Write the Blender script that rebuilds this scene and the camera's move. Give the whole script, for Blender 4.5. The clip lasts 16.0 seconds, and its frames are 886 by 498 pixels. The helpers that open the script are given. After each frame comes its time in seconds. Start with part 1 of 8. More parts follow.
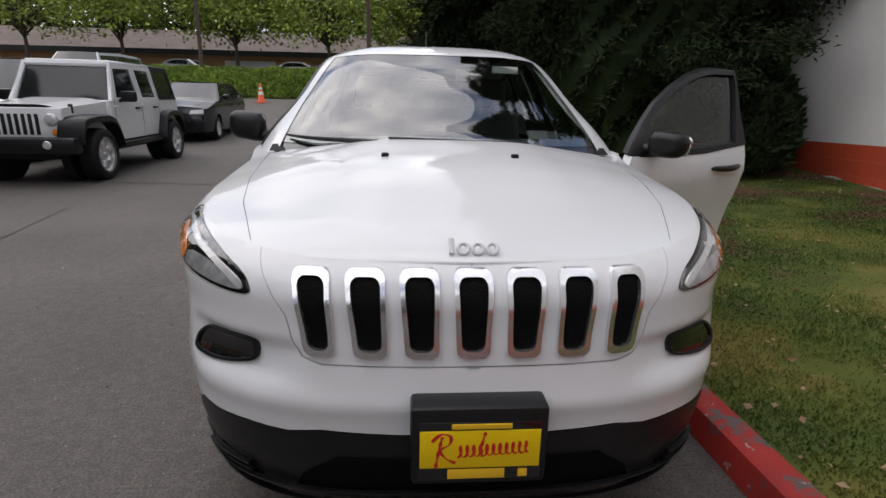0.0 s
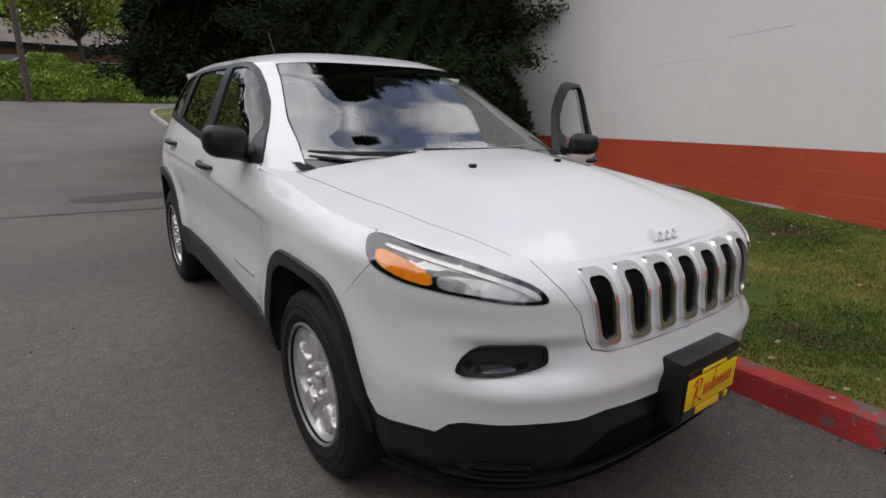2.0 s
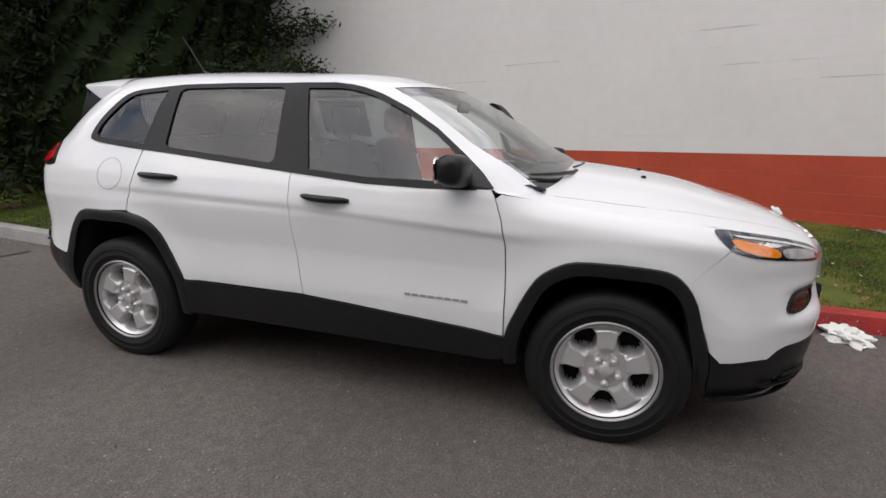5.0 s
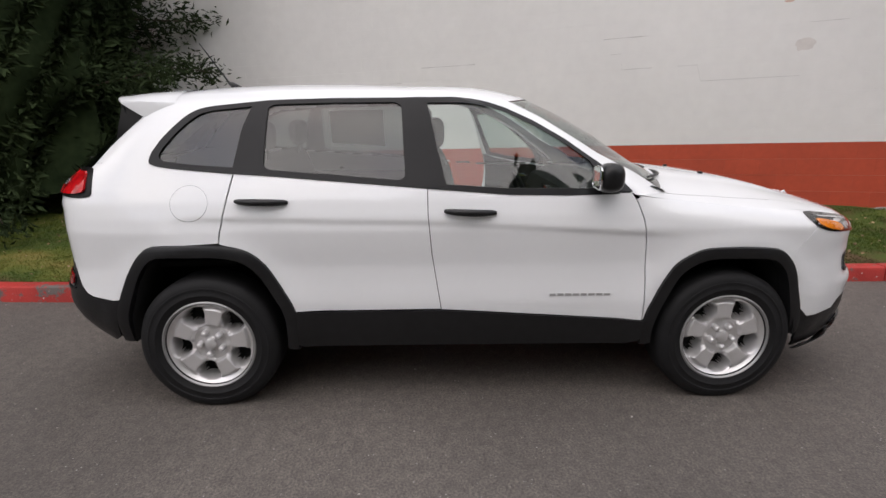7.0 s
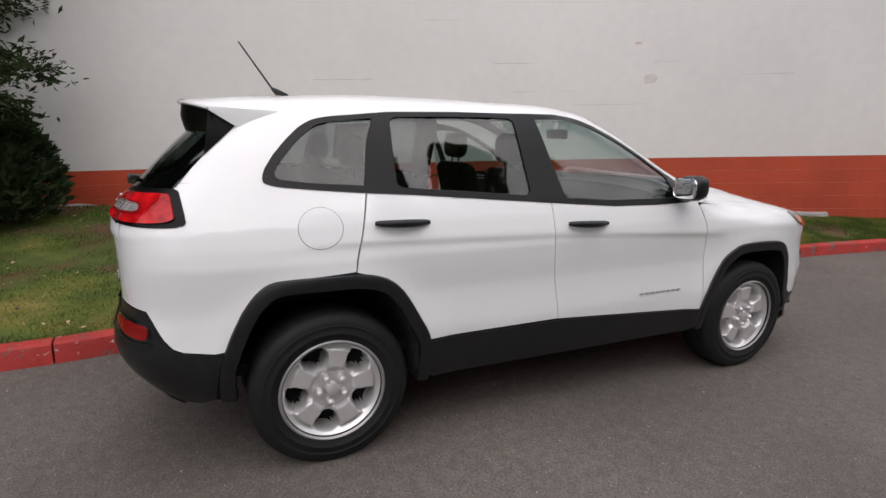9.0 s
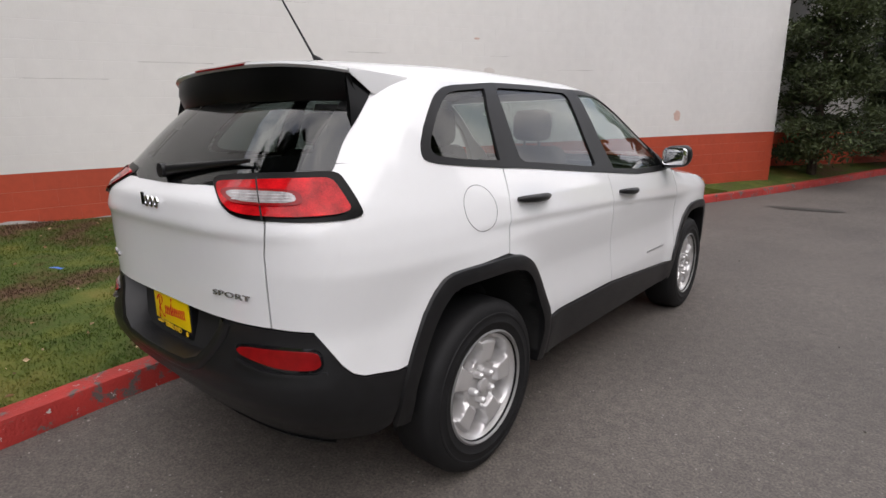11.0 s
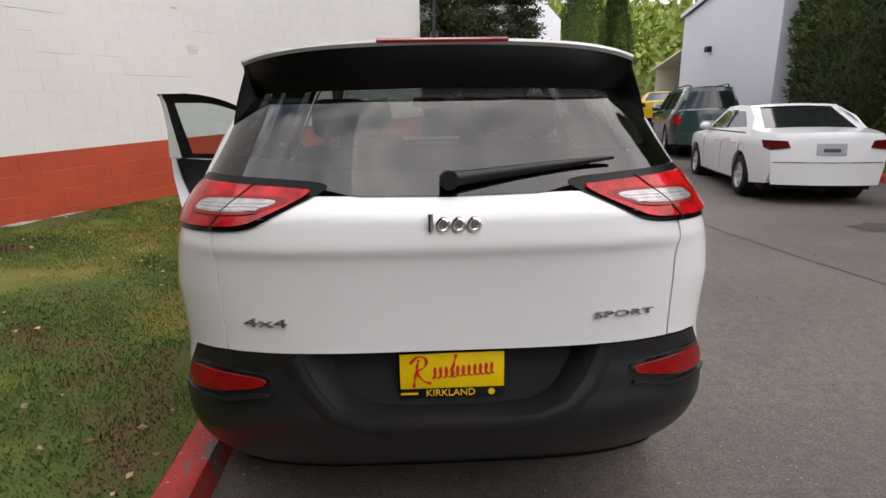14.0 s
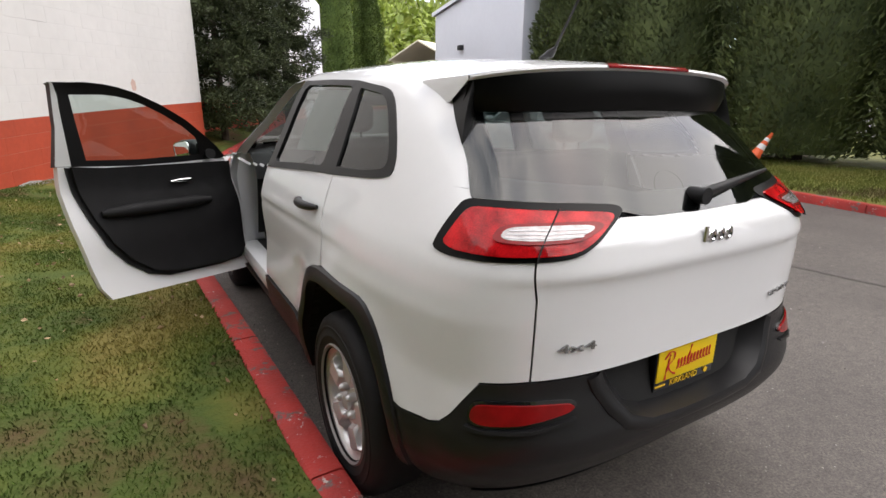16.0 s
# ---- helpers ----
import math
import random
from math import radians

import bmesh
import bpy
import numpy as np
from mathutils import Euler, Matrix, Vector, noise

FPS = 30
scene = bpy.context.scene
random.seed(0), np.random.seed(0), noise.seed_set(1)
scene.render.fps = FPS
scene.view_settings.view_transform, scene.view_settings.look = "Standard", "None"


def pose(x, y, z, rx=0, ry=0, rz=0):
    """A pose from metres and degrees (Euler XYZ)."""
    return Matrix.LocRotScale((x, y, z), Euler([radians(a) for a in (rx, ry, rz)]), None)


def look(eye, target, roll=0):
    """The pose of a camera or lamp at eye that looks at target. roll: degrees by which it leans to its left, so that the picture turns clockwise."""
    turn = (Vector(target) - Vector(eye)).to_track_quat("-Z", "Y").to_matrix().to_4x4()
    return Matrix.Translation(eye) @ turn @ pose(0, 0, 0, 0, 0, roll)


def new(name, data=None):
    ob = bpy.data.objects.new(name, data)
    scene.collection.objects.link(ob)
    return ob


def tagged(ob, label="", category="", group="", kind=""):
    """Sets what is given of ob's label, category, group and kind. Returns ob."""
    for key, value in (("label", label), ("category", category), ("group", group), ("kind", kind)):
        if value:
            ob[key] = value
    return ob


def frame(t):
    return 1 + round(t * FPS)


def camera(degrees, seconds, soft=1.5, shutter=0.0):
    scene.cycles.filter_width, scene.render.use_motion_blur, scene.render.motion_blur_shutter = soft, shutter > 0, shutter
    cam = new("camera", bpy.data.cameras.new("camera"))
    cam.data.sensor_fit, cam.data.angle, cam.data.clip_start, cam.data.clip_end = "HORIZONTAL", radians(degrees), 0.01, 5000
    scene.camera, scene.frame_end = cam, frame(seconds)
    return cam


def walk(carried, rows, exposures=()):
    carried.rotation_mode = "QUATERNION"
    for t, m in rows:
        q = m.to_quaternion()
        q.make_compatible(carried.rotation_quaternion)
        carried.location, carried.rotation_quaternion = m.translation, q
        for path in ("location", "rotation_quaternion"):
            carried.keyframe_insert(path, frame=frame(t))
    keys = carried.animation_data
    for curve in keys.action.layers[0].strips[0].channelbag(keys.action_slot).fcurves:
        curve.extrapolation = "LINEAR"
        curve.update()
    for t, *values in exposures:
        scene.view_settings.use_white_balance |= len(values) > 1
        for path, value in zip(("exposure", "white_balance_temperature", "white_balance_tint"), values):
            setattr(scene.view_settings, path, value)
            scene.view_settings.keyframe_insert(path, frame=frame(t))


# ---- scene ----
cam = camera(80.46, 16.0)
PATH = [
    (0, (-0.166, -3.446, 1.365), (-0.026, -1.530, 0.808), 1.18),
    (0.5, (-0.533, -3.458, 1.375), (-0.127, -1.578, 0.829), 1.76),
    (1, (-0.900, -3.360, 1.380), (-0.267, -1.532, 0.872), 1.56),
    (1.5, (-1.244, -3.216, 1.382), (-0.360, -1.496, 0.872), 0.40),
    (2, (-1.565, -3.069, 1.390), (-0.423, -1.517, 0.854), 1.24),
    (2.5, (-1.892, -2.816, 1.373), (-0.567, -1.420, 0.830), 0.98),
    (3, (-2.215, -2.571, 1.358), (-0.708, -1.348, 0.873), 1.55),
    (3.5, (-2.516, -2.309, 1.382), (-0.874, -1.284, 0.882), 1.85),
    (4, (-2.740, -1.963, 1.399), (-1.010, -1.087, 0.908), 1.39),
    (6.5, (-3.451, -0.195, 1.481), (-1.516, -0.103, 0.982), 0.77),
    (7, (-3.437, 0.217, 1.497), (-1.500, 0.160, 1.004), -0.15),
    (7.5, (-3.459, 0.633, 1.503), (-1.534, 0.389, 1.021), 0.37),
    (8, (-3.419, 1.031, 1.489), (-1.518, 0.627, 1.016), 0.92),
    (8.5, (-3.255, 1.417, 1.501), (-1.402, 0.822, 1.042), 1.17),
    (11, (-2.037, 2.962, 1.363), (-0.774, 1.473, 0.930), -0.18),
    (11.5, (-1.709, 3.112, 1.390), (-0.609, 1.513, 0.907), 0.04),
    (12, (-1.398, 3.283, 1.423), (-0.512, 1.555, 0.943), -1.11),
    (12.5, (-1.053, 3.415, 1.427), (-0.363, 1.610, 0.914), -0.51),
    (13, (-0.672, 3.475, 1.410), (-0.224, 1.592, 0.907), -0.61),
    (13.5, (-0.289, 3.537, 1.393), (-0.130, 1.606, 0.896), -0.70),
    (14, (0.076, 3.524, 1.401), (-0.004, 1.588, 0.903), -0.97),
    (14.5, (0.434, 3.450, 1.401), (0.064, 1.542, 0.928), -0.24),
    (15, (0.816, 3.393, 1.433), (0.151, 1.585, 0.896), 0.40),
    (15.5, (1.171, 3.289, 1.493), (0.347, 1.562, 0.911), 1.03),
    (16, (1.487, 3.107, 1.507), (0.510, 1.451, 0.956), 0.73),
]
walk(cam, [(t, look(eye, target, roll)) for t, eye, target, roll in PATH],
     [(0.0, -0.06, 6550, 14.5), (2.5, 0.04, 6600, 14.5), (4.0, 0.17, 6650, 14.5), (7.0, 0.33, 6700, 15), (8.6, 0.34, 6700, 15), (11.0, 0.46, 6700, 14.5), (14.5, 0.70, 6800, 14.5), (16.0, 0.98, 6800, 13.5)])

# ---- sky, sun and exposure ----
world = bpy.data.worlds.new("world")
scene.world = world
world.use_nodes = True
wn, wl = world.node_tree.nodes, world.node_tree.links
wn.clear()
w_out = wn.new("ShaderNodeOutputWorld")
w_bg = wn.new("ShaderNodeBackground")
w_sky = wn.new("ShaderNodeTexSky")
w_sky.sky_type = "NISHITA"
w_sky.sun_disc = False
w_sky.sun_elevation = radians(58)
w_sky.sun_rotation = radians(288)
w_coord = wn.new("ShaderNodeTexCoord")
w_noise = wn.new("ShaderNodeTexNoise")
w_noise.inputs["Scale"].default_value = 3.0
w_noise.inputs["Detail"].default_value = 4.5
w_noise.inputs["Roughness"].default_value = 0.50
w_ramp = wn.new("ShaderNodeValToRGB")
w_ramp.color_ramp.elements[0].position = 0.38
w_ramp.color_ramp.elements[0].color = (0.08, 0.08, 0.08, 1)
w_ramp.color_ramp.elements[1].position = 0.53
w_ramp.color_ramp.elements[1].color = (1, 1, 1, 1)
w_shade = wn.new("ShaderNodeTexNoise")
w_shade.inputs["Scale"].default_value = 5.0
w_shade.inputs["Detail"].default_value = 3.5
w_grey = wn.new("ShaderNodeValToRGB")
w_grey.color_ramp.elements[0].position = 0.35
w_grey.color_ramp.elements[0].color = (5.6, 5.9, 6.5, 1)
w_grey.color_ramp.elements[1].position = 0.66
w_grey.color_ramp.elements[1].color = (12.5, 12.5, 12.4, 1)
w_mix = wn.new("ShaderNodeMixRGB")
wl.new(w_coord.outputs["Generated"], w_noise.inputs["Vector"])
wl.new(w_coord.outputs["Generated"], w_shade.inputs["Vector"])
wl.new(w_noise.outputs["Fac"], w_ramp.inputs["Fac"])
wl.new(w_shade.outputs["Fac"], w_grey.inputs["Fac"])
wl.new(w_ramp.outputs["Color"], w_mix.inputs["Fac"])
wl.new(w_sky.outputs["Color"], w_mix.inputs["Color1"])
wl.new(w_grey.outputs["Color"], w_mix.inputs["Color2"])
wl.new(w_mix.outputs["Color"], w_bg.inputs["Color"])
w_bg.inputs["Strength"].default_value = 0.152
wl.new(w_bg.outputs["Background"], w_out.inputs["Surface"])

sun_data = bpy.data.lights.new("sun", "SUN")
sun_data.energy = 1.15
sun_data.angle = radians(80)
sun_data.color = (1.0, 0.96, 0.9)
sun = new("sun", sun_data)
sun.matrix_world = look((-10.5, 3.5, 18), (0, 0, 0))


# ---- materials ----
def material(name, color, rough=0.6, metal=0.0, vary=0.0, scale=8.0, bump=0.0, bump_scale=60.0, coat=0.0, dark=None, detail=6.0, spec=0.5, by_object=0.0, by_island=0.0):
    """A principled material whose colour wanders between color and dark at two scales, with fine relief."""
    m = bpy.data.materials.new(name)
    m.use_nodes = True
    n, k = m.node_tree.nodes, m.node_tree.links
    b = n["Principled BSDF"]
    b.inputs["Roughness"].default_value = rough
    b.inputs["Metallic"].default_value = metal
    b.inputs["Specular IOR Level"].default_value = spec
    b.inputs["Coat Weight"].default_value = coat
    b.inputs["Coat Roughness"].default_value = 0.03
    c = (*color, 1)
    b.inputs["Base Color"].default_value = c
    co = n.new("ShaderNodeTexCoord")
    if vary or dark:
        d = (*(dark or [v * (1 - vary) for v in color]), 1)
        t = n.new("ShaderNodeTexNoise")
        t.inputs["Scale"].default_value = scale
        t.inputs["Detail"].default_value = detail
        t2 = n.new("ShaderNodeTexNoise")
        t2.inputs["Scale"].default_value = scale * 14
        t2.inputs["Detail"].default_value = 3
        add = n.new("ShaderNodeMath")
        add.operation = "MULTIPLY_ADD"
        add.inputs[1].default_value = 0.45
        k.new(t2.outputs["Fac"], add.inputs[0])
        k.new(t.outputs["Fac"], add.inputs[2])
        r = n.new("ShaderNodeValToRGB")
        r.color_ramp.elements[0].position = 0.5
        r.color_ramp.elements[0].color = d
        r.color_ramp.elements[1].position = 0.92
        r.color_ramp.elements[1].color = c
        k.new(co.outputs["Object"], t.inputs["Vector"])
        k.new(co.outputs["Object"], t2.inputs["Vector"])
        k.new(add.outputs["Value"], r.inputs["Fac"])
        last = r.outputs["Color"]
        if by_object or by_island:
            src = n.new("ShaderNodeObjectInfo" if by_object else "ShaderNodeNewGeometry")
            hsv = n.new("ShaderNodeHueSaturation")
            mr = n.new("ShaderNodeMapRange")
            amount = by_object or by_island
            mr.inputs["To Min"].default_value = 1 - amount
            mr.inputs["To Max"].default_value = 1 + amount
            k.new(src.outputs["Random" if by_object else "Random Per Island"], mr.inputs["Value"])
            k.new(mr.outputs["Result"], hsv.inputs["Value"])
            k.new(last, hsv.inputs["Color"])
            last = hsv.outputs["Color"]
        k.new(last, b.inputs["Base Color"])
    if bump:
        t3 = n.new("ShaderNodeTexNoise")
        t3.inputs["Scale"].default_value = bump_scale
        t3.inputs["Detail"].default_value = 4
        k.new(co.outputs["Object"], t3.inputs["Vector"])
        bp = n.new("ShaderNodeBump")
        bp.inputs["Strength"].default_value = bump
        bp.inputs["Distance"].default_value = 0.02
        k.new(t3.outputs["Fac"], bp.inputs["Height"])
        k.new(bp.outputs["Normal"], b.inputs["Normal"])
    return m


def glass(name, tint, rough=0.0, share=0.06):
    """Thin tinted glazing: part clear, part gloss."""
    m = bpy.data.materials.new(name)
    m.use_nodes = True
    n, k = m.node_tree.nodes, m.node_tree.links
    n.clear()
    out = n.new("ShaderNodeOutputMaterial")
    tr = n.new("ShaderNodeBsdfTransparent")
    tr.inputs["Color"].default_value = (*tint, 1)
    gl = n.new("ShaderNodeBsdfGlossy")
    gl.inputs["Roughness"].default_value = rough
    gl.inputs["Color"].default_value = (1, 1, 1, 1)
    lw = n.new("ShaderNodeLayerWeight")
    lw.inputs["Blend"].default_value = 0.5
    pw = n.new("ShaderNodeMath")
    pw.operation = "POWER"
    pw.inputs[1].default_value = 5.0
    k.new(lw.outputs["Facing"], pw.inputs[0])
    mp = n.new("ShaderNodeMapRange")
    mp.inputs["To Min"].default_value = share
    mp.inputs["To Max"].default_value = 1.0
    k.new(pw.outputs["Value"], mp.inputs["Value"])
    mx = n.new("ShaderNodeMixShader")
    k.new(mp.outputs["Result"], mx.inputs["Fac"])
    k.new(tr.outputs["BSDF"], mx.inputs[1])
    k.new(gl.outputs["BSDF"], mx.inputs[2])
    k.new(mx.outputs["Shader"], out.inputs["Surface"])
    return m


def lawn_material(name, stops, by_island=0.0):
    """Turf in drifts of brown, moss green and dry yellow, shared by the soil and what grows on it."""
    m = material(name, (0.1, 0.1, 0.1), 0.85, bump=0.5, bump_scale=45, spec=0.2)
    n, k = m.node_tree.nodes, m.node_tree.links
    co = n.new("ShaderNodeTexCoord")
    big = n.new("ShaderNodeTexNoise")
    big.inputs["Scale"].default_value = 0.95
    big.inputs["Detail"].default_value = 9
    big.inputs["Roughness"].default_value = 0.62
    k.new(co.outputs["Object"], big.inputs["Vector"])
    ramp = n.new("ShaderNodeValToRGB")
    while len(ramp.color_ramp.elements) < len(stops):
        ramp.color_ramp.elements.new(0.5)
    for e, (at, c) in zip(ramp.color_ramp.elements, stops):
        e.position, e.color = at, (*c, 1)
    k.new(big.outputs["Fac"], ramp.inputs["Fac"])
    last = ramp.outputs["Color"]
    if by_island:
        geo = n.new("ShaderNodeNewGeometry")
        mr = n.new("ShaderNodeMapRange")
        mr.inputs["To Min"].default_value, mr.inputs["To Max"].default_value = 1 - by_island, 1 + by_island
        hsv = n.new("ShaderNodeHueSaturation")
        k.new(geo.outputs["Random Per Island"], mr.inputs["Value"])
        k.new(mr.outputs["Result"], hsv.inputs["Value"])
        k.new(last, hsv.inputs["Color"])
        last = hsv.outputs["Color"]
    k.new(last, n["Principled BSDF"].inputs["Base Color"])
    return m


def worn_paint(name, paint, under, scale, amount, rough=0.65, bump=0.35):
    """Paint flaked off in patches down to what lies under it."""
    m = material(name, paint, rough, bump=bump, bump_scale=70)
    n, k = m.node_tree.nodes, m.node_tree.links
    co = n.new("ShaderNodeTexCoord")
    t = n.new("ShaderNodeTexNoise")
    t.inputs["Scale"].default_value, t.inputs["Detail"].default_value, t.inputs["Roughness"].default_value = scale, 10, 0.72
    r = n.new("ShaderNodeValToRGB")
    r.color_ramp.elements[0].position, r.color_ramp.elements[1].position = amount, amount + 0.05
    r.color_ramp.elements[0].color, r.color_ramp.elements[1].color = (1, 1, 1, 1), (0, 0, 0, 1)
    t2 = n.new("ShaderNodeTexNoise")
    t2.inputs["Scale"].default_value, t2.inputs["Detail"].default_value = scale * 0.6, 6
    r2 = n.new("ShaderNodeValToRGB")
    r2.color_ramp.elements[0].position, r2.color_ramp.elements[1].position = 0.3, 0.7
    r2.color_ramp.elements[0].color, r2.color_ramp.elements[1].color = (*[c * 0.55 for c in paint], 1), (*paint, 1)
    mx = n.new("ShaderNodeMixRGB")
    mx.inputs["Color2"].default_value = (*under, 1)
    for a in (t, t2):
        k.new(co.outputs["Object"], a.inputs["Vector"])
    k.new(t.outputs["Fac"], r.inputs["Fac"])
    k.new(t2.outputs["Fac"], r2.inputs["Fac"])
    k.new(r.outputs["Color"], mx.inputs["Fac"])
    k.new(r2.outputs["Color"], mx.inputs["Color1"])
    t3 = n.new("ShaderNodeTexNoise")
    t3.inputs["Scale"].default_value, t3.inputs["Detail"].default_value, t3.inputs["Roughness"].default_value = scale * 3.4, 8, 0.7
    r3 = n.new("ShaderNodeValToRGB")
    r3.color_ramp.elements[0].position, r3.color_ramp.elements[1].position = 0.635, 0.66
    mx3 = n.new("ShaderNodeMixRGB")
    mx3.inputs["Color2"].default_value = (0.48, 0.44, 0.42, 1)
    k.new(co.outputs["Object"], t3.inputs["Vector"])
    k.new(t3.outputs["Fac"], r3.inputs["Fac"])
    k.new(r3.outputs["Color"], mx3.inputs["Fac"])
    k.new(mx.outputs["Color"], mx3.inputs["Color1"])
    k.new(mx3.outputs["Color"], n["Principled BSDF"].inputs["Base Color"])
    return m


def asphalt_material():
    """Worn asphalt: broad drifts, fine binder grain and pale stones showing through."""
    m = material("asphalt", (0.1, 0.1, 0.1), 0.74, bump=0.28, bump_scale=190, spec=0.7)
    n, k = m.node_tree.nodes, m.node_tree.links
    co = n.new("ShaderNodeTexCoord")

    def ramped(node, out, stops):
        r = n.new("ShaderNodeValToRGB")
        for e, (at, c) in zip(r.color_ramp.elements, stops):
            e.position, e.color = at, (*c, 1)
        k.new(co.outputs["Object"], node.inputs["Vector"])
        k.new(node.outputs[out], r.inputs["Fac"])
        return r.outputs["Color"]

    def times(a, b, kind="MULTIPLY", fac=1.0):
        x = n.new("ShaderNodeMixRGB")
        x.blend_type = kind
        x.inputs["Fac"].default_value = fac
        k.new(a, x.inputs["Color1"])
        k.new(b, x.inputs["Color2"])
        return x.outputs["Color"]

    broad = n.new("ShaderNodeTexNoise")
    broad.inputs["Scale"].default_value, broad.inputs["Detail"].default_value = 0.7, 7
    base = ramped(broad, "Fac", ((0.32, (0.078, 0.068, 0.061)), (0.68, (0.118, 0.104, 0.093))))
    grain = n.new("ShaderNodeTexNoise")
    grain.inputs["Scale"].default_value, grain.inputs["Detail"].default_value, grain.inputs["Roughness"].default_value = 85, 6, 0.75
    base = times(base, ramped(grain, "Fac", ((0.36, (0.40, 0.40, 0.40)), (0.64, (1.55, 1.53, 1.50)))))
    mottle = n.new("ShaderNodeTexNoise")
    mottle.inputs["Scale"].default_value, mottle.inputs["Detail"].default_value, mottle.inputs["Roughness"].default_value = 17, 6, 0.65
    base = times(base, ramped(mottle, "Fac", ((0.34, (0.76, 0.755, 0.75)), (0.66, (1.20, 1.19, 1.18)))))
    stones = n.new("ShaderNodeTexVoronoi")
    stones.inputs["Scale"].default_value = 34
    pale = ramped(stones, "Distance", ((0.07, (0.36, 0.345, 0.325)), (0.17, (0.0, 0.0, 0.0))))
    rare = n.new("ShaderNodeTexNoise")
    rare.inputs["Scale"].default_value, rare.inputs["Detail"].default_value = 9, 4
    pale = times(pale, ramped(rare, "Fac", ((0.50, (0.0, 0.0, 0.0)), (0.62, (1, 1, 1)))))
    base = times(base, pale, "LIGHTEN")
    k.new(base, n["Principled BSDF"].inputs["Base Color"])
    return m


PAINT_WHITE = material("white_car_paint", (0.775, 0.785, 0.795), 0.62, vary=0.02, scale=2.0, coat=1.0, spec=0.15)
BLACK_PLASTIC = material("black_plastic", (0.013, 0.013, 0.014), 0.36, spec=0.34, vary=0.3, scale=20, bump=0.08, bump_scale=700)
BLACK_GLOSS = material("black_gloss", (0.008, 0.008, 0.009), 0.08, coat=0.6)
BLACK_TRIM = material("black_trim", (0.012, 0.012, 0.013), 0.40, vary=0.2, scale=10, spec=0.22)
# near-black of wheel wells, also put where gaps and openings would be shaded
WELL_GAP_BLACK = material("wheel_well", (0.012, 0.012, 0.012), 0.9, vary=0.3)
CHROME = material("chrome", (0.82, 0.82, 0.83), 0.08, 1.0)
GRILLE_CHROME = material("satin_grille_chrome", (0.80, 0.80, 0.81), 0.20, 0.92, vary=0.05)
MIRROR = material("mirror_glass", (0.85, 0.86, 0.87), 0.01, 1.0)
SILVER = material("silver_wheel_paint", (0.66, 0.65, 0.65), 0.32, 0.50, vary=0.06, scale=9, coat=0.4)
RIM_LIP = material("dull_rim_lip", (0.30, 0.30, 0.30), 0.40, 0.5, vary=0.1, scale=9)
RUBBER = material("tyre_rubber", (0.013, 0.013, 0.014), 0.62, vary=0.35, scale=14, bump=0.1, bump_scale=300, spec=0.25)
STEEL = material("dark_steel", (0.10, 0.10, 0.11), 0.45, 0.8, vary=0.3, scale=12)
SPOILER_BLACK = material("spoiler_black", (0.004, 0.004, 0.004), 0.35, spec=0.14, vary=0.2, scale=12)
MESH_BLACK = material("grille_mesh", (0.004, 0.004, 0.004), 0.7, vary=0.5, scale=60, bump=0.3, bump_scale=160, spec=0.1)
RED_LENS = material("red_lens", (0.62, 0.010, 0.014), 0.10, vary=0.7, scale=16, spec=0.16, coat=0.25)
DARK_RED = material("dark_red_lens", (0.24, 0.006, 0.007), 0.2, vary=0.3, scale=30, spec=0.3)
SMOKED = material("smoked_red_lens", (0.12, 0.006, 0.007), 0.2, vary=0.4, scale=20, spec=0.3)
CLEAR_LENS = material("clear_reflector", (0.74, 0.73, 0.72), 0.16, 0.25, vary=0.28, scale=26, coat=0.8, bump=0.10, bump_scale=90)
LAMP_CHROME = material("lamp_reflector", (0.50, 0.50, 0.51), 0.2, 0.25, vary=0.5, scale=30, coat=0.8)
TAIL_STRIP = material("tail_lamp_strip", (0.44, 0.40, 0.40), 0.16, 0.35, vary=0.45, scale=34, coat=0.8, bump=0.12, bump_scale=90)
AMBER = material("amber_lens", (0.95, 0.28, 0.01), 0.18, vary=0.35, scale=30, coat=0.6)
GLASS_CLEAR = glass("clear_glazing", (0.60, 0.69, 0.66), share=0.06)
GLASS_SCREEN = glass("windscreen_glazing", (0.66, 0.74, 0.71), share=0.20)
GLASS_DARK = glass("tinted_glazing", (0.30, 0.345, 0.335), share=0.06)
GLASS_TAIL = glass("tail_glazing", (0.22, 0.25, 0.245), share=0.06)
LENS_GLASS = glass("lamp_cover", (0.95, 0.95, 0.95))
CABIN = material("black_cabin_trim", (0.010, 0.010, 0.011), 0.65, vary=0.3, scale=12, bump=0.15, bump_scale=300, spec=0.25)
SEAT = material("dark_seat_cloth", (0.03, 0.03, 0.032), 0.9, vary=0.35, scale=20, bump=0.2, bump_scale=400)
PAPER = material("white_paper", (0.78, 0.80, 0.76), 0.8, vary=0.05)
SHEET = material("pale_printed_sheet", (0.50, 0.57, 0.51), 0.8, vary=0.1, scale=10)
YELLOW = material("yellow_plate", (0.95, 0.66, 0.0), 0.4, vary=0.08, scale=12)
RED_INK = material("red_lettering", (0.62, 0.02, 0.015), 0.5)
GOLD_INK = material("yellow_lettering", (0.9, 0.55, 0.02), 0.45)
BADGE_GREY = material("grey_badge_metal", (0.35, 0.35, 0.36), 0.25, 0.9)
NAME_METAL = material("bright_name_badge", (0.50, 0.50, 0.51), 0.3, 0.6)

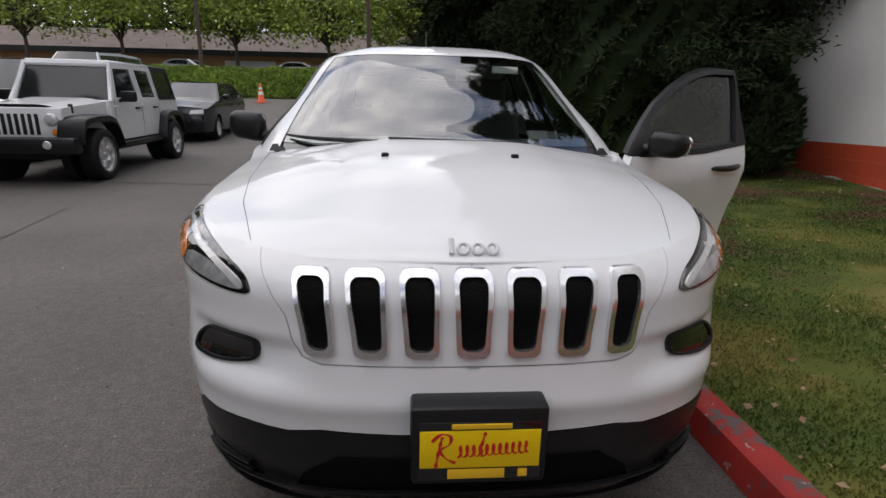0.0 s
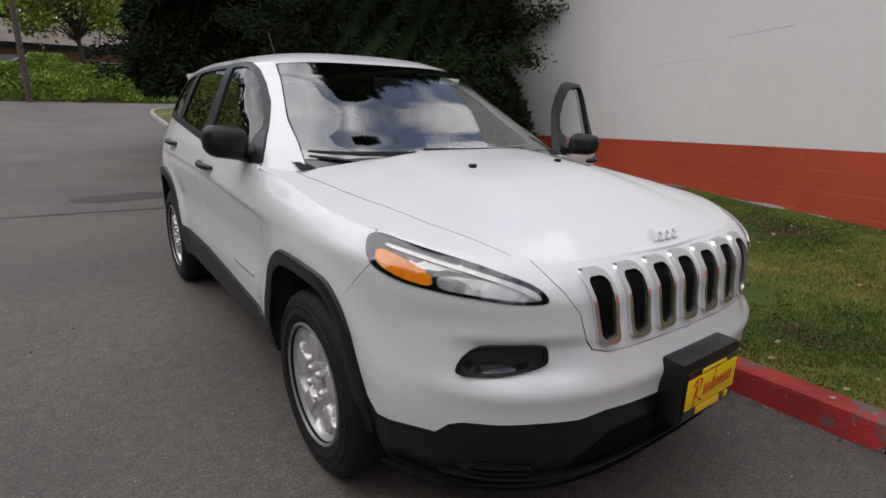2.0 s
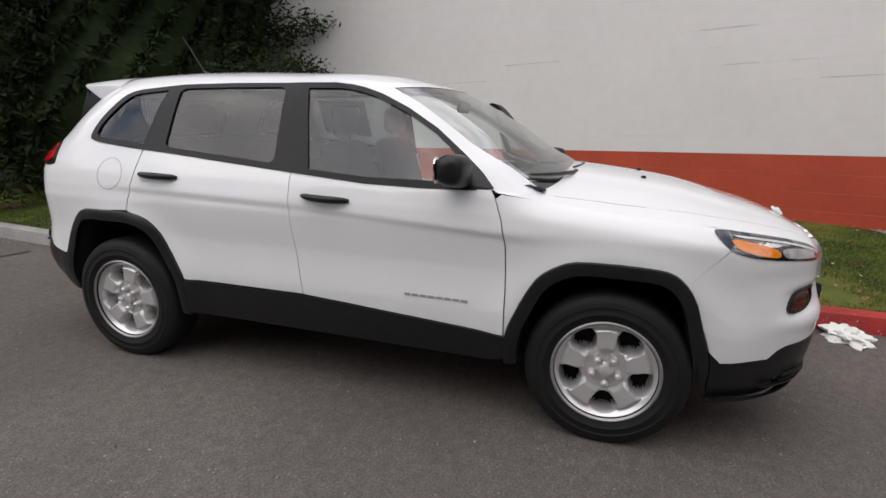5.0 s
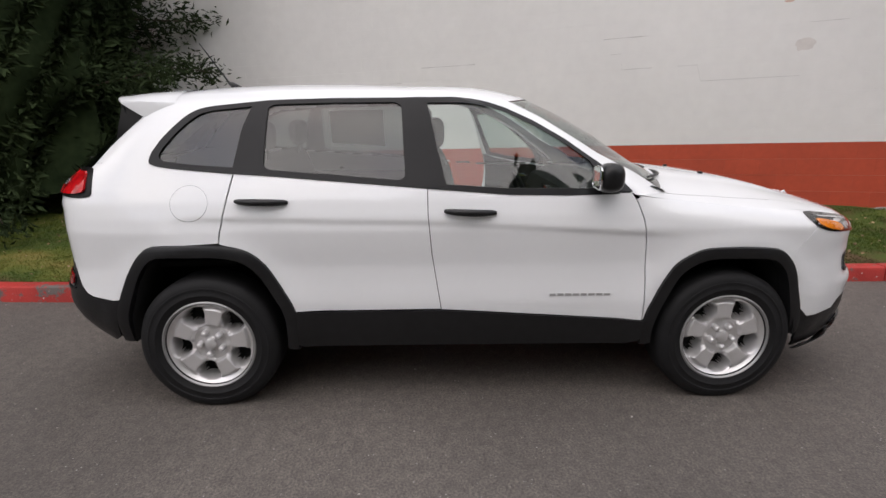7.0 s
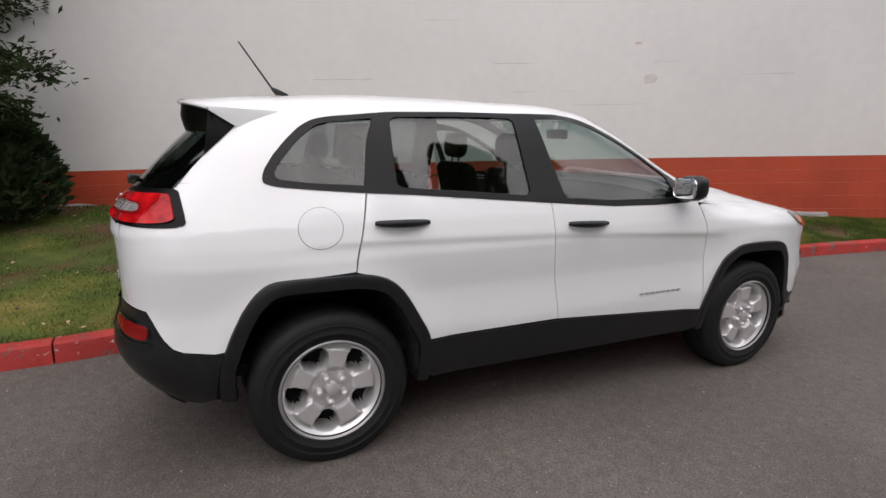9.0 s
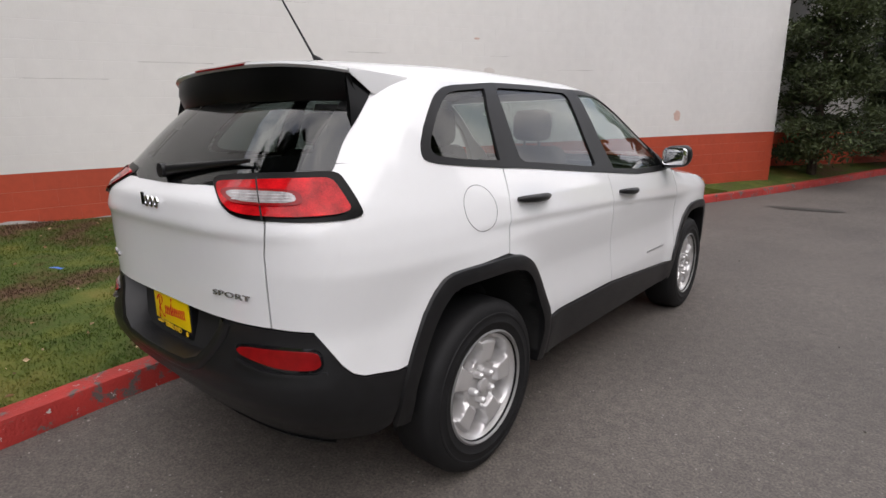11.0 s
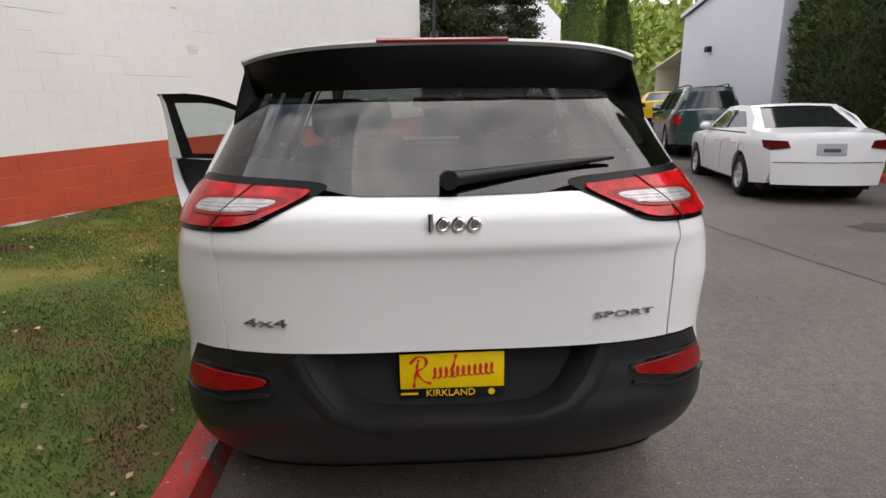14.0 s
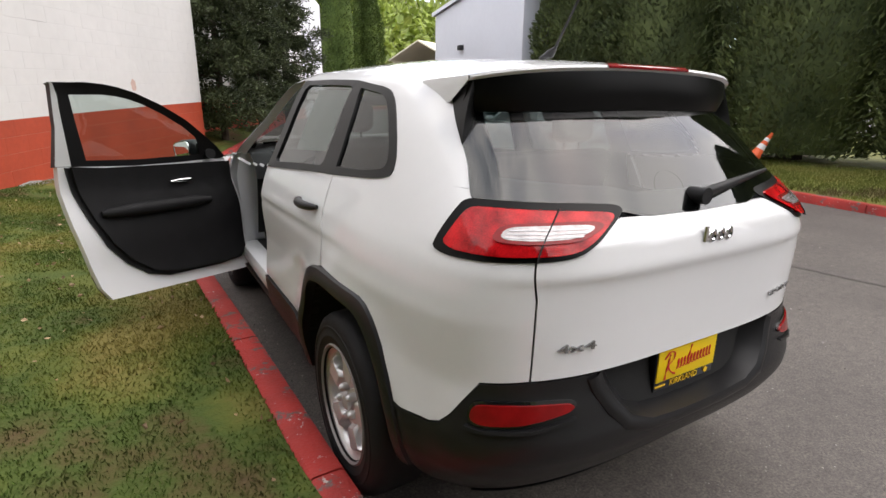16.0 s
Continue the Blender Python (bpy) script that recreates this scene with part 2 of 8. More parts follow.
ASPHALT = asphalt_material()
KERB_RED = worn_paint("worn_red_kerb_paint", (0.47, 0.034, 0.026), (0.115, 0.10, 0.092), 5.5, 0.405)
CONCRETE = material("grey_concrete", (0.34, 0.33, 0.31), 0.85, vary=0.4, scale=2.5, bump=0.3, bump_scale=80)
SOIL = lawn_material("mossy_lawn_soil", ((0.35, (0.105, 0.060, 0.038)), (0.40, (0.082, 0.068, 0.024)), (0.47, (0.058, 0.086, 0.018)), (0.55, (0.100, 0.115, 0.024)), (0.64, (0.170, 0.143, 0.041))))
# stops raised above SOIL, so strong light on the far lawn is in the colour
LIT_LAWN = lawn_material("lit_lawn", ((0.35, (0.120, 0.098, 0.040)), (0.42, (0.118, 0.130, 0.032)), (0.50, (0.140, 0.155, 0.034)), (0.64, (0.185, 0.180, 0.050))), 0.14)
BARE_EARTH = material("bare_earth", (0.12, 0.08, 0.05), 0.95, vary=0.45, scale=6, bump=0.6, bump_scale=40)
BLADE = lawn_material("grass_blade", ((0.35, (0.076, 0.046, 0.027)), (0.40, (0.070, 0.070, 0.020)), (0.47, (0.058, 0.095, 0.017)), (0.55, (0.114, 0.135, 0.025)), (0.64, (0.190, 0.163, 0.044))), 0.16)
WALL_WHITE = material("white_painted_block", (0.74, 0.725, 0.705), 0.72, vary=0.09, scale=0.5, bump=0.10, bump_scale=60)
WALL_RED = material("red_painted_block", (0.50, 0.070, 0.028), 0.65, vary=0.24, scale=1.1, bump=0.14, bump_scale=50, by_object=0.04)
RED_JOINT = material("worn_red_joint", (0.60, 0.20, 0.13), 0.8, vary=0.45, scale=3.0)
BARK = material("bark", (0.09, 0.065, 0.048), 0.95, vary=0.5, scale=8, bump=0.8, bump_scale=25)
NEEDLE = material("dark_conifer_needles", (0.034, 0.050, 0.020), 0.85, dark=(0.012, 0.021, 0.008), scale=0.8, by_island=0.35, spec=0.12)
PINE = material("pine_needles", (0.072, 0.094, 0.032), 0.75, dark=(0.026, 0.038, 0.013), scale=1.0, by_island=0.45)
CEDAR = material("clipped_cedar_foliage", (0.120, 0.150, 0.045), 0.75, dark=(0.040, 0.060, 0.018), scale=0.9, by_island=0.4)
ARBOR = material("columnar_cedar_foliage", (0.105, 0.150, 0.034), 0.75, dark=(0.040, 0.068, 0.016), scale=0.9, by_island=0.4, spec=0.2)
LEAF = material("spring_leaves", (0.26, 0.32, 0.045), 0.6, dark=(0.13, 0.19, 0.02), scale=0.5, by_island=0.35)
LEAF_DARK = material("hedge_leaves", (0.24, 0.33, 0.05), 0.6, dark=(0.10, 0.17, 0.025), scale=0.7, by_island=0.4)
SHINGLE = material("brown_roof_shingle", (0.17, 0.135, 0.115), 0.9, vary=0.35, scale=1.5, bump=0.5, bump_scale=20)
SIDING = material("white_siding", (0.72, 0.73, 0.78), 0.7, vary=0.06, scale=0.5)
CREAM = material("cream_siding", (0.68, 0.62, 0.48), 0.7, vary=0.1, scale=0.6)
TAN = material("tan_wood_siding", (0.42, 0.25, 0.12), 0.8, vary=0.3, scale=3)
ORANGE = material("orange_cone_plastic", (0.85, 0.13, 0.03), 0.5, vary=0.12, scale=10)
PAINT_DARK = material("black_car_paint", (0.012, 0.013, 0.016), 0.22, vary=0.1, coat=0.35, spec=0.3)
PAINT_GREEN = material("dark_green_car_paint", (0.012, 0.045, 0.04), 0.28, vary=0.1, coat=1.0)
PAINT_BLUE = material("blue_grey_car_paint", (0.05, 0.06, 0.085), 0.28, vary=0.1, coat=1.0)
PAINT_YELLOW = material("yellow_car_paint", (0.75, 0.50, 0.02), 0.3, vary=0.05, coat=1.0)
PAINT_SILVER = material("silver_car_paint", (0.42, 0.44, 0.47), 0.3, 0.4, vary=0.05, coat=1.0)
WINDOW_DARK = material("dark_window", (0.012, 0.014, 0.016), 0.06, coat=0.5)
SIGN_WHITE = material("white_sign_face", (0.75, 0.74, 0.72), 0.6, vary=0.05)


# ---- mesh helpers ----
def finish(bm, name, mat, smooth_it=True):
    me = bpy.data.meshes.new(name)
    bmesh.ops.recalc_face_normals(bm, faces=bm.faces)
    bm.to_mesh(me)
    bm.free()
    for m in mat if isinstance(mat, (list, tuple)) else [mat]:
        me.materials.append(m)
    if smooth_it:
        me.polygons.foreach_set("use_smooth", [True] * len(me.polygons))
        me.set_sharp_from_angle(angle=radians(38))
    return me


def part(name, bm, mat, parent=None, label="", smooth_it=True):
    """Links a bmesh as one mesh object under a thing or a part."""
    ob = new(name, finish(bm, name, mat, smooth_it))
    if parent:
        ob.parent = parent
    if label:
        tagged(ob, label=label)
    return ob


def thing(name, label, category, at=(0, 0, 0), turn=0.0, group="", kind=""):
    ob = new(name)
    ob.empty_display_size = 0.2
    ob.matrix_basis = pose(*at, 0, 0, turn)
    return tagged(ob, label, category, group, kind)


def add_box(bm, lo, hi, bevel=0.0, segments=2):
    v = [bm.verts.new((x, y, z)) for x in (lo[0], hi[0]) for y in (lo[1], hi[1]) for z in (lo[2], hi[2])]
    fs = [bm.faces.new([v[i] for i in q]) for q in ((0, 1, 3, 2), (4, 6, 7, 5), (0, 4, 5, 1), (2, 3, 7, 6), (0, 2, 6, 4), (1, 5, 7, 3))]
    if bevel:
        es = list({e for f in fs for e in f.edges})
        bmesh.ops.bevel(bm, geom=es, offset=bevel, segments=segments, affect="EDGES", profile=0.5)
    return bm


def box(lo, hi, bevel=0.0, segments=2):
    return add_box(bmesh.new(), lo, hi, bevel, segments)


def add_tube(bm, pts, radii, sides=10, cap=True):
    """A round tube along points, with a radius at each."""
    rings = []
    pts = [Vector(p) for p in pts]
    for i, p in enumerate(pts):
        d = (pts[min(i + 1, len(pts) - 1)] - pts[max(i - 1, 0)]).normalized()
        a = d.orthogonal().normalized() if i == 0 else (rings_a - d * rings_a.dot(d)).normalized()
        rings_a = a
        b = d.cross(a)
        r = radii[i] if isinstance(radii, (list, tuple)) else radii
        rings.append([bm.verts.new(p + (a * math.cos(t) + b * math.sin(t)) * r) for t in (2 * math.pi * j / sides for j in range(sides))])
    for q, w in zip(rings, rings[1:]):
        for j in range(sides):
            bm.faces.new((q[j], q[(j + 1) % sides], w[(j + 1) % sides], w[j]))
    if cap:
        bm.faces.new(rings[0])
        bm.faces.new(list(reversed(rings[-1])))
    return bm


def lathe(profile, steps=48, axis="x"):
    """Turns (radius, along) pairs round an axis."""
    bm = bmesh.new()
    rows = []
    for r, a in profile:
        row = []
        for j in range(steps):
            t = 2 * math.pi * j / steps
            p = (a, r * math.cos(t), r * math.sin(t)) if axis == "x" else (r * math.cos(t), r * math.sin(t), a)
            row.append(bm.verts.new(p))
        rows.append(row)
    for q, w in zip(rows, rows[1:]):
        for j in range(steps):
            bm.faces.new((q[j], q[(j + 1) % steps], w[(j + 1) % steps], w[j]))
    bmesh.ops.remove_doubles(bm, verts=bm.verts, dist=1e-5)
    return bm


def grid(rows):
    """A sheet of quads through rows of points."""
    bm = bmesh.new()
    vs = [[bm.verts.new(p) for p in row] for row in rows]
    for a, b in zip(vs, vs[1:]):
        for j in range(len(a) - 1):
            try:
                bm.faces.new((a[j], a[j + 1], b[j + 1], b[j]))
            except ValueError:
                pass
    bmesh.ops.remove_doubles(bm, verts=bm.verts, dist=1e-5)
    return bm


def curve_through(pts, n):
    """n points of a Catmull-Rom line through pts."""
    pts = [Vector(p) for p in pts]
    out = []
    m = len(pts) - 1
    for i in range(n):
        u = i / (n - 1) * m
        j = min(int(u), m - 1)
        t = u - j
        p0, p1, p2, p3 = pts[max(j - 1, 0)], pts[j], pts[j + 1], pts[min(j + 2, m)]
        out.append(0.5 * ((2 * p1) + (p2 - p0) * t + (2 * p0 - 5 * p1 + 4 * p2 - p3) * t * t + (3 * p1 - p0 - 3 * p2 + p3) * t ** 3))
    return out


def patch(at, outer, holes=(), ds=0.05, dz=0.05, skirt=None):
    """Fills an outline given on a chart, cuts it along a lattice, and lays it on the surface at(s, z). skirt: the surface to which its rim turns in."""
    bm = bmesh.new()
    for loop in (outer, *holes):
        vs = [bm.verts.new((p[0], p[1], 0)) for p in loop]
        for i in range(len(vs)):
            bm.edges.new((vs[i], vs[(i + 1) % len(vs)]))
    bmesh.ops.triangle_fill(bm, use_beauty=True, edges=list(bm.edges), normal=(0, 0, 1))
    lo = [min(p[i] for p in outer) for i in (0, 1)]
    hi = [max(p[i] for p in outer) for i in (0, 1)]
    for i, step in ((0, ds), (1, dz)):
        k = math.floor(lo[i] / step) + 1
        while k * step < hi[i]:
            co, no = [0, 0, 0], [0, 0, 0]
            co[i], no[i] = k * step, 1
            bmesh.ops.bisect_plane(bm, geom=list(bm.verts) + list(bm.edges) + list(bm.faces), dist=1e-6, plane_co=co, plane_no=no)
            k += 1
    bmesh.ops.dissolve_degenerate(bm, edges=bm.edges, dist=1e-5)
    flat = {v: (v.co.x, v.co.y) for v in bm.verts}
    if skirt:
        rim = [e for e in bm.edges if e.is_boundary]
        got = bmesh.ops.extrude_edge_only(bm, edges=rim)["geom"]
        fresh = [g for g in got if isinstance(g, bmesh.types.BMVert)]
        for v in fresh:
            flat[v] = (v.co.x, v.co.y)
        inner = set(fresh)
    else:
        inner = set()
    for v, (a, b) in flat.items():
        v.co = skirt(a, b) if v in inner else at(a, b)
    bmesh.ops.remove_doubles(bm, verts=bm.verts, dist=2e-4)
    return bm


def lettering(text, size, depth, name="lettering"):
    """The text as a mesh, centred, flat in x and z, facing -y."""
    cu = bpy.data.curves.new(name, "FONT")
    cu.body, cu.size, cu.extrude, cu.align_x, cu.align_y = text, size, depth, "CENTER", "CENTER"
    cu.resolution_u = 3
    ob = bpy.data.objects.new(name, cu)
    scene.collection.objects.link(ob)
    me = bpy.data.meshes.new_from_object(ob.evaluated_get(bpy.context.evaluated_depsgraph_get()))
    bpy.data.objects.remove(ob)
    bm = bmesh.new()
    bm.from_mesh(me)
    bpy.data.meshes.remove(me)
    bmesh.ops.rotate(bm, verts=bm.verts, matrix=Matrix.Rotation(radians(90), 3, "X"))
    return bm

# ---- the ground ----
def rise(y):
    """Height of the roadway: level round the car, climbing gently both ways."""
    if y < -4:
        return 0.0043 * (y + 4) ** 2 if y > -11 else 0.2107 + 0.06 * min(-11 - y, 60)
    if y > 6:
        return 0.0025 * (y - 6) ** 2 if y < 26 else 1.0 + 0.05 * min(y - 26, 40)
    return 0.0


def wall_x(y):
    return 4.88 + 0.3199 * y - 0.0149 * y * y


def axis_steps(fine_lo, fine_hi, step, far):
    vals = [fine_lo + i * step for i in range(int((fine_hi - fine_lo) / step) + 1)]
    d, lo, hi = step, vals[0], vals[-1]
    while hi < far:
        d *= 1.5
        lo, hi = lo - d, hi + d
        vals = [lo] + vals + [hi]
    return vals


rows = []
for y in axis_steps(-30, 34, 1.0, 900):
    rows.append([(x, y, rise(y)) for x in axis_steps(-16, 14, 2.0, 900)])
tagged(part("ground", grid(rows), ASPHALT), "dark grey worn asphalt lot, gently dished", "ground", kind="structure")

KERB = [Vector((x, y, 0)) for x, y in ((6.5, 24.6), (3.2, 24.3), (1.95, 23.0), (1.7, 19), (1.6, 14), (1.35, 9.5), (0.98, 5.8), (0.77, 3.2), (0.90, 1.9), (0.97, 0.2), (1.06, -1.9),
                                       (1.07, -4.0), (0.98, -5.6), (0.62, -7.4), (-0.05, -9.0), (-1.0, -11.2), (-1.85, -13.2), (-3.5, -17.0), (-5.4, -20.2), (-7.6, -21.8), (-10.2, -23.2), (-14.0, -24.0))]
KERB_LINE = curve_through(KERB, 900)
for p in KERB_LINE:
    p.z = rise(p.y)
KERB_TOP, KERB_WIDE = 0.135, 0.15


def offset(line, d):
    out = []
    for i, p in enumerate(line):
        t = line[min(i + 1, len(line) - 1)] - line[max(i - 1, 0)]
        t.z = 0
        t.normalize()
        out.append(p + Vector((-t.y, t.x, 0)) * d)
    return out


def kerb_run(line, mats, group, label, name, side=1, length=0.95, red=None, first=0.0):
    """A kerb of cast lengths with open joints, each with a rounded nose."""
    run = thing(name, label, "kerb", kind="structure")
    gone, start = first, 0
    for i in range(1, len(line)):
        gone += (line[i] - line[i - 1]).length
        if gone >= length or i == len(line) - 1:
            seg = line[start:i + 1]
            bm = bmesh.new()
            rings = []
            fwd = (seg[-1] - seg[0]).normalized() * 0.006
            nearby = seg[:]
            nearby[0], nearby[-1] = seg[0] + fwd, seg[-1] - fwd
            for a, b in zip(nearby, offset(nearby, side)):
                n = (b - a).normalized()
                jit = 0.004 * noise.noise(a * 1.7)
                prof = ((-0.012, -0.05), (0.0, 0.0), (0.004, 0.10), (0.012, 0.125), (0.032, KERB_TOP + jit), (KERB_WIDE - 0.015, KERB_TOP + jit), (KERB_WIDE, KERB_TOP - 0.01), (KERB_WIDE, -0.05))
                rings.append([bm.verts.new(a + n * o + Vector((0, 0, h))) for o, h in prof])
            for q, w in zip(rings, rings[1:]):
                for j in range(len(q) - 1):
                    bm.faces.new((q[j], q[j + 1], w[j + 1], w[j]))
            bm.faces.new(rings[0])
            bm.faces.new(list(reversed(rings[-1])))
            mid = seg[len(seg) // 2]
            part("kerbstone", bm, mats[0] if red is None or red(mid) else mats[1], run)
            gone, start = 0.0, i
    return run


run_to = 0.0
for a, b in zip(KERB_LINE, KERB_LINE[1:]):
    if b.y < 2.5:
        break
    run_to += (b - a).length
KERB_PHASE = run_to % 1.335
kerb_run(KERB_LINE, (KERB_RED, CONCRETE), "kerb", "kerb of cast lengths, worn red paint along the building", "kerb_east", length=1.335, red=lambda p: p.y < 4.6, first=1.335 - KERB_PHASE)

FAR_KERB = curve_through([(x, y, 0) for x, y in ((-16.0, 2.9), (-9.0, 2.6), (-7.6, 2.0), (-7.40, 0.9), (-7.45, 0.0), (-7.75, -2.2), (-8.1, -4.2), (-8.7, -6.2), (-9.6, -8.2), (-11.6, -11.2))], 150)
for p in FAR_KERB:
    p.z = rise(p.y)
kerb_run(FAR_KERB, (KERB_RED, CONCRETE), "kerb", "red painted kerb along the far lawn", "kerb_west", side=-1, length=1.4)


def lawn_height(p, x):
    """Height of the lawn beside the building: it climbs from the kerb to the wall."""
    f = min(max((x - p.x - 0.1) / max(wall_x(p.y) - p.x - 0.1, 1.6), 0), 1.2)
    return rise(p.y) + KERB_TOP - 0.01 + 0.26 * f ** 1.2


LAWN_EDGE = offset(KERB_LINE, KERB_WIDE - 0.01)
rows = []
for p in LAWN_EDGE[::4]:
    wide = max(wall_x(p.y) - p.x, 1.2) + 0.4 if p.y < 6 else 9.0
    if p.y < -9.5:
        wide = 3.0
    row = []
    for i in range(15):
        x = p.x + wide * (i / 14) ** 1.3
        row.append((x, p.y, lawn_height(p, x) + 0.02 * noise.noise(Vector((x * 1.3, p.y * 1.3, 0)))))
    rows.append(row)
tagged(part("lawn", grid(rows), SOIL), "patchy worn lawn rising to the wall", "lawn", kind="structure")
rows = []
for p in offset(FAR_KERB, -KERB_WIDE + 0.01)[::3]:
    rows.append([(p.x - 12 * (i / 10) ** 1.4, p.y, p.z + KERB_TOP - 0.01 + 0.25 * (i / 10)) for i in range(11)])
tagged(part("lawn_west", grid(rows), LIT_LAWN), "mown lawn behind the far kerb, strong light put into its colour", "lawn", kind="structure")


# ---- the curved block wall ----
BAND = lambda y: 0.992 - 0.037 * y
wall_samples = [5.6 - 0.2 * i for i in range(80)]
wall = thing("wall_east", "curved block wall painted white over a red base band", "wall", kind="structure")
bm = bmesh.new()
rows = []
for y in wall_samples:
    x = wall_x(y)
    n = Vector((1, -(0.3199 - 0.0298 * y), 0)).normalized()
    rows.append([Vector((x, y, -0.2)) + n * 0.02, Vector((x, y, 6.2)) + n * 0.02, Vector((x, y, 6.2)) + n * 0.3, Vector((x, y, -0.2)) + n * 0.3])
bm = grid([list(r) for r in rows])
part("wall_core", bm, CONCRETE, wall)

arc = [0.0]
for a, b in zip(wall_samples, wall_samples[1:]):
    arc.append(arc[-1] + math.hypot(b - a, wall_x(b) - wall_x(a)))


def on_wall(d, h, out=0.0):
    """A point d along the wall from its far end, h above its band line."""
    y = float(np.interp(d, arc, wall_samples))
    n = Vector((1, -(0.3199 - 0.0298 * y), 0)).normalized()
    return Vector((wall_x(y), y, BAND(y) + h)) - n * out


def block_mesh(bm, d0, d1, h0, h1, out):
    g = 0.0022
    c = 0.002
    e = 0.0004
    outer = [on_wall(d0 + e, h0 + g, -0.02), on_wall(d1 - e, h0 + g, -0.02), on_wall(d1 - e, h1 - g, -0.02), on_wall(d0 + e, h1 - g, -0.02)]
    mid = [on_wall(d0 + e, h0 + g, out - c), on_wall(d1 - e, h0 + g, out - c), on_wall(d1 - e, h1 - g, out - c), on_wall(d0 + e, h1 - g, out - c)]
    face = [on_wall(d0 + 2 * e, h0 + g + c, out), on_wall(d1 - 2 * e, h0 + g + c, out), on_wall(d1 - 2 * e, h1 - g - c, out), on_wall(d0 + 2 * e, h1 - g - c, out)]
    v = [[bm.verts.new(p) for p in loop] for loop in (outer, mid, face)]
    for a, b in ((0, 1), (1, 2)):
        for j in range(4):
            bm.faces.new((v[a][j], v[a][(j + 1) % 4], v[b][(j + 1) % 4], v[b][j]))
    bm.faces.new(v[2])


rng = random.Random(4)
white_bm = bmesh.new()
for c in range(-5, 26):
    h0 = c * 0.2032
    d = -0.2 if c % 2 else 0.0
    while d < arc[-1] - 0.05:
        d0, d1 = max(d, 0.0), min(d + 0.4064, arc[-1])
        out = (0.0010 * rng.random() + 0.0008) if c < 0 else 0.0005 * rng.random()
        if c < 0:
            one = bmesh.new()
            block_mesh(one, d0, d1, h0, h0 + 0.2032, out)
            part("block", one, WALL_RED, wall, smooth_it=False)
        else:
            block_mesh(white_bm, d0, d1, h0, h0 + 0.2032, out)
        d += 0.4064
tagged(part("painted_blocks", white_bm, WALL_WHITE, wall, smooth_it=False), kind="stuff")
# mortar struck nearly flush and painted over
rows = []
for i in range(0, 161):
    d = arc[-1] * i / 160
    rows.append([on_wall(d, 0.0, -0.0008), on_wall(d, 5.2, -0.0008)])
part("white_mortar", grid(rows), WALL_WHITE, wall)
rows = [[on_wall(arc[-1] * i / 160, -1.02, -0.0014), on_wall(arc[-1] * i / 160, -0.002, -0.0014)] for i in range(161)]
part("red_mortar", grid(rows), RED_JOINT, wall)
# a few bed joints that have opened, a plaster patch and a stain on the white face
def wall_d(y):
    return float(np.interp(-y, [-v for v in wall_samples], arc))


JOINT = material("open_joint", (0.30, 0.27, 0.25), 0.9, vary=0.5, scale=20)
for y0, y1, z in ((-4.40, -4.74, 2.63), (-3.1, -4.37, 2.03), (-2.3, -2.8, 2.20), (-2.2, -2.75, 2.59), (0.3, -0.5, 2.3), (1.4, 0.6, 1.9), (-5.6, -6.3, 2.45), (-1.2, -1.7, 3.1)):
    rows = []
    for i in range(25):
        y = y0 + (y1 - y0) * i / 24
        d = wall_d(y)
        h = round((z - BAND(y)) / 0.2032) * 0.2032
        thick = 0.0008 + 0.0022 * max(noise.noise(Vector((y * 7, z, 0))) + 0.15, 0)
        rows.append([on_wall(d, h - thick, 0.0012), on_wall(d, h + thick, 0.0012)])
    part("open_joint", grid(rows), JOINT, wall)
PATCH_GREY = material("wall_patch", (0.67, 0.63, 0.60), 0.8, vary=0.12, scale=8, bump=0.3, bump_scale=40)
PATCH_PINK = material("wall_pink_stain", (0.66, 0.47, 0.40), 0.8, vary=0.2, scale=12)
for y, z, rw, rh, mat in ((-4.38, 2.33, 0.10, 0.075, PATCH_GREY), (-4.17, 2.83, 0.05, 0.016, PATCH_PINK), (-8.1, 1.68, 0.07, 0.10, PATCH_PINK), (-4.71, 1.86, 0.09, 0.05, WALL_WHITE)):
    bm = bmesh.new()
    mid = bm.verts.new(on_wall(wall_d(y), z - BAND(y), 0.006))
    rim = []
    for k in range(24):
        a = 2 * math.pi * k / 24
        q = 1 + 0.35 * noise.noise(Vector((2 * math.cos(a), 2 * math.sin(a), y)))
        rim.append(bm.verts.new(on_wall(wall_d(y + rw * q * math.cos(a)), z - BAND(y) + rh * q * math.sin(a), 0.0008)))
    for k in range(24):
        bm.faces.new((mid, rim[k], rim[(k + 1) % 24]))
    part("plaster_patch", bm, mat, wall)
# old mortar droppings and stones at the wall's foot
rows = []
for i in range(90):
    d = wall_d(4.0) + (wall_d(-7.0) - wall_d(4.0)) * i / 89
    y = float(np.interp(d, arc, wall_samples))
    lift = 0.05 * max(noise.noise(Vector((d * 2.1, 7.0, 0))) + 0.1, 0)
    wide_ = 0.05 + 0.04 * noise.noise(Vector((d * 3.3, 2.0, 0)))
    foot = 0.36 - BAND(y)
    rows.append([on_wall(d, foot - 0.06, wide_ + 0.03), on_wall(d, foot + lift * 0.8, wide_), on_wall(d, foot + lift + 0.02, 0.004)])
part("footing_edge", grid(rows), CONCRETE, wall)
rows = [[(wall_x(y) + 0.05, y, 6.16), (wall_x(y) * 0.5 + 7.5, y, 6.2), (15.0, y, 6.2)] for y in wall_samples]
tagged(part("roof", grid(rows), CONCRETE), "flat roof of the block building", "roof", kind="structure")
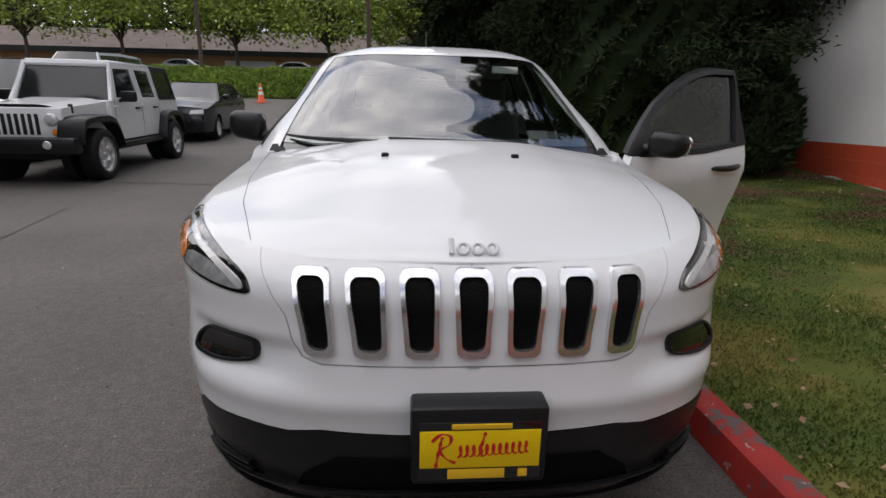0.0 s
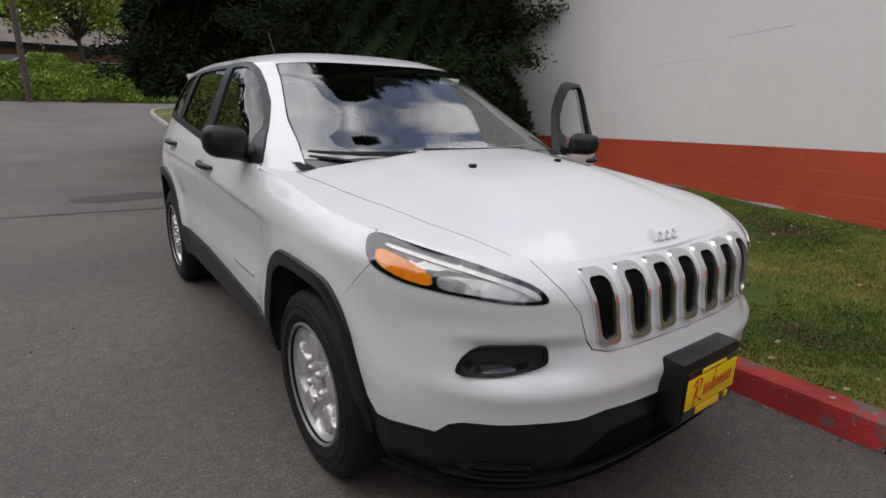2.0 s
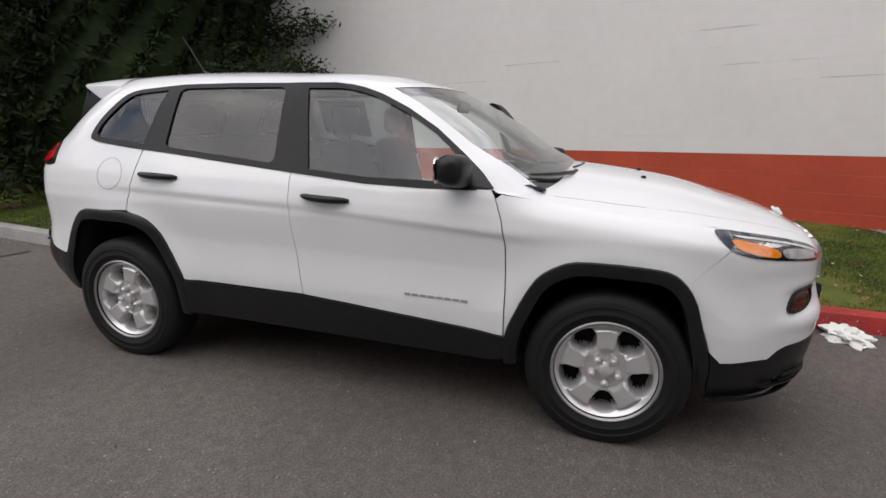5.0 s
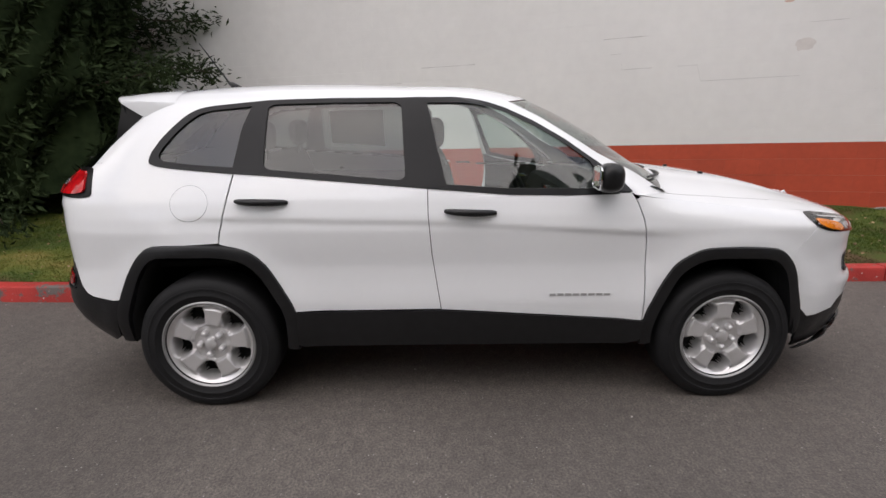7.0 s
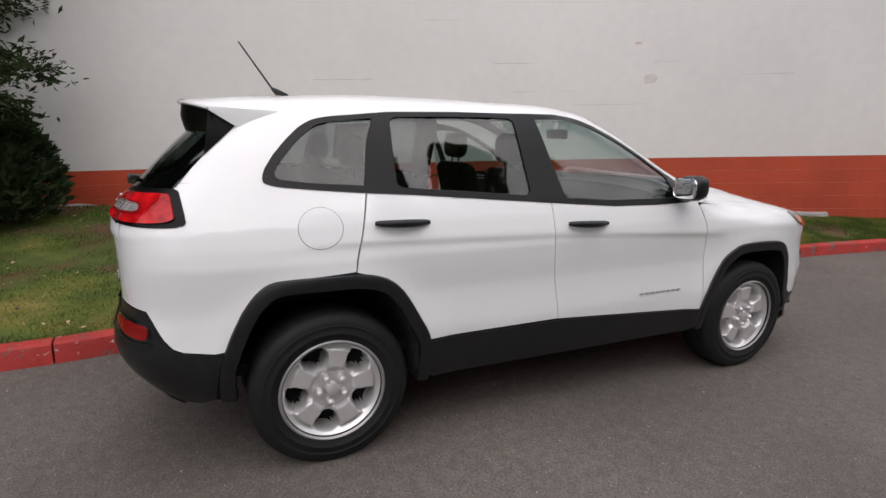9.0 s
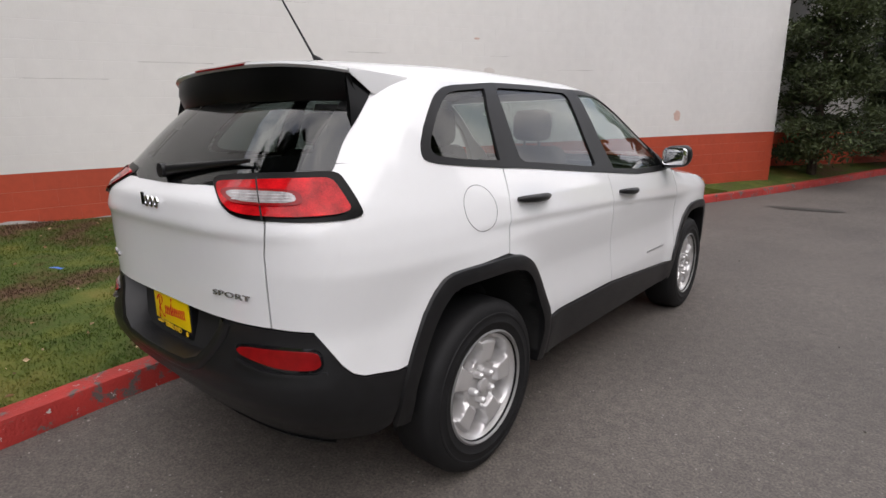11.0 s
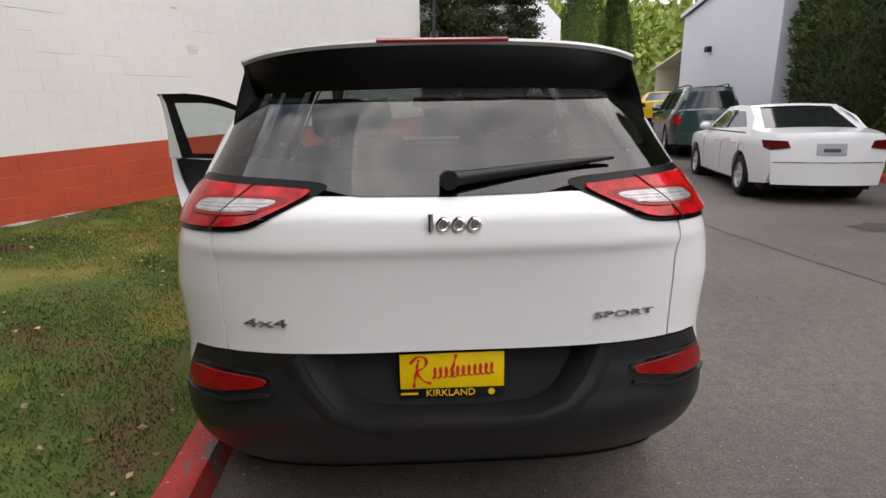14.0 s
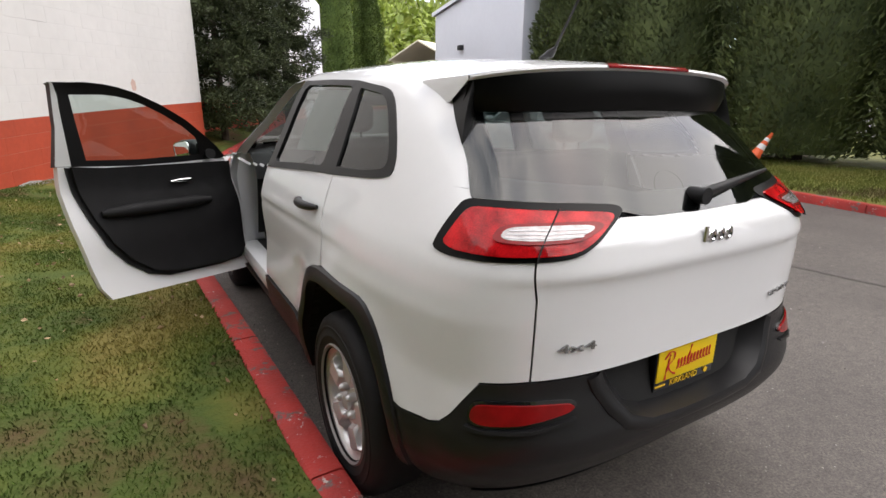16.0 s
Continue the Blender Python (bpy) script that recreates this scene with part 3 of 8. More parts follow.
# ends of the wall, turning back from the road
for y, name in ((5.6, "wall_north"), (-10.2, "wall_south")):
    x = wall_x(y)
    s = 1 if y > 0 else -1
    w = thing(name, "side wall of the block building", "wall", kind="structure")
    n = Vector((1, -(0.3199 - 0.0298 * y), 0)).normalized()
    t = Vector((n.y, -n.x, 0)) * 0.2
    a, b = Vector((x, y, 0)) + n * 0.02, Vector((x, y, 0)) + n * 9
    for lo, hi, mat, nm in ((-0.2, BAND(y), WALL_RED, "red_band"), (BAND(y), 6.2, WALL_WHITE, "white_face")):
        bm = bmesh.new()
        vs = [bm.verts.new(p + Vector((0, 0, h))) for h in (lo, hi) for p in (a, b, b + t, a + t)]
        for q in ((0, 1, 5, 4), (1, 2, 6, 5), (2, 3, 7, 6), (3, 0, 4, 7), (4, 5, 6, 7)):
            bm.faces.new([vs[i] for i in q])
        part(nm, bm, mat, w, smooth_it=False)


# ---- the white crossover: its skin ----
def lerp(pts, v):
    if v <= pts[0][0]:
        return pts[0][1]
    for (a, p), (b, q) in zip(pts, pts[1:]):
        if v <= b:
            f = (v - a) / (b - a)
            return p + (q - p) * f
    return pts[-1][1]


def smooth(pts, v, h=0.03):
    return (lerp(pts, v - h) + 2 * lerp(pts, v) + lerp(pts, v + h)) / 4


HALF_WIDTH = ((0.18, 0.79), (0.28, 0.86), (0.36, 0.885), (0.45, 0.905), (0.55, 0.912), (0.65, 0.910), (0.75, 0.912), (0.85, 0.921),
              (0.93, 0.928), (1.00, 0.916), (1.08, 0.893), (1.14, 0.868), (1.20, 0.838), (1.30, 0.790), (1.40, 0.745), (1.50, 0.695),
              (1.56, 0.655), (1.60, 0.600), (1.625, 0.50), (1.645, 0.36), (1.66, 0.15), (1.664, 0.02))
REAR = ((0.18, 1.93), (0.28, 2.06), (0.34, 2.14), (0.40, 2.215), (0.46, 2.268), (0.52, 2.302), (0.58, 2.308), (0.63, 2.290), (0.67, 2.279), (0.72, 2.262), (0.78, 2.260), (0.90, 2.265),
        (1.00, 2.271), (1.06, 2.278), (1.14, 2.260), (1.20, 2.19), (1.27, 2.11), (1.40, 1.965), (1.48, 1.87), (1.55, 1.80), (1.60, 1.72),
        (1.625, 1.60), (1.645, 1.42), (1.66, 1.05), (1.664, 0.75))
NOSE = ((0.18, -2.06), (0.26, -2.18), (0.34, -2.235), (0.42, -2.262), (0.50, -2.272), (0.60, -2.275), (0.66, -2.265), (0.72, -2.248),
        (0.80, -2.243), (0.86, -2.230), (0.90, -2.212), (0.94, -2.178), (1.00, -2.10), (1.06, -1.90), (1.12, -1.55), (1.20, -1.2))
SCREEN = ((1.00, -1.33), (1.10, -1.17), (1.17, -1.075), (1.20, -1.03), (1.30, -0.83), (1.45, -0.56), (1.54, -0.36), (1.60, -0.10),
          (1.625, 0.08), (1.645, 0.28), (1.66, 0.55), (1.664, 0.70))


def ring(z, upper=False):
    """Half width, front end, front centre, rear centre, rear end and the two exponents of the plan outline at height z."""
    w = smooth(HALF_WIDTH, z, 0.012)
    back = smooth(REAR, z, 0.012)
    if upper:
        front = smooth(SCREEN, z, 0.012)
        return w, front, min(front + 0.52, 0.8), max(back - 0.8, 0.8), back, 2.6, 3.7
    front = smooth(NOSE, z, 0.012)
    return w, front, -1.2, max(back - 0.8, 0.8), back, 3.2, 3.7


ARC_F, ARC_R = 1.0, 0.9


def wrap(s, z, side=-1, out=0.0, upper=False):
    """A point of the body's skin: s runs along the plan outline from the nose to the tail (it equals y along the flanks), z is height."""
    w, front, cf, cr, back, nf, nr = ring(z, upper)
    af, ar = cf - front, back - cr
    if s < cf:
        g = min((cf - s) / ARC_F, math.pi / 2)
        a, n, c, d = af, nf, cf, -1
    elif s > cr:
        g = min((s - cr) / ARC_R, math.pi / 2)
        a, n, c, d = ar, nr, cr, 1
    else:
        return Vector((side * (w + out), s, z))
    u, v = math.cos(g), math.sin(g)
    r = ((u / w) ** n + (v / a) ** n) ** (-1 / n)
    gx, gy = (u * r / w) ** (n - 1) / w, (v * r / a) ** (n - 1) / a
    k = out / math.hypot(gx, gy)
    return Vector((side * (u * r + gx * k), c + d * (v * r + gy * k), z))

ZT = ((-2.80, 0.936), (-2.30, 0.950), (-2.05, 0.975), (-1.80, 0.998), (-1.35, 1.030), (-1.00, 1.070), (-0.80, 1.10))
HOOD_Z = ((-2.185, 0.936), (-2.15, 0.961), (-2.10, 0.984), (-2.0, 1.016), (-1.8, 1.062), (-1.6, 1.100), (-1.44, 1.122), (-1.2, 1.150), (-1.0, 1.165))


def dent(s, z):
    """Sculpting of the skin: hollows round the lower lamps and along the doors, proud arches."""
    d = -0.030 * math.exp(-(((s + 2.20) / 0.16) ** 4) - ((z - 0.695) / 0.052) ** 4)
    d += 0.008 * math.exp(-((z - 0.60) / 0.035) ** 2) * min(max((-1.9 - s) / 0.2, 0), 1)
    d -= 0.008 * math.exp(-((z - 0.795) / 0.045) ** 2) * min(max((-1.8 - s) / 0.2, 0), 1)
    if -1.0 < s < 1.15:
        f = min((s + 1.0) / 0.25, (1.15 - s) / 0.25, 1.0)
        d -= f * 0.008 * math.exp(-((z - 0.74) / 0.12) ** 2)
    if -1.05 < s < 1.5:
        f = min((s + 1.05) / 0.2, (1.5 - s) / 0.3, 1.0)
        q = lerp(((-1.0, 0.897), (-0.87, 0.904), (-0.47, 0.929), (0.19, 0.963), (0.76, 0.977), (1.3, 0.995)), s) - z
        d -= f * 0.009 / (1 + math.exp(-q / 0.004)) * math.exp(-(max(q, 0) / 0.14) ** 2)
    if s < -0.86:
        q = max((z - lerp(ZT, s) + 0.10) / 0.10, 0) ** 2.2
        d -= q * lerp(((-2.35, 0.016), (-2.1, 0.034), (-1.75, 0.045), (-1.05, 0.045), (-0.86, 0.0)), s)
    for y0 in (-1.35, 1.35):
        r = math.hypot((s - y0) / 1.1, z - 0.40)
        d += 0.016 * math.exp(-((r - 0.44) / 0.07) ** 2) * (1 if abs(s - y0) < 0.7 else 0) * min(max((0.7 - abs(s - y0)) / 0.2, 0), 1)
    if s > 2.05:
        d -= 0.002 * math.exp(-((z - 0.90) / 0.09) ** 2) * min((s - 2.05) / 0.3, 1)
        q = 1.040 - z
        d -= 0.006 / (1 + math.exp(-q / 0.003)) * math.exp(-(max(q, 0) / 0.15) ** 2) * min((s - 2.05) / 0.25, 1)
    return d


def skin(side, out=0.0, upper=False, sculpt=True):
    return lambda s, z: wrap(s, z, side, out + (dent(s, z) if sculpt else 0.0), upper)


suv = thing("compact_suv", "white compact crossover with black cladding, driver's door open", "car")
RIGHT, LEFT = -1, 1
# outlines of the right flank on the skin: distance along the outline, height
ARCH_F = [(-0.895, 0.447), (-0.955, 0.61), (-1.02, 0.735), (-1.09, 0.795), (-1.18, 0.832), (-1.36, 0.838), (-1.55, 0.825), (-1.635, 0.77), (-1.685, 0.69), (-1.72, 0.58), (-1.75, 0.49), (-1.775, 0.40)]
ARCH_R = [(0.885, 0.508), (0.945, 0.64), (1.02, 0.765), (1.10, 0.835), (1.21, 0.868), (1.38, 0.875), (1.57, 0.870), (1.645, 0.825), (1.70, 0.75), (1.745, 0.66), (1.775, 0.59), (1.80, 0.50)]
FENDER = [(-0.897, 0.452), *ARCH_F[1:8], (-1.772, 0.92), (-1.742, 1.000), *[(s, lerp(ZT, s)) for s in (-1.65, -1.5, -1.35, -1.2, -1.0)], (-0.85, 1.088), (-0.828, 1.07), (-0.862, 0.98), (-0.886, 0.86), (-0.896, 0.65)]
BUMPER_F = [ARCH_F[7], ARCH_F[8], ARCH_F[9], (-1.755, 0.485), (-1.80, 0.445), (-1.976, 0.456), (-2.01, 0.49), (-2.05, 0.507), (-2.228, 0.519), (-2.342, 0.515), (-2.42, 0.528), (-2.60, 0.520), (-2.82, 0.520),
            (-2.82, 0.697), (-2.42, 0.700), (-2.372, 0.712), (-2.352, 0.745), (-2.3315, 0.82), (-2.2835, 0.886), (-2.2125, lerp(ZT, -2.2125)), (-2.1, lerp(ZT, -2.1)), (-1.95, lerp(ZT, -1.95)), (-1.80, 0.998), (-1.747, 1.0), (-1.777, 0.92)]
HOOD_NOSE = [(-2.82, 0.701), (-2.42, 0.704), (-2.3755, 0.7155), (-2.3545, 0.7465), (-2.334, 0.82), (-2.286, 0.886), (-2.215, lerp(ZT, -2.215)), (-2.40, lerp(ZT, -2.4)), (-2.6, lerp(ZT, -2.6)), (-2.82, 0.936)]
DOOR_F = [(-0.891, 0.452), (-0.890, 0.65), (-0.880, 0.86), (-0.856, 0.98), (-0.822, 1.07), (-0.80, 1.104), (-0.468, 1.098), (-0.185, 1.102), (0.215, 1.132), (0.213, 1.0), (0.195, 0.8), (0.150, 0.514), (-0.3, 0.486)]
DOOR_R = [(0.154, 0.516), (0.199, 0.8), (0.217, 1.0), (0.219, 1.134), (0.849, 1.184), (1.162, 1.208), (1.198, 1.05), (1.228, 0.93), (1.236, 0.876), *[ARCH_R[i] for i in (4, 3, 2, 1)], (0.887, 0.515)]
QUARTER = [(1.242, 0.880), (1.236, 0.93), (1.205, 1.05), (1.170, 1.210), (1.50, 1.243), (1.62, 1.266), (1.85, 1.266), (1.96, 1.262), (2.2, 1.20), (2.212, 1.113), (2.224, 0.997), (2.216, 0.762), (2.08, 0.756), (2.045, 0.71), (2.0, 0.645),
           (1.965, 0.612), (1.925, 0.596), (1.81, 0.585), ARCH_R[10], ARCH_R[9], ARCH_R[8], ARCH_R[7], ARCH_R[6], ARCH_R[5]]
GATE = [(2.222, 0.762), (2.230, 0.997), (2.218, 1.113), (2.21, 1.19), (3.0, 1.184), (3.0, 0.764)]
WINDOWS = [(1.622, 1.272), (1.612, 1.32), (1.585, 1.375), (1.53, 1.455), (1.47, 1.513), (1.39, 1.532), (1.167, 1.546), (1.02, 1.555), (0.668, 1.565), (0.273, 1.567), (-0.02, 1.563), (-0.13, 1.551), (-0.21, 1.534), (-0.31, 1.504), (-0.45, 1.44),
           (-0.59, 1.355), (-0.71, 1.250), (-0.79, 1.17), (-0.835, 1.112), (-0.80, 1.100), (-0.468, 1.094), (-0.185, 1.098), (0.221, 1.129), (0.849, 1.180), (1.183, 1.207), (1.502, 1.240), (1.59, 1.252)]
PANE_Q = [(1.567, 1.283), (1.548, 1.335), (1.50, 1.41), (1.43, 1.483), (1.37, 1.503), (1.114, 1.521), (1.171, 1.240), (1.40, 1.260)]
PANE_R = [(1.023, 1.222), (1.020, 1.38), (1.012, 1.532), (0.68, 1.541), (0.347, 1.544), (0.336, 1.35), (0.325, 1.166), (0.68, 1.195)]
PANE_F = [(0.215, 1.538), (-0.02, 1.535), (-0.12, 1.524), (-0.20, 1.507), (-0.295, 1.478), (-0.43, 1.416), (-0.57, 1.330), (-0.655, 1.255), (-0.66, 1.20), (-0.655, 1.131), (-0.584, 1.127), (-0.2, 1.128), (0.123, 1.148), (0.17, 1.34)]


def rounded_loop(loop, chosen, cut=0.30, times=2):
    """The loop with the corners at the chosen places cut back into short arcs."""
    for k in range(times):
        out = []
        for i, (x, z) in enumerate(loop):
            if any(math.hypot(x - a, z - b) < 0.035 for a, b in chosen):
                (px, pz), (qx, qz) = loop[i - 1], loop[(i + 1) % len(loop)]
                for nx, nz in ((px, pz), (qx, qz)):
                    d = math.hypot(nx - x, nz - z)
                    step = min(cut * d, 0.030 / (k + 1) ** 1.5)
                    out.append((x + (nx - x) * step / d, z + (nz - z) * step / d))
            else:
                out.append((x, z))
        loop = out
    return loop


WINDOWS = rounded_loop(WINDOWS, ((1.622, 1.272), (1.59, 1.252), (1.53, 1.455), (1.47, 1.513), (1.39, 1.532)))
PANE_Q = rounded_loop([(1.578, 1.278), (1.560, 1.335), (1.51, 1.412), (1.445, 1.485), (1.38, 1.509), (1.116, 1.526), (1.171, 1.236), (1.40, 1.255)], ((1.578, 1.278), (1.51, 1.412), (1.445, 1.485), (1.38, 1.509)))
PANE_R = rounded_loop(PANE_R, ((1.023, 1.222), (1.012, 1.532), (0.347, 1.544), (0.325, 1.166)), 0.1)


def panel(name, side, outline, mat, parent, out=0.0, holes=(), upper=False, label="", step=0.045, sculpt=True, turn_in=0.014):
    o = patch(skin(side, out, upper, sculpt), outline, holes, step, 0.0125 if sculpt else step, skin(side, out - turn_in, upper, sculpt) if turn_in else None)
    return part(name, o, mat, parent, label)


for side in (RIGHT, LEFT):
    panel("fender", side, FENDER, PAINT_WHITE, suv)
    panel("rear_door", side, DOOR_R, PAINT_WHITE, suv)
    panel("quarter_panel", side, QUARTER, PAINT_WHITE, suv, step=0.03)
front_door = panel("front_door", RIGHT, DOOR_F, PAINT_WHITE, suv)


def both(name, outline, mat, parent, out=0.0, upper=False, label="", step=0.045, sculpt=True, turn_in=0.014):
    """One part that runs across the car: the outline on both sides, joined at the middle."""
    bm = patch(skin(RIGHT, out, upper, sculpt), outline, (), step, min(step, 0.0125), skin(RIGHT, out - turn_in, upper, sculpt) if turn_in else None)
    two = bmesh.ops.duplicate(bm, geom=list(bm.verts) + list(bm.edges) + list(bm.faces))["geom"]
    vs = [v for v in two if isinstance(v, bmesh.types.BMVert)]
    for v in vs:
        v.co.x = -v.co.x
    bmesh.ops.reverse_faces(bm, faces=[f for f in two if isinstance(f, bmesh.types.BMFace)])
    bmesh.ops.remove_doubles(bm, verts=bm.verts, dist=4e-4)
    return part(name, bm, mat, parent, label)


front_bumper = both("front_bumper", BUMPER_F, PAINT_WHITE, suv)
tailgate = both("tailgate", GATE, PAINT_WHITE, suv, step=0.025)

# bonnet: one sheet from cowl to grille
def top_row(s, lo=-1.0, hi=1.0, n=40):
    z = lerp(ZT, s)
    e = wrap(s, z, LEFT, dent(s, z))
    zc = max(smooth(HOOD_Z, e.y, 0.06), z + 0.0005)
    out = []
    for i in range(n + 1):
        f = lo + (hi - lo) * i / n
        bulge = 0.010 * (1 / (1 + math.exp((abs(f * e.x) - 0.40) / 0.025))) * min(max((e.y + 2.15) / 0.4, 0), 1)
        out.append(Vector((f * e.x, e.y, z + (zc - 0.010 - z) * (1 - abs(f) ** 2.6) + bulge)))
    return out


def seam(s):
    """Share of the half width at which the bonnet ends and the wing begins."""
    y = wrap(s, lerp(ZT, s), LEFT, dent(s, lerp(ZT, s)))
    return min(lerp(((-2.2, 0.505), (-2.11, 0.535), (-2.04, 0.58), (-1.77, 0.678), (-1.47, 0.735), (-1.1, 0.775), (-0.9, 0.79)), y.y) / max(y.x, 0.01), 1.0)


S_ROWS = [-2.77] + [-2.74 + i * 0.03 for i in range(57)]
hood_rows = [top_row(s, -seam(s), seam(s)) for s in S_ROWS]
for k in range(1, 6):
    extra = []
    for i in range(41):
        f = -1 + 2 * i / 40
        s_back = -1.06 + 0.17 * k / 5 * abs(f) ** 2.4
        extra.append(top_row(s_back, f * seam(s_back), f * seam(s_back) + 1e-4, 1)[0])
    hood_rows.append(extra)
hood_bm = grid(hood_rows)
hood = part("bonnet", hood_bm, PAINT_WHITE, suv)
both("bonnet_nose", HOOD_NOSE, PAINT_WHITE, hood, step=0.03, turn_in=0)
for side in (RIGHT, LEFT):
    rows = []
    for s in S_ROWS + [-1.03 + 0.03 * k for k in range(8)]:
        f = seam(s)
        if f < 0.995:
            row = top_row(s, side * (f + 0.003), side * 1.0, 10)
            rows.append(row)
    part("wing_top", grid(rows), PAINT_WHITE, suv)
    # black strip added under the bonnet seam, for the shade in its gap
    rows = []
    for s in S_ROWS:
        f = seam(s)
        if f < 0.995:
            a = top_row(s, side * (f - 0.01), side * (f + 0.02), 2)
            rows.append([p - Vector((0, 0, 0.012)) for p in a])
    part("bonnet_gap", grid(rows), BLACK_TRIM, suv)

# black backing added behind every joint; its colour stands for shade in the gaps
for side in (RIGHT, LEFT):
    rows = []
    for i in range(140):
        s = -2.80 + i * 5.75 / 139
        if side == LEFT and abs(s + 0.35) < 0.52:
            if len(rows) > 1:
                part("inner_shell", grid(rows), WELL_GAP_BLACK, suv)
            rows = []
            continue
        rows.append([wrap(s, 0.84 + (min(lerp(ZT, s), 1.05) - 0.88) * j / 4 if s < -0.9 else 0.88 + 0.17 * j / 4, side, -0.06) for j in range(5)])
    part("inner_shell", grid(rows), WELL_GAP_BLACK, suv)
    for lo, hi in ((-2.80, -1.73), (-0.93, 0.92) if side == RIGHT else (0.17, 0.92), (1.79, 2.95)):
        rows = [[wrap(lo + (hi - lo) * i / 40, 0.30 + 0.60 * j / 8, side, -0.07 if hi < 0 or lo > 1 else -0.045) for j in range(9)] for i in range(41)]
        part("inner_shell", grid(rows), WELL_GAP_BLACK, suv)

# upper body: roof, pillars and window frames
def in_poly(p, poly):
    c = False
    for (ax, ay), (bx, by) in zip(poly, poly[1:] + poly[:1]):
        if (ay > p[1]) != (by > p[1]) and p[0] < (bx - ax) * (p[1] - ay) / (by - ay) + ax:
            c = not c
    return c


def turn_of(s, z, upper=True):
    w, front, cf, cr, back, nf, nr = ring(z, upper)
    return (cf - s) / ARC_F if s < cf else ((s - cr) / ARC_R if s > cr else 0.0)


def tail_edge(z):
    return lerp(((1.25, 0.69), (1.33, 0.735), (1.42, 0.765), (1.50, 0.80)), z)


def screen_edge(z):
    return 0.44 + 0.10 * min(max((z - 1.28) / 0.24, 0), 1)


def upper_skin(side, out=0.0):
    """Chart of the greenhouse by share: u from -1 at the screen's middle to 1 at the tail's middle, with whole angles at the ends."""
    def at(u, z):
        w, front, cf, cr, back, nf, nr = ring(z, True)
        if abs(u) > 0.5:
            e = screen_edge(z) if u < 0 else tail_edge(z)
            k = (abs(u) - 0.5) * 4
            g = e * k if k < 1 else e + (math.pi / 2 - e) * (k - 1)
            s = cf - g * ARC_F if u < 0 else cr + g * ARC_R
        else:
            s = cf + (u + 0.5) * (cr - cf)
        return wrap(s, z, side, out, True), s
    return at


HEIGHTS = [1.09 + 0.0125 * i for i in range(40)] + [1.5875 + 0.006 * i for i in range(1, 9)] + [1.640, 1.646, 1.652, 1.657, 1.661, 1.664]
for side in (RIGHT, LEFT):
    at = upper_skin(side)
    bm = bmesh.new()
    cache = {}
    us = [-1 + 2 * i / 280 for i in range(281)]

    def vert(i, j):
        if (i, j) not in cache:
            cache[i, j] = bm.verts.new(at(us[i], HEIGHTS[j])[0])
        return cache[i, j]

    for i in range(280):
        for j in range(len(HEIGHTS) - 1):
            um, zm = (us[i] + us[i + 1]) / 2, (HEIGHTS[j] + HEIGHTS[j + 1]) / 2
            s = at(um, zm)[1]
            g = turn_of(s, zm)
            w, front, cf, cr, back, nf, nr = ring(zm, True)
            if s < cf and g > screen_edge(zm) and zm < 1.527:
                continue
            if s > cr and g > tail_edge(zm) and zm < 1.515:
                continue
            belt = lerp(((-0.84, 1.105), (-0.47, 1.092), (-0.185, 1.096), (0.221, 1.127), (0.849, 1.178), (1.183, 1.205), (1.502, 1.238), (1.63, 1.262)), s)
            if -0.84 < s < 1.63 and (zm < belt or all(in_poly((at(us[p], HEIGHTS[q])[1], HEIGHTS[q]), WINDOWS) for p, q in ((i, j), (i + 1, j), (i + 1, j + 1), (i, j + 1)))):
                continue
            if s > 1.6 and zm < 1.268:
                continue
            bm.faces.new((vert(i, j), vert(i + 1, j), vert(i + 1, j + 1), vert(i, j + 1)))
    bmesh.ops.remove_doubles(bm, verts=bm.verts, dist=2e-4)
    part("roof_side", bm, PAINT_WHITE, suv)
    if side == RIGHT:
        surround = panel("window_surround", side, WINDOWS, BLACK_TRIM, suv, 0.004, (PANE_Q, PANE_R, PANE_F), True, step=0.06, sculpt=False)
        for nm, pane, mat in (("quarter_window", PANE_Q, GLASS_DARK), ("rear_door_window", PANE_R, GLASS_DARK), ("front_door_window", PANE_F, GLASS_CLEAR)):
            panel(nm, side, pane, mat, suv, -0.006, (), True, step=0.08, sculpt=False, turn_in=0).visible_shadow = False
    else:
        rear_frame = [p for p in WINDOWS if p[0] > 0.28]
        i0 = next(i for i, p in enumerate(rear_frame) if p == (0.668, 1.565))
        outline = rear_frame[:i0 + 1] + [(0.262, 1.567), (0.235, 1.35), (0.222, 1.130)] + rear_frame[i0 + 1:]
        panel("window_surround", side, outline, BLACK_TRIM, suv, 0.004, (PANE_Q, PANE_R), True, step=0.06, sculpt=False)
        for nm, pane in (("quarter_window", PANE_Q), ("rear_door_window", PANE_R)):
            panel(nm, side, pane, GLASS_DARK, suv, -0.006, (), True, step=0.08, sculpt=False, turn_in=0).visible_shadow = False


# windscreen and tail window
def glazing(front, edge, z_lo, z_hi, out, n=30, m=14):
    rows = []
    for j in range(m + 1):
        row = []
        for i in range(-n, n + 1):
            g = 0.7 + (math.pi / 2 - 0.7) * (1 - abs(i) / n)
            lo, hi = z_lo(g), z_hi(g)
            z = lo + (hi - lo) * j / m
            e = edge(z)
            g = e + (math.pi / 2 - e) * (1 - abs(i) / n)
            w, f, cf, cr, back, nf, nr = ring(z, True)
            row.append(wrap(cf - g * ARC_F if front else cr + g * ARC_R, z, -1 if i < 0 else 1, out, True))
        rows.append(row)
    return grid(rows)


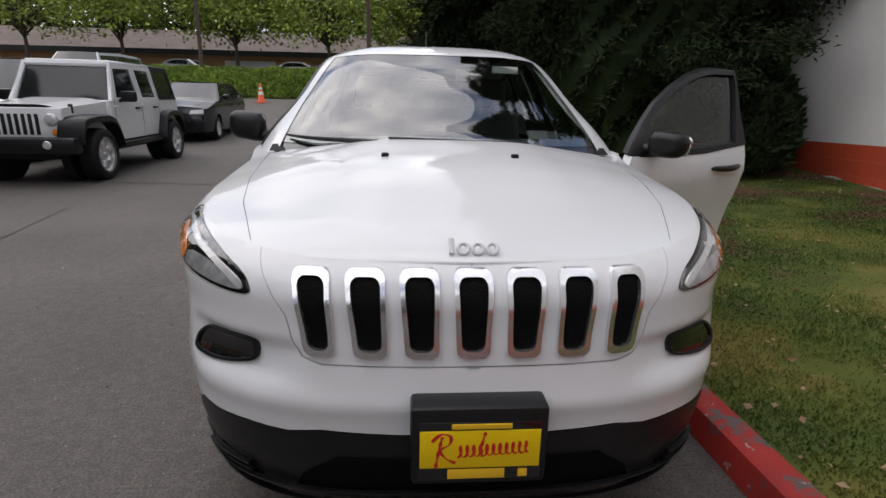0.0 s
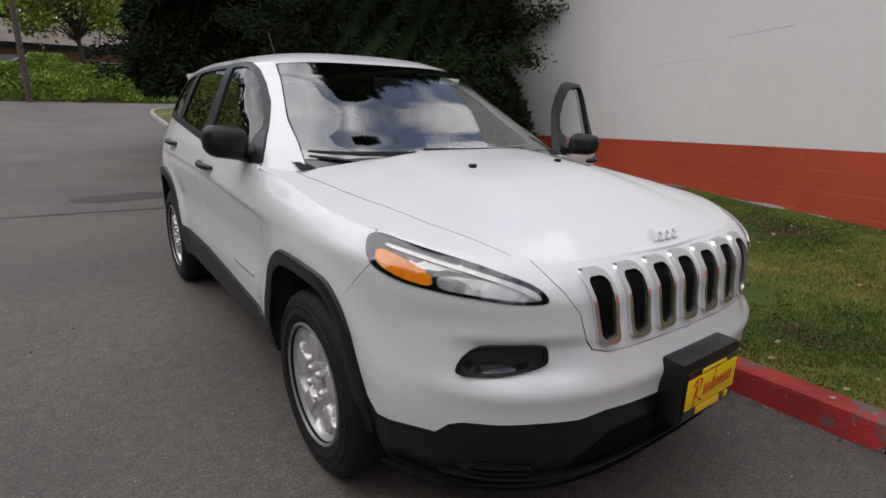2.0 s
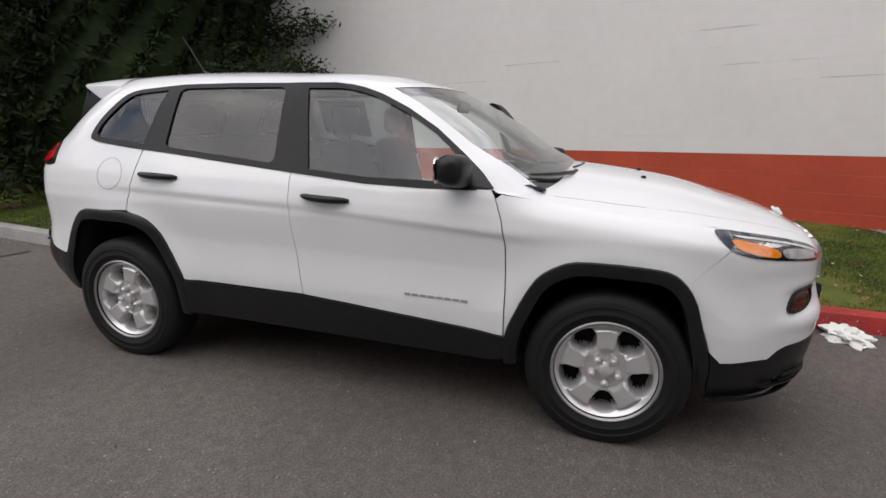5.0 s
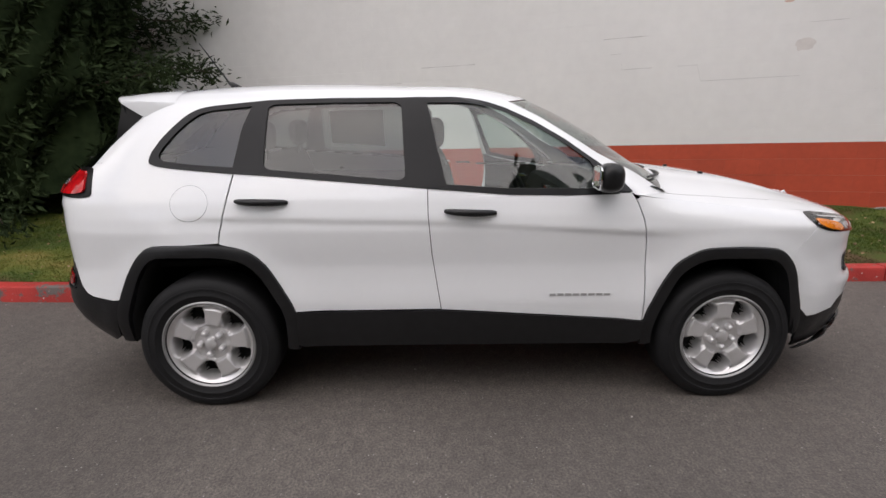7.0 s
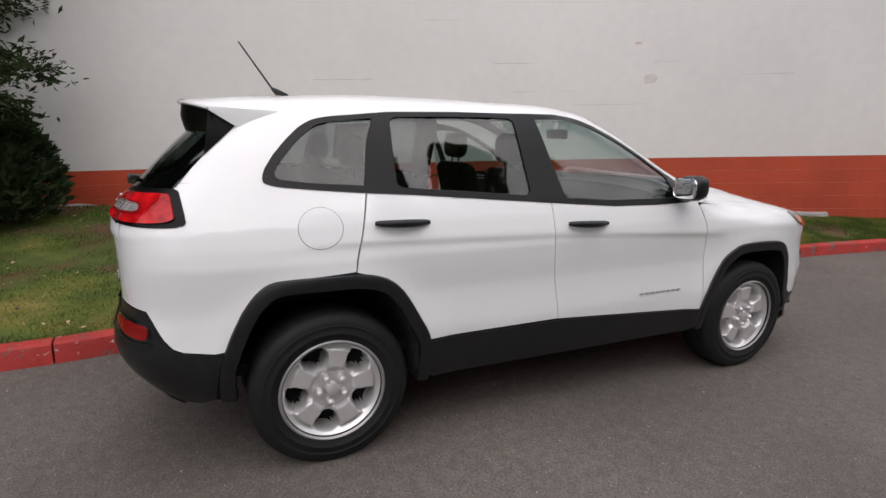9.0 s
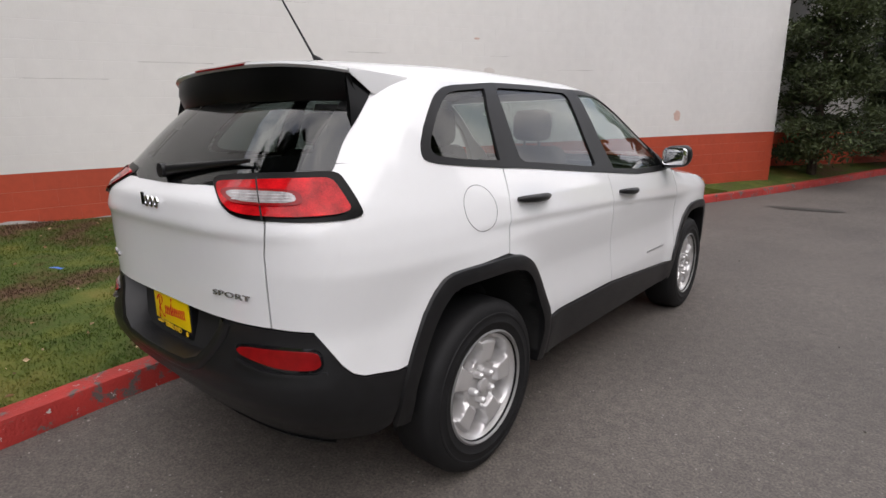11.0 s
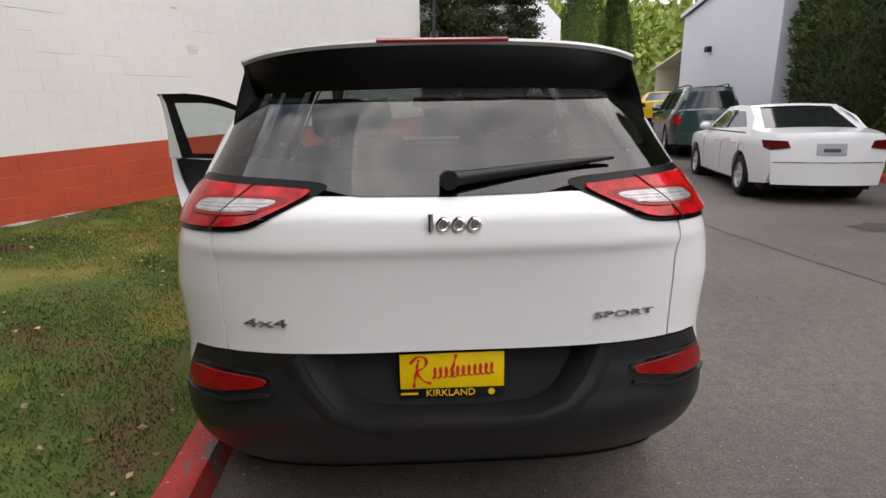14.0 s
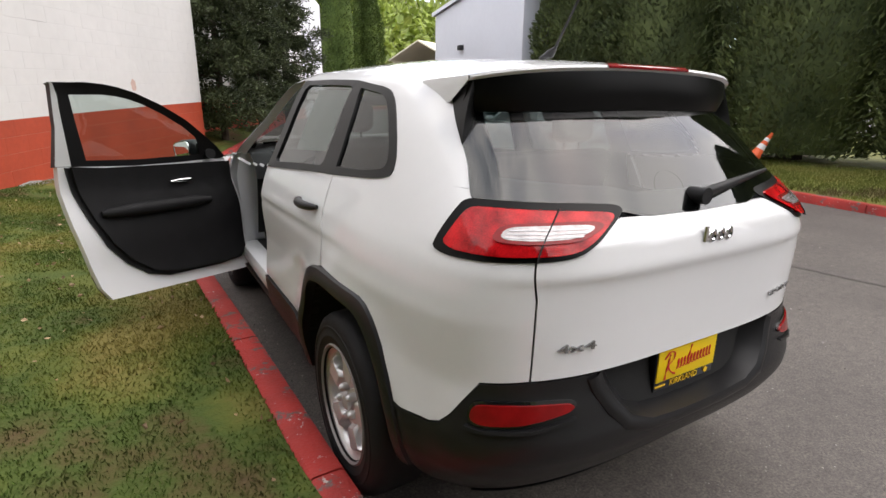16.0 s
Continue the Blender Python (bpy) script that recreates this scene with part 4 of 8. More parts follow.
part("windscreen", glazing(True, lambda z: screen_edge(z) + 0.006, lambda g: 1.135, lambda g: 1.523, -0.004), GLASS_SCREEN, suv).visible_shadow = False
part("screen_seal", glazing(True, lambda z: 0.42, lambda g: 1.085, lambda g: 1.165, -0.012, 30, 3), BLACK_GLOSS, suv)
tail_low = lambda g: lerp(((0.7, 1.246), (0.78, 1.240), (1.18, 1.208), (1.27, 1.190), (1.6, 1.186)), g)
part("tail_window", glazing(False, lambda z: tail_edge(z) - 0.01, tail_low, lambda g: 1.512, 0.003), GLASS_TAIL, suv, "dark tinted tail window").visible_shadow = False
part("tail_frit", glazing(False, lambda z: tail_edge(z) - 0.01, lambda g: tail_low(g) - 0.004, lambda g: tail_low(g) + 0.058, 0.0015, 30, 4), BLACK_GLOSS, suv)


# ---- the crossover's fittings ----
def by_x(x, z, front, upper=False):
    """Distance along the outline at which the skin stands x from the middle."""
    w, f, cf, cr, back, nf, nr = ring(z, upper)
    lo, hi = (cf - math.pi / 2 * ARC_F, cf) if front else (cr, cr + math.pi / 2 * ARC_R)
    for _ in range(26):
        m = (lo + hi) / 2
        far = abs(wrap(m, z, 1, 0, upper).x) > abs(x)
        if front:
            lo, hi = (lo, m) if far else (m, hi)
        else:
            lo, hi = (m, hi) if far else (lo, m)
    return (lo + hi) / 2


def face(front, out=0.0, upper=False, sculpt=True):
    """Chart of the nose or the tail by x and z."""
    def at(x, z):
        s = by_x(x, z, front, upper)
        return wrap(s, z, -1 if x < 0 else 1, out + (dent(s, z) if sculpt else 0), upper)
    return at


def roof_at(x, y):
    lo, hi = 1.2, 1.664
    for _ in range(24):
        m = (lo + hi) / 2
        w, f, cf, cr, back, nf, nr = ring(m, True)
        if y < cf:
            v = (abs(x) / w) ** nf + ((cf - y) / (cf - f)) ** nf if y > f else 2
        elif y > cr:
            v = (abs(x) / w) ** nr + ((y - cr) / (back - cr)) ** nr if y < back else 2
        else:
            v = abs(x) / w
        lo, hi = (m, hi) if v < 1 else (lo, m)
    return lo


def rounded(w0, w1, h, cx, cz, r=0.02, n=4):
    """A rounded outline: half width w0 at the top, w1 at the foot, half height h."""
    out = []
    for sx, sz, a0 in ((1, 1, 0), (-1, 1, 90), (-1, -1, 180), (1, -1, 270)):
        w = w0 if sz > 0 else w1
        for i in range(n + 1):
            a = radians(a0 + 90 * i / n)
            out.append((cx + sx * (w - r) + r * math.cos(a), cz + sz * (h - r) + r * math.sin(a)))
    return out


def flat_part(name, front, outline, mat, parent, out, holes=(), base=0.0, upper=False, label="", step=0.05):
    return part(name, patch(face(front, out, upper), outline, holes, step, step, face(front, base, upper)), mat, parent, label)


# grille: seven bright-framed slots
for i in range(7):
    cx = -0.39 + 0.13 * i
    w = 0.049 if i not in (0, 6) else 0.046
    lean = 0.012 * (i - 3) / 3
    shape = lambda k, h: [(x - lean * (0.83 - z) / 0.1, z) for x, z in rounded(w - k, w - 0.007 - k, h, cx, 0.831, 0.020)]
    slot = flat_part("grille_slot", True, shape(0.012, 0.088), MESH_BLACK, hood, 0.003, step=0.03, label="black mesh in a bright frame")
    flat_part("slot_frame", True, shape(0.0, 0.104), GRILLE_CHROME, slot, 0.015, [shape(0.0125, 0.088)], 0.0, step=0.03)

HEADLAMP = [(-1.722, 0.988), (-1.758, 1.000), (-1.925, 0.978), (-2.068, 0.953), (-2.183, 0.920), (-2.228, 0.897), (-2.250, 0.861), (-2.179, 0.860), (-2.011, 0.878), (-1.87, 0.890), (-1.772, 0.918)]
LAMP_AMBER = [(-1.778, 0.968), (-1.795, 0.930), (-1.87, 0.903), (-1.965, 0.891), (-1.955, 0.925), (-1.87, 0.952)]
LAMP_CLEAR = [(-1.972, 0.925), (-1.975, 0.890), (-2.06, 0.883), (-2.18, 0.870), (-2.228, 0.870), (-2.205, 0.893), (-2.08, 0.921)]
LAMP_BAR = [(-1.80, 0.980), (-1.93, 0.964), (-2.07, 0.939), (-2.17, 0.911), (-2.215, 0.891), (-2.225, 0.872), (-2.205, 0.877), (-2.165, 0.901), (-2.07, 0.930), (-1.93, 0.956), (-1.81, 0.972)]
FOG = [(-2.022, 0.650), (-2.030, 0.690), (-2.058, 0.722), (-2.09, 0.737), (-2.245, 0.742), (-2.256, 0.71), (-2.252, 0.678), (-2.13, 0.652)]
TAIL = [(1.882, 1.100), (1.893, 1.15), (1.915, 1.205), (1.935, 1.243), (2.014, 1.243), (2.20, 1.236), (2.33, 1.229), (2.405, 1.223), (2.435, 1.212), (2.432, 1.198), (2.405, 1.172), (2.375, 1.140), (2.335, 1.114), (2.28, 1.103), (2.10, 1.098)]
TAIL_RED = [(1.918, 1.120), (1.932, 1.17), (1.955, 1.228), (2.015, 1.229), (2.2, 1.222), (2.34, 1.214), (2.398, 1.209), (2.408, 1.198), (2.388, 1.172), (2.360, 1.144), (2.325, 1.124), (2.27, 1.115), (2.1, 1.112)]
TAIL_CLEAR = [(2.100, 1.184), (2.098, 1.157), (2.2, 1.154), (2.30, 1.157), (2.340, 1.172), (2.344, 1.181), (2.31, 1.186), (2.2, 1.187)]
REFLECTOR = [(2.072, 0.690), (2.070, 0.655), (2.10, 0.641), (2.20, 0.644), (2.27, 0.656), (2.335, 0.669), (2.354, 0.682), (2.33, 0.694), (2.2, 0.699), (2.1, 0.698)]


def softened(loop, times=2, cut=0.22):
    """The loop with its corners cut back, so that it turns in short arcs."""
    for _ in range(times):
        out = []
        for (ax, az), (bx, bz) in zip(loop, loop[1:] + loop[:1]):
            out += [(ax + (bx - ax) * cut, az + (bz - az) * cut), (bx + (ax - bx) * cut, bz + (az - bz) * cut)]
        loop = out
    return loop


HEADLAMP, LAMP_AMBER, LAMP_CLEAR, LAMP_BAR, FOG = (softened(p) for p in (HEADLAMP, LAMP_AMBER, LAMP_CLEAR, LAMP_BAR, FOG))
TAIL_RED = [(2.165 + (a - 2.165) * 0.975, 1.170 + (b - 1.170) * 0.945) for a, b in TAIL_RED]
TAIL, TAIL_RED, TAIL_CLEAR, REFLECTOR = (softened(p) for p in (TAIL, TAIL_RED, TAIL_CLEAR, REFLECTOR))



def flush(name, side, outline, mat, parent, out, label="", base=None, step=0.04, holes=()):
    b = out - 0.012 if base is None else base
    return part(name, patch(skin(side, out), outline, holes, step, step, skin(side, b)), mat, parent, label)


for side in (RIGHT, LEFT):
    lamp = flush("headlamp", side, HEADLAMP, BLACK_GLOSS, suv, 0.003, "slim headlamp with amber turn lens")
    flush("turn_lens", side, LAMP_AMBER, AMBER, lamp, 0.007, base=0.003)
    flush("reflector", side, LAMP_CLEAR, LAMP_CHROME, lamp, 0.006, base=0.003)
    flush("light_bar", side, LAMP_BAR, CLEAR_LENS, lamp, 0.0085, base=0.003)
    flush("lamp_cover", side, HEADLAMP, LENS_GLASS, lamp, 0.010).visible_shadow = False
    fog = flush("bumper_insert", side, FOG, BLACK_GLOSS, suv, 0.006, "dark blank lower lamp insert")
    flush("insert_edge", side, FOG, BLACK_TRIM, fog, 0.012, base=0.0, holes=[[(-2.135 + (s + 2.135) * 0.90, 0.695 + (z - 0.695) * 0.84) for s, z in FOG]])
    tail = flush("tail_lamp", side, TAIL, SPOILER_BLACK, suv, 0.005, "red wrap-round tail lamp in black housing")
    flush("red_lens", side, TAIL_RED, RED_LENS, tail, 0.016, base=0.004)
    flush("inner_lens", side, [(2.205 + (a - 2.205) * 1.20, 1.172 + (b - 1.172) * 1.45) for a, b in TAIL_CLEAR], DARK_RED, tail, 0.0172, base=0.012)
    strip = flush("clear_strip", side, TAIL_CLEAR, TAIL_STRIP, tail, 0.0185, base=0.012)
    for k in range(3):
        flush("strip_rib", side, [(2.112, 1.160 + 0.008 * k), (2.318 + 0.006 * k, 1.160 + 0.008 * k), (2.318 + 0.006 * k, 1.1625 + 0.008 * k), (2.112, 1.1625 + 0.008 * k)], LAMP_CHROME, strip, 0.0205, base=0.017)
    flush("lens_joint", side, [(2.2165, 1.104), (2.2165, 1.224), (2.2205, 1.224), (2.2205, 1.104)], WELL_GAP_BLACK, tail, 0.0205, base=0.01)
    flush("reflector_pocket", side, [(2.215 + (a - 2.215) * 1.06, 0.670 + (b - 0.670) * 1.35) for a, b in REFLECTOR], BLACK_GLOSS, suv, 0.008, base=-0.01)
    flush("rear_reflector", side, REFLECTOR, DARK_RED, suv, 0.014, "dark red bumper reflector", base=-0.01)

# lower front apron
APRON = [(-1.775, 0.405), (-1.757, 0.480), (-1.80, 0.441), (-1.976, 0.452), (-2.01, 0.486), (-2.05, 0.503), (-2.228, 0.515), (-2.342, 0.511), (-2.42, 0.524), (-2.60, 0.516), (-2.82, 0.516), (-2.82, 0.215), (-1.95, 0.225), (-1.82, 0.26), (-1.79, 0.32)]
apron = both("front_apron", APRON, BLACK_PLASTIC, suv, 0.001)
for side in (RIGHT, LEFT):
    flush("apron_pocket", side, [(-2.04, 0.365), (-2.06, 0.335), (-2.16, 0.325), (-2.24, 0.345), (-2.22, 0.385), (-2.10, 0.392)], BLACK_GLOSS, apron, 0.008, base=-0.01)
    flush("air_slot", side, [(-2.33, 0.335), (-2.36, 0.385), (-2.45, 0.45), (-2.80, 0.45), (-2.80, 0.345)], MESH_BLACK, apron, 0.006, base=-0.01)
lip = [(-1.80, 0.255), (-1.83, 0.285), (-1.98, 0.272), (-2.82, 0.302), (-2.82, 0.262), (-1.98, 0.235)]
both("apron_lip", lip, BLACK_TRIM, apron, 0.034)
both("apron_ledge", [(-1.99, 0.338), (-2.30, 0.346), (-2.82, 0.352), (-2.82, 0.338), (-2.30, 0.332), (-1.99, 0.326)], BLACK_PLASTIC, apron, 0.024)
for side in (RIGHT, LEFT):
    for z in (0.350, 0.372):
        flush("pocket_slat", side, [(-2.07, z), (-2.215, z + 0.006), (-2.215, z + 0.014), (-2.07, z + 0.008)], BLACK_PLASTIC, apron, 0.018, base=0.0)

# front plate in its bracket
plate_x = 0.012
bm = box((plate_x - 0.168, -2.345, 0.435), (plate_x + 0.168, -2.262, 0.640), 0.012)
bracket = part("plate_bracket", bm, BLACK_PLASTIC, suv)
plate = part("dealer_plate", box((plate_x - 0.150, -2.351, 0.452), (plate_x + 0.150, -2.344, 0.607), 0.002), BLACK_GLOSS, bracket, "yellow dealer plate with red script in black holder")
part("plate_face", box((plate_x - 0.146, -2.354, 0.485), (plate_x + 0.146, -2.350, 0.585), 0.001), YELLOW, plate)
part("plate_foot", box((plate_x - 0.078, -2.354, 0.457), (plate_x + 0.062, -2.350, 0.480), 0.001), GOLD_INK, plate)
part("plate_head", box((plate_x - 0.07, -2.354, 0.590), (plate_x + 0.075, -2.350, 0.603), 0.001), GOLD_INK, plate)
part("plate_tick", box((plate_x + 0.095, -2.354, 0.459), (plate_x + 0.118, -2.350, 0.478), 0.001), GOLD_INK, plate)


def script(parent, y, cx, cz, w, sign):
    """Plain red brush strokes where the dealer's mark stands."""
    bm = bmesh.new()
    at = lambda a, b: (cx + sign * a * w, y, cz + b * w * 0.55 + a * w * 0.06)
    strokes = [[(-0.43, -0.30), (-0.40, 0.05), (-0.37, 0.30)], [(-0.47, 0.22), (-0.38, 0.36), (-0.29, 0.30), (-0.30, 0.14), (-0.39, 0.04), (-0.33, -0.14), (-0.24, -0.24)],
               [(0.045, 0.34), (0.01, 0.05), (0.02, -0.15)]]
    loops = [(-0.22 + 0.0062 * k + 0.022 * math.sin(0.62 * k), -0.02 - 0.12 * math.cos(0.62 * k)) for k in range(112)]
    for line, fat in [(q, 0.0042) for q in strokes] + [(loops, 0.0033)]:
        pts = [tuple(q) for q in curve_through([at(a, b) for a, b in line], 24 if len(line) < 20 else 150)]
        add_tube(bm, pts, [fat * (0.75 + 0.35 * math.sin(0.9 * k)) for k in range(len(pts))], 6)
    bmesh.ops.scale(bm, vec=(1, 0.35, 1), space=Matrix.Translation((0, -y, 0)), verts=bm.verts)
    part("script", bm, RED_INK, parent)


script(plate, -2.355, plate_x, 0.535, 0.25, 1)

# sills and arch flares
SILL = [(-0.90, 0.449), (-0.3, 0.482), (0.15, 0.508), (0.89, 0.508), (0.93, 0.42), (0.92, 0.36), (0.86, 0.335), (0.0, 0.328), (-0.82, 0.322), (-0.89, 0.345), (-0.93, 0.40)]


def inset(line, cy, k):
    """The arch line drawn in towards the hub by k metres."""
    out = []
    for s, z in line:
        d = math.hypot(s - cy, z - 0.35)
        out.append((s + (cy - s) * k / d, z + (0.35 - z) * k / d))
    return out


for side in (RIGHT, LEFT):
    if side == RIGHT:
        flush("sill", side, SILL, BLACK_PLASTIC, suv, 0.012, base=-0.06, step=0.08)
    else:
        flush("sill", side, [(0.155, 0.508), (0.89, 0.508), (0.93, 0.42), (0.92, 0.36), (0.86, 0.335), (0.112, 0.328), (0.118, 0.37)], BLACK_PLASTIC, suv, 0.012, base=-0.06, step=0.08)
        flush("sill_foot", side, [(-0.89, 0.322), (-0.87, 0.345), (0.10, 0.372), (0.108, 0.325), (-0.82, 0.318)], BLACK_PLASTIC, suv, 0.004, base=-0.08, step=0.08)
    for arch, cy in ((ARCH_F, -1.35), (ARCH_R, 1.35)):
        line = [(s, z) for s, z in arch]
        foot = [(line[0][0] + 0.0, 0.32)]
        end = [(line[-1][0], 0.36)]
        full = foot + line + end
        inner = inset(full, cy, 0.062)
        mid = inset(full, cy, 0.03)
        rows = []
        for a, b, c in zip(curve_through([(*p, 0) for p in full], 60), curve_through([(*p, 0) for p in mid], 60), curve_through([(*p, 0) for p in inner], 60)):
            rows.append([skin(side, -0.004)(a.x, a.y), skin(side, 0.012)(a.x + (b.x - a.x) * 0.2, a.y + (b.y - a.y) * 0.2), skin(side, 0.020)(b.x, b.y), skin(side, 0.018)(c.x, c.y), skin(side, -0.05)(c.x, c.y)])
        part("arch_flare", grid(rows), BLACK_PLASTIC, suv)
        # liner
        rows = []
        for p in curve_through([(*p, 0) for p in inner], 40):
            rows.append([Vector((side * x, p.x, p.y)) for x in (0.90, 0.80, 0.62, 0.45)])
        part("arch_liner", grid(rows), WELL_GAP_BLACK, suv)
bm = box((-0.60, -1.95, 0.25), (0.60, 1.72, 0.42), 0.04)
add_box(bm, (-0.80, -0.86, 0.305), (0.84, 0.86, 0.47), 0.03)
for cy in (-1.35, 1.35):
    add_box(bm, (-0.5, cy - 0.45, 0.4), (0.5, cy + 0.45, 0.86))
part("underbody", bm, WELL_GAP_BLACK, suv)

# rear bumper
TRAY = [(0.44, 0.757), (0.425, 0.720), (0.385, 0.660), (0.33, 0.606), (0.25, 0.578), (0.12, 0.569), (0.0, 0.568)]
REAR_BUMPER = [(1.80, 0.495), (1.777, 0.583), (1.81, 0.579), (1.925, 0.590), (1.965, 0.606), (2.0, 0.639), (2.045, 0.705), (2.08, 0.750), (2.216, 0.756)] + [(by_x(x, z, False), z) for x, z in TRAY[:-1]] + [(3.0, 0.568), (3.0, 0.312), (2.20, 0.316), (1.98, 0.330), (1.87, 0.345), (1.815, 0.38)]
rear_bumper = both("rear_bumper", REAR_BUMPER, BLACK_PLASTIC, suv, 0.002, step=0.03)
DEEP = 0.085
rim_line = [(-x, z) for x, z in TRAY] + [(x, z) for x, z in reversed(TRAY[:-1])]
rows = []
for i, (x, z) in enumerate(rim_line):
    (xa, za), (xb, zb) = rim_line[max(i - 1, 0)], rim_line[min(i + 1, len(rim_line) - 1)]
    d = math.hypot(xb - xa, zb - za)
    nx, nz = (zb - za) / d, -(xb - xa) / d
    if nx * x + nz * (z - 0.72) < 0:
        nx, nz = -nx, -nz
    on = lambda k, out: face(False, out)(x + nx * k, min(z + nz * k, 0.755))
    p = face(False, 0.002)(x, z)
    rows.append([on(0.040, -0.004), on(0.034, 0.006), on(0.022, 0.011), on(0.008, 0.012), on(0.000, 0.009), p + Vector((-x * 0.03, 0.004, 0.008)), p + Vector((-x * 0.10, -DEEP * 0.6, 0.012)), Vector((x * 0.84, face(False)(x * 0.84, 0.68).y - DEEP, min(z + 0.014, 0.775)))])
part("plate_recess", grid(rows), BLACK_PLASTIC, rear_bumper)
rows = [[Vector((x * 0.84 * k, face(False)(x * 0.84 * k, 0.68).y - DEEP, min(z + 0.014, 0.775) + (0.79 - min(z + 0.014, 0.775)) * m)) for m in (0, 0.5, 1)] for x, z in rim_line for k in (1.0,)]
part("plate_panel", grid(rows), BLACK_TRIM, rear_bumper)
strip = [(-0.72, 0.312), (-0.68, 0.338), (-0.3, 0.346), (0.3, 0.346), (0.68, 0.338), (0.72, 0.312)]
flat_part("lower_lip", False, strip, BLACK_TRIM, rear_bumper, 0.014, base=-0.02)
for side in (RIGHT, LEFT):
    flush("reflector_shelf", side, [(2.06, 0.634), (2.10, 0.628), (2.25, 0.632), (2.36, 0.652), (2.365, 0.646), (2.25, 0.622), (2.10, 0.618), (2.055, 0.626)], BLACK_PLASTIC, rear_bumper, 0.016, base=-0.004, step=0.02)
    bm = lathe([(0.021, 0.0), (0.025, 0.0), (0.025, 0.14), (0.021, 0.14), (0.021, 0.0)], 20)
    bmesh.ops.rotate(bm, verts=bm.verts, matrix=Matrix.Rotation(radians(90), 3, "Z"))
    bmesh.ops.translate(bm, verts=bm.verts, vec=(side * 0.50, 1.945, 0.335))
    part("exhaust_tip", bm, CHROME, suv)
yb = wrap(by_x(0, 0.68, False), 0.68, 1).y - DEEP + 0.022
plate = part("dealer_plate", box((-0.155, yb - 0.016, 0.604), (0.155, yb + 0.022, 0.748), 0.004), BLACK_GLOSS, suv, "yellow dealer plate with red script in black holder")
part("plate_face", box((-0.151, yb + 0.02, 0.638), (0.151, yb + 0.026, 0.745), 0.001), YELLOW, plate)
script(plate, yb + 0.028, 0.0, 0.692, 0.26, -1)
bm = lettering("KIRKLAND", 0.030, 0.001)
bmesh.ops.rotate(bm, verts=bm.verts, matrix=Matrix.Rotation(math.pi, 3, "Z"))
bmesh.ops.translate(bm, verts=bm.verts, vec=(0.005, yb + 0.0235, 0.621))
part("lettering", bm, GOLD_INK, plate, smooth_it=False)
part("plate_tick", lathe([(0.0, yb + 0.024), (0.010, yb + 0.024), (0.010, yb + 0.02)], 14), GOLD_INK, plate).matrix_basis = Matrix.Translation((-0.115, 0, 0.621)) @ Matrix.Rotation(radians(90), 4, "Z")
part("plate_dash", box((0.10, yb + 0.02, 0.619), (0.15, yb + 0.0245, 0.624)), GOLD_INK, plate)

# badges: the maker's mark as a plain bar and three rings
def mark(parent, place, mat, core):
    for i in range(4):
        x = -0.0615 + 0.041 * i
        bm = bmesh.new()
        if i == 0:
            add_tube(bm, [(x + 0.008, 0, 0.030), (x + 0.008, 0, -0.016)], 0.0085, 8)
        else:
            add_tube(bm, [(x + 0.0145 * math.cos(t), 0, -0.001 + 0.0155 * math.sin(t)) for t in (2 * math.pi * k / 20 for k in range(21))], 0.0062, 8, cap=False)
        o = part("badge", bm, mat, parent)
        o.matrix_basis = place
        if core:
            bm = bmesh.new()
            add_tube(bm, [(x + (0.008 if i == 0 else 0.0), 0.003, -0.001), (x + (0.008 if i == 0 else 0.0), -0.002, -0.001)], 0.011 if i else 0.006, 14)
            part("badge_core", bm, core, o)


mark(tailgate, Matrix.Translation((0.0, wrap(by_x(0.03, 1.118, False), 1.118, 1).y + 0.005, 1.118)) @ Matrix.Rotation(math.pi, 4, "Z"), CHROME, BADGE_GREY)
for text, x, z, size, wide in (("SPORT", -0.495, 0.850, 0.034, 1.85), ("4x4", 0.520, 0.851, 0.048, 1.85)):
    bm = lettering(text, size, 0.003)
    bmesh.ops.scale(bm, vec=(wide, 1, 0.72), verts=bm.verts)
    bmesh.ops.rotate(bm, verts=bm.verts, matrix=Matrix.Rotation(math.pi, 3, "Z"))
    p0, p1 = face(False)(x - 0.06, z), face(False)(x + 0.06, z)
    bmesh.ops.rotate(bm, verts=bm.verts, matrix=Matrix.Rotation(math.atan2(p1.y - p0.y, p1.x - p0.x), 3, "Z"))
    bmesh.ops.translate(bm, verts=bm.verts, vec=face(False, 0.003)(x, z))
    part("lettering", bm, BADGE_GREY, tailgate, smooth_it=False)
mark(hood, Matrix.Translation((0.0, -2.128, 0.972)) @ Matrix.Rotation(radians(-38), 4, "X") @ Matrix.Diagonal((0.92, 1, 0.9, 1)), PAINT_WHITE, None)
for side in (RIGHT,):
    for i in range(8):
        s = -0.405 - i * 0.0405
        flush("name_bar", side, [(s, 0.580), (s - 0.030, 0.580), (s - 0.030, 0.592), (s, 0.592)], NAME_METAL, front_door, 0.004, base=-0.002)

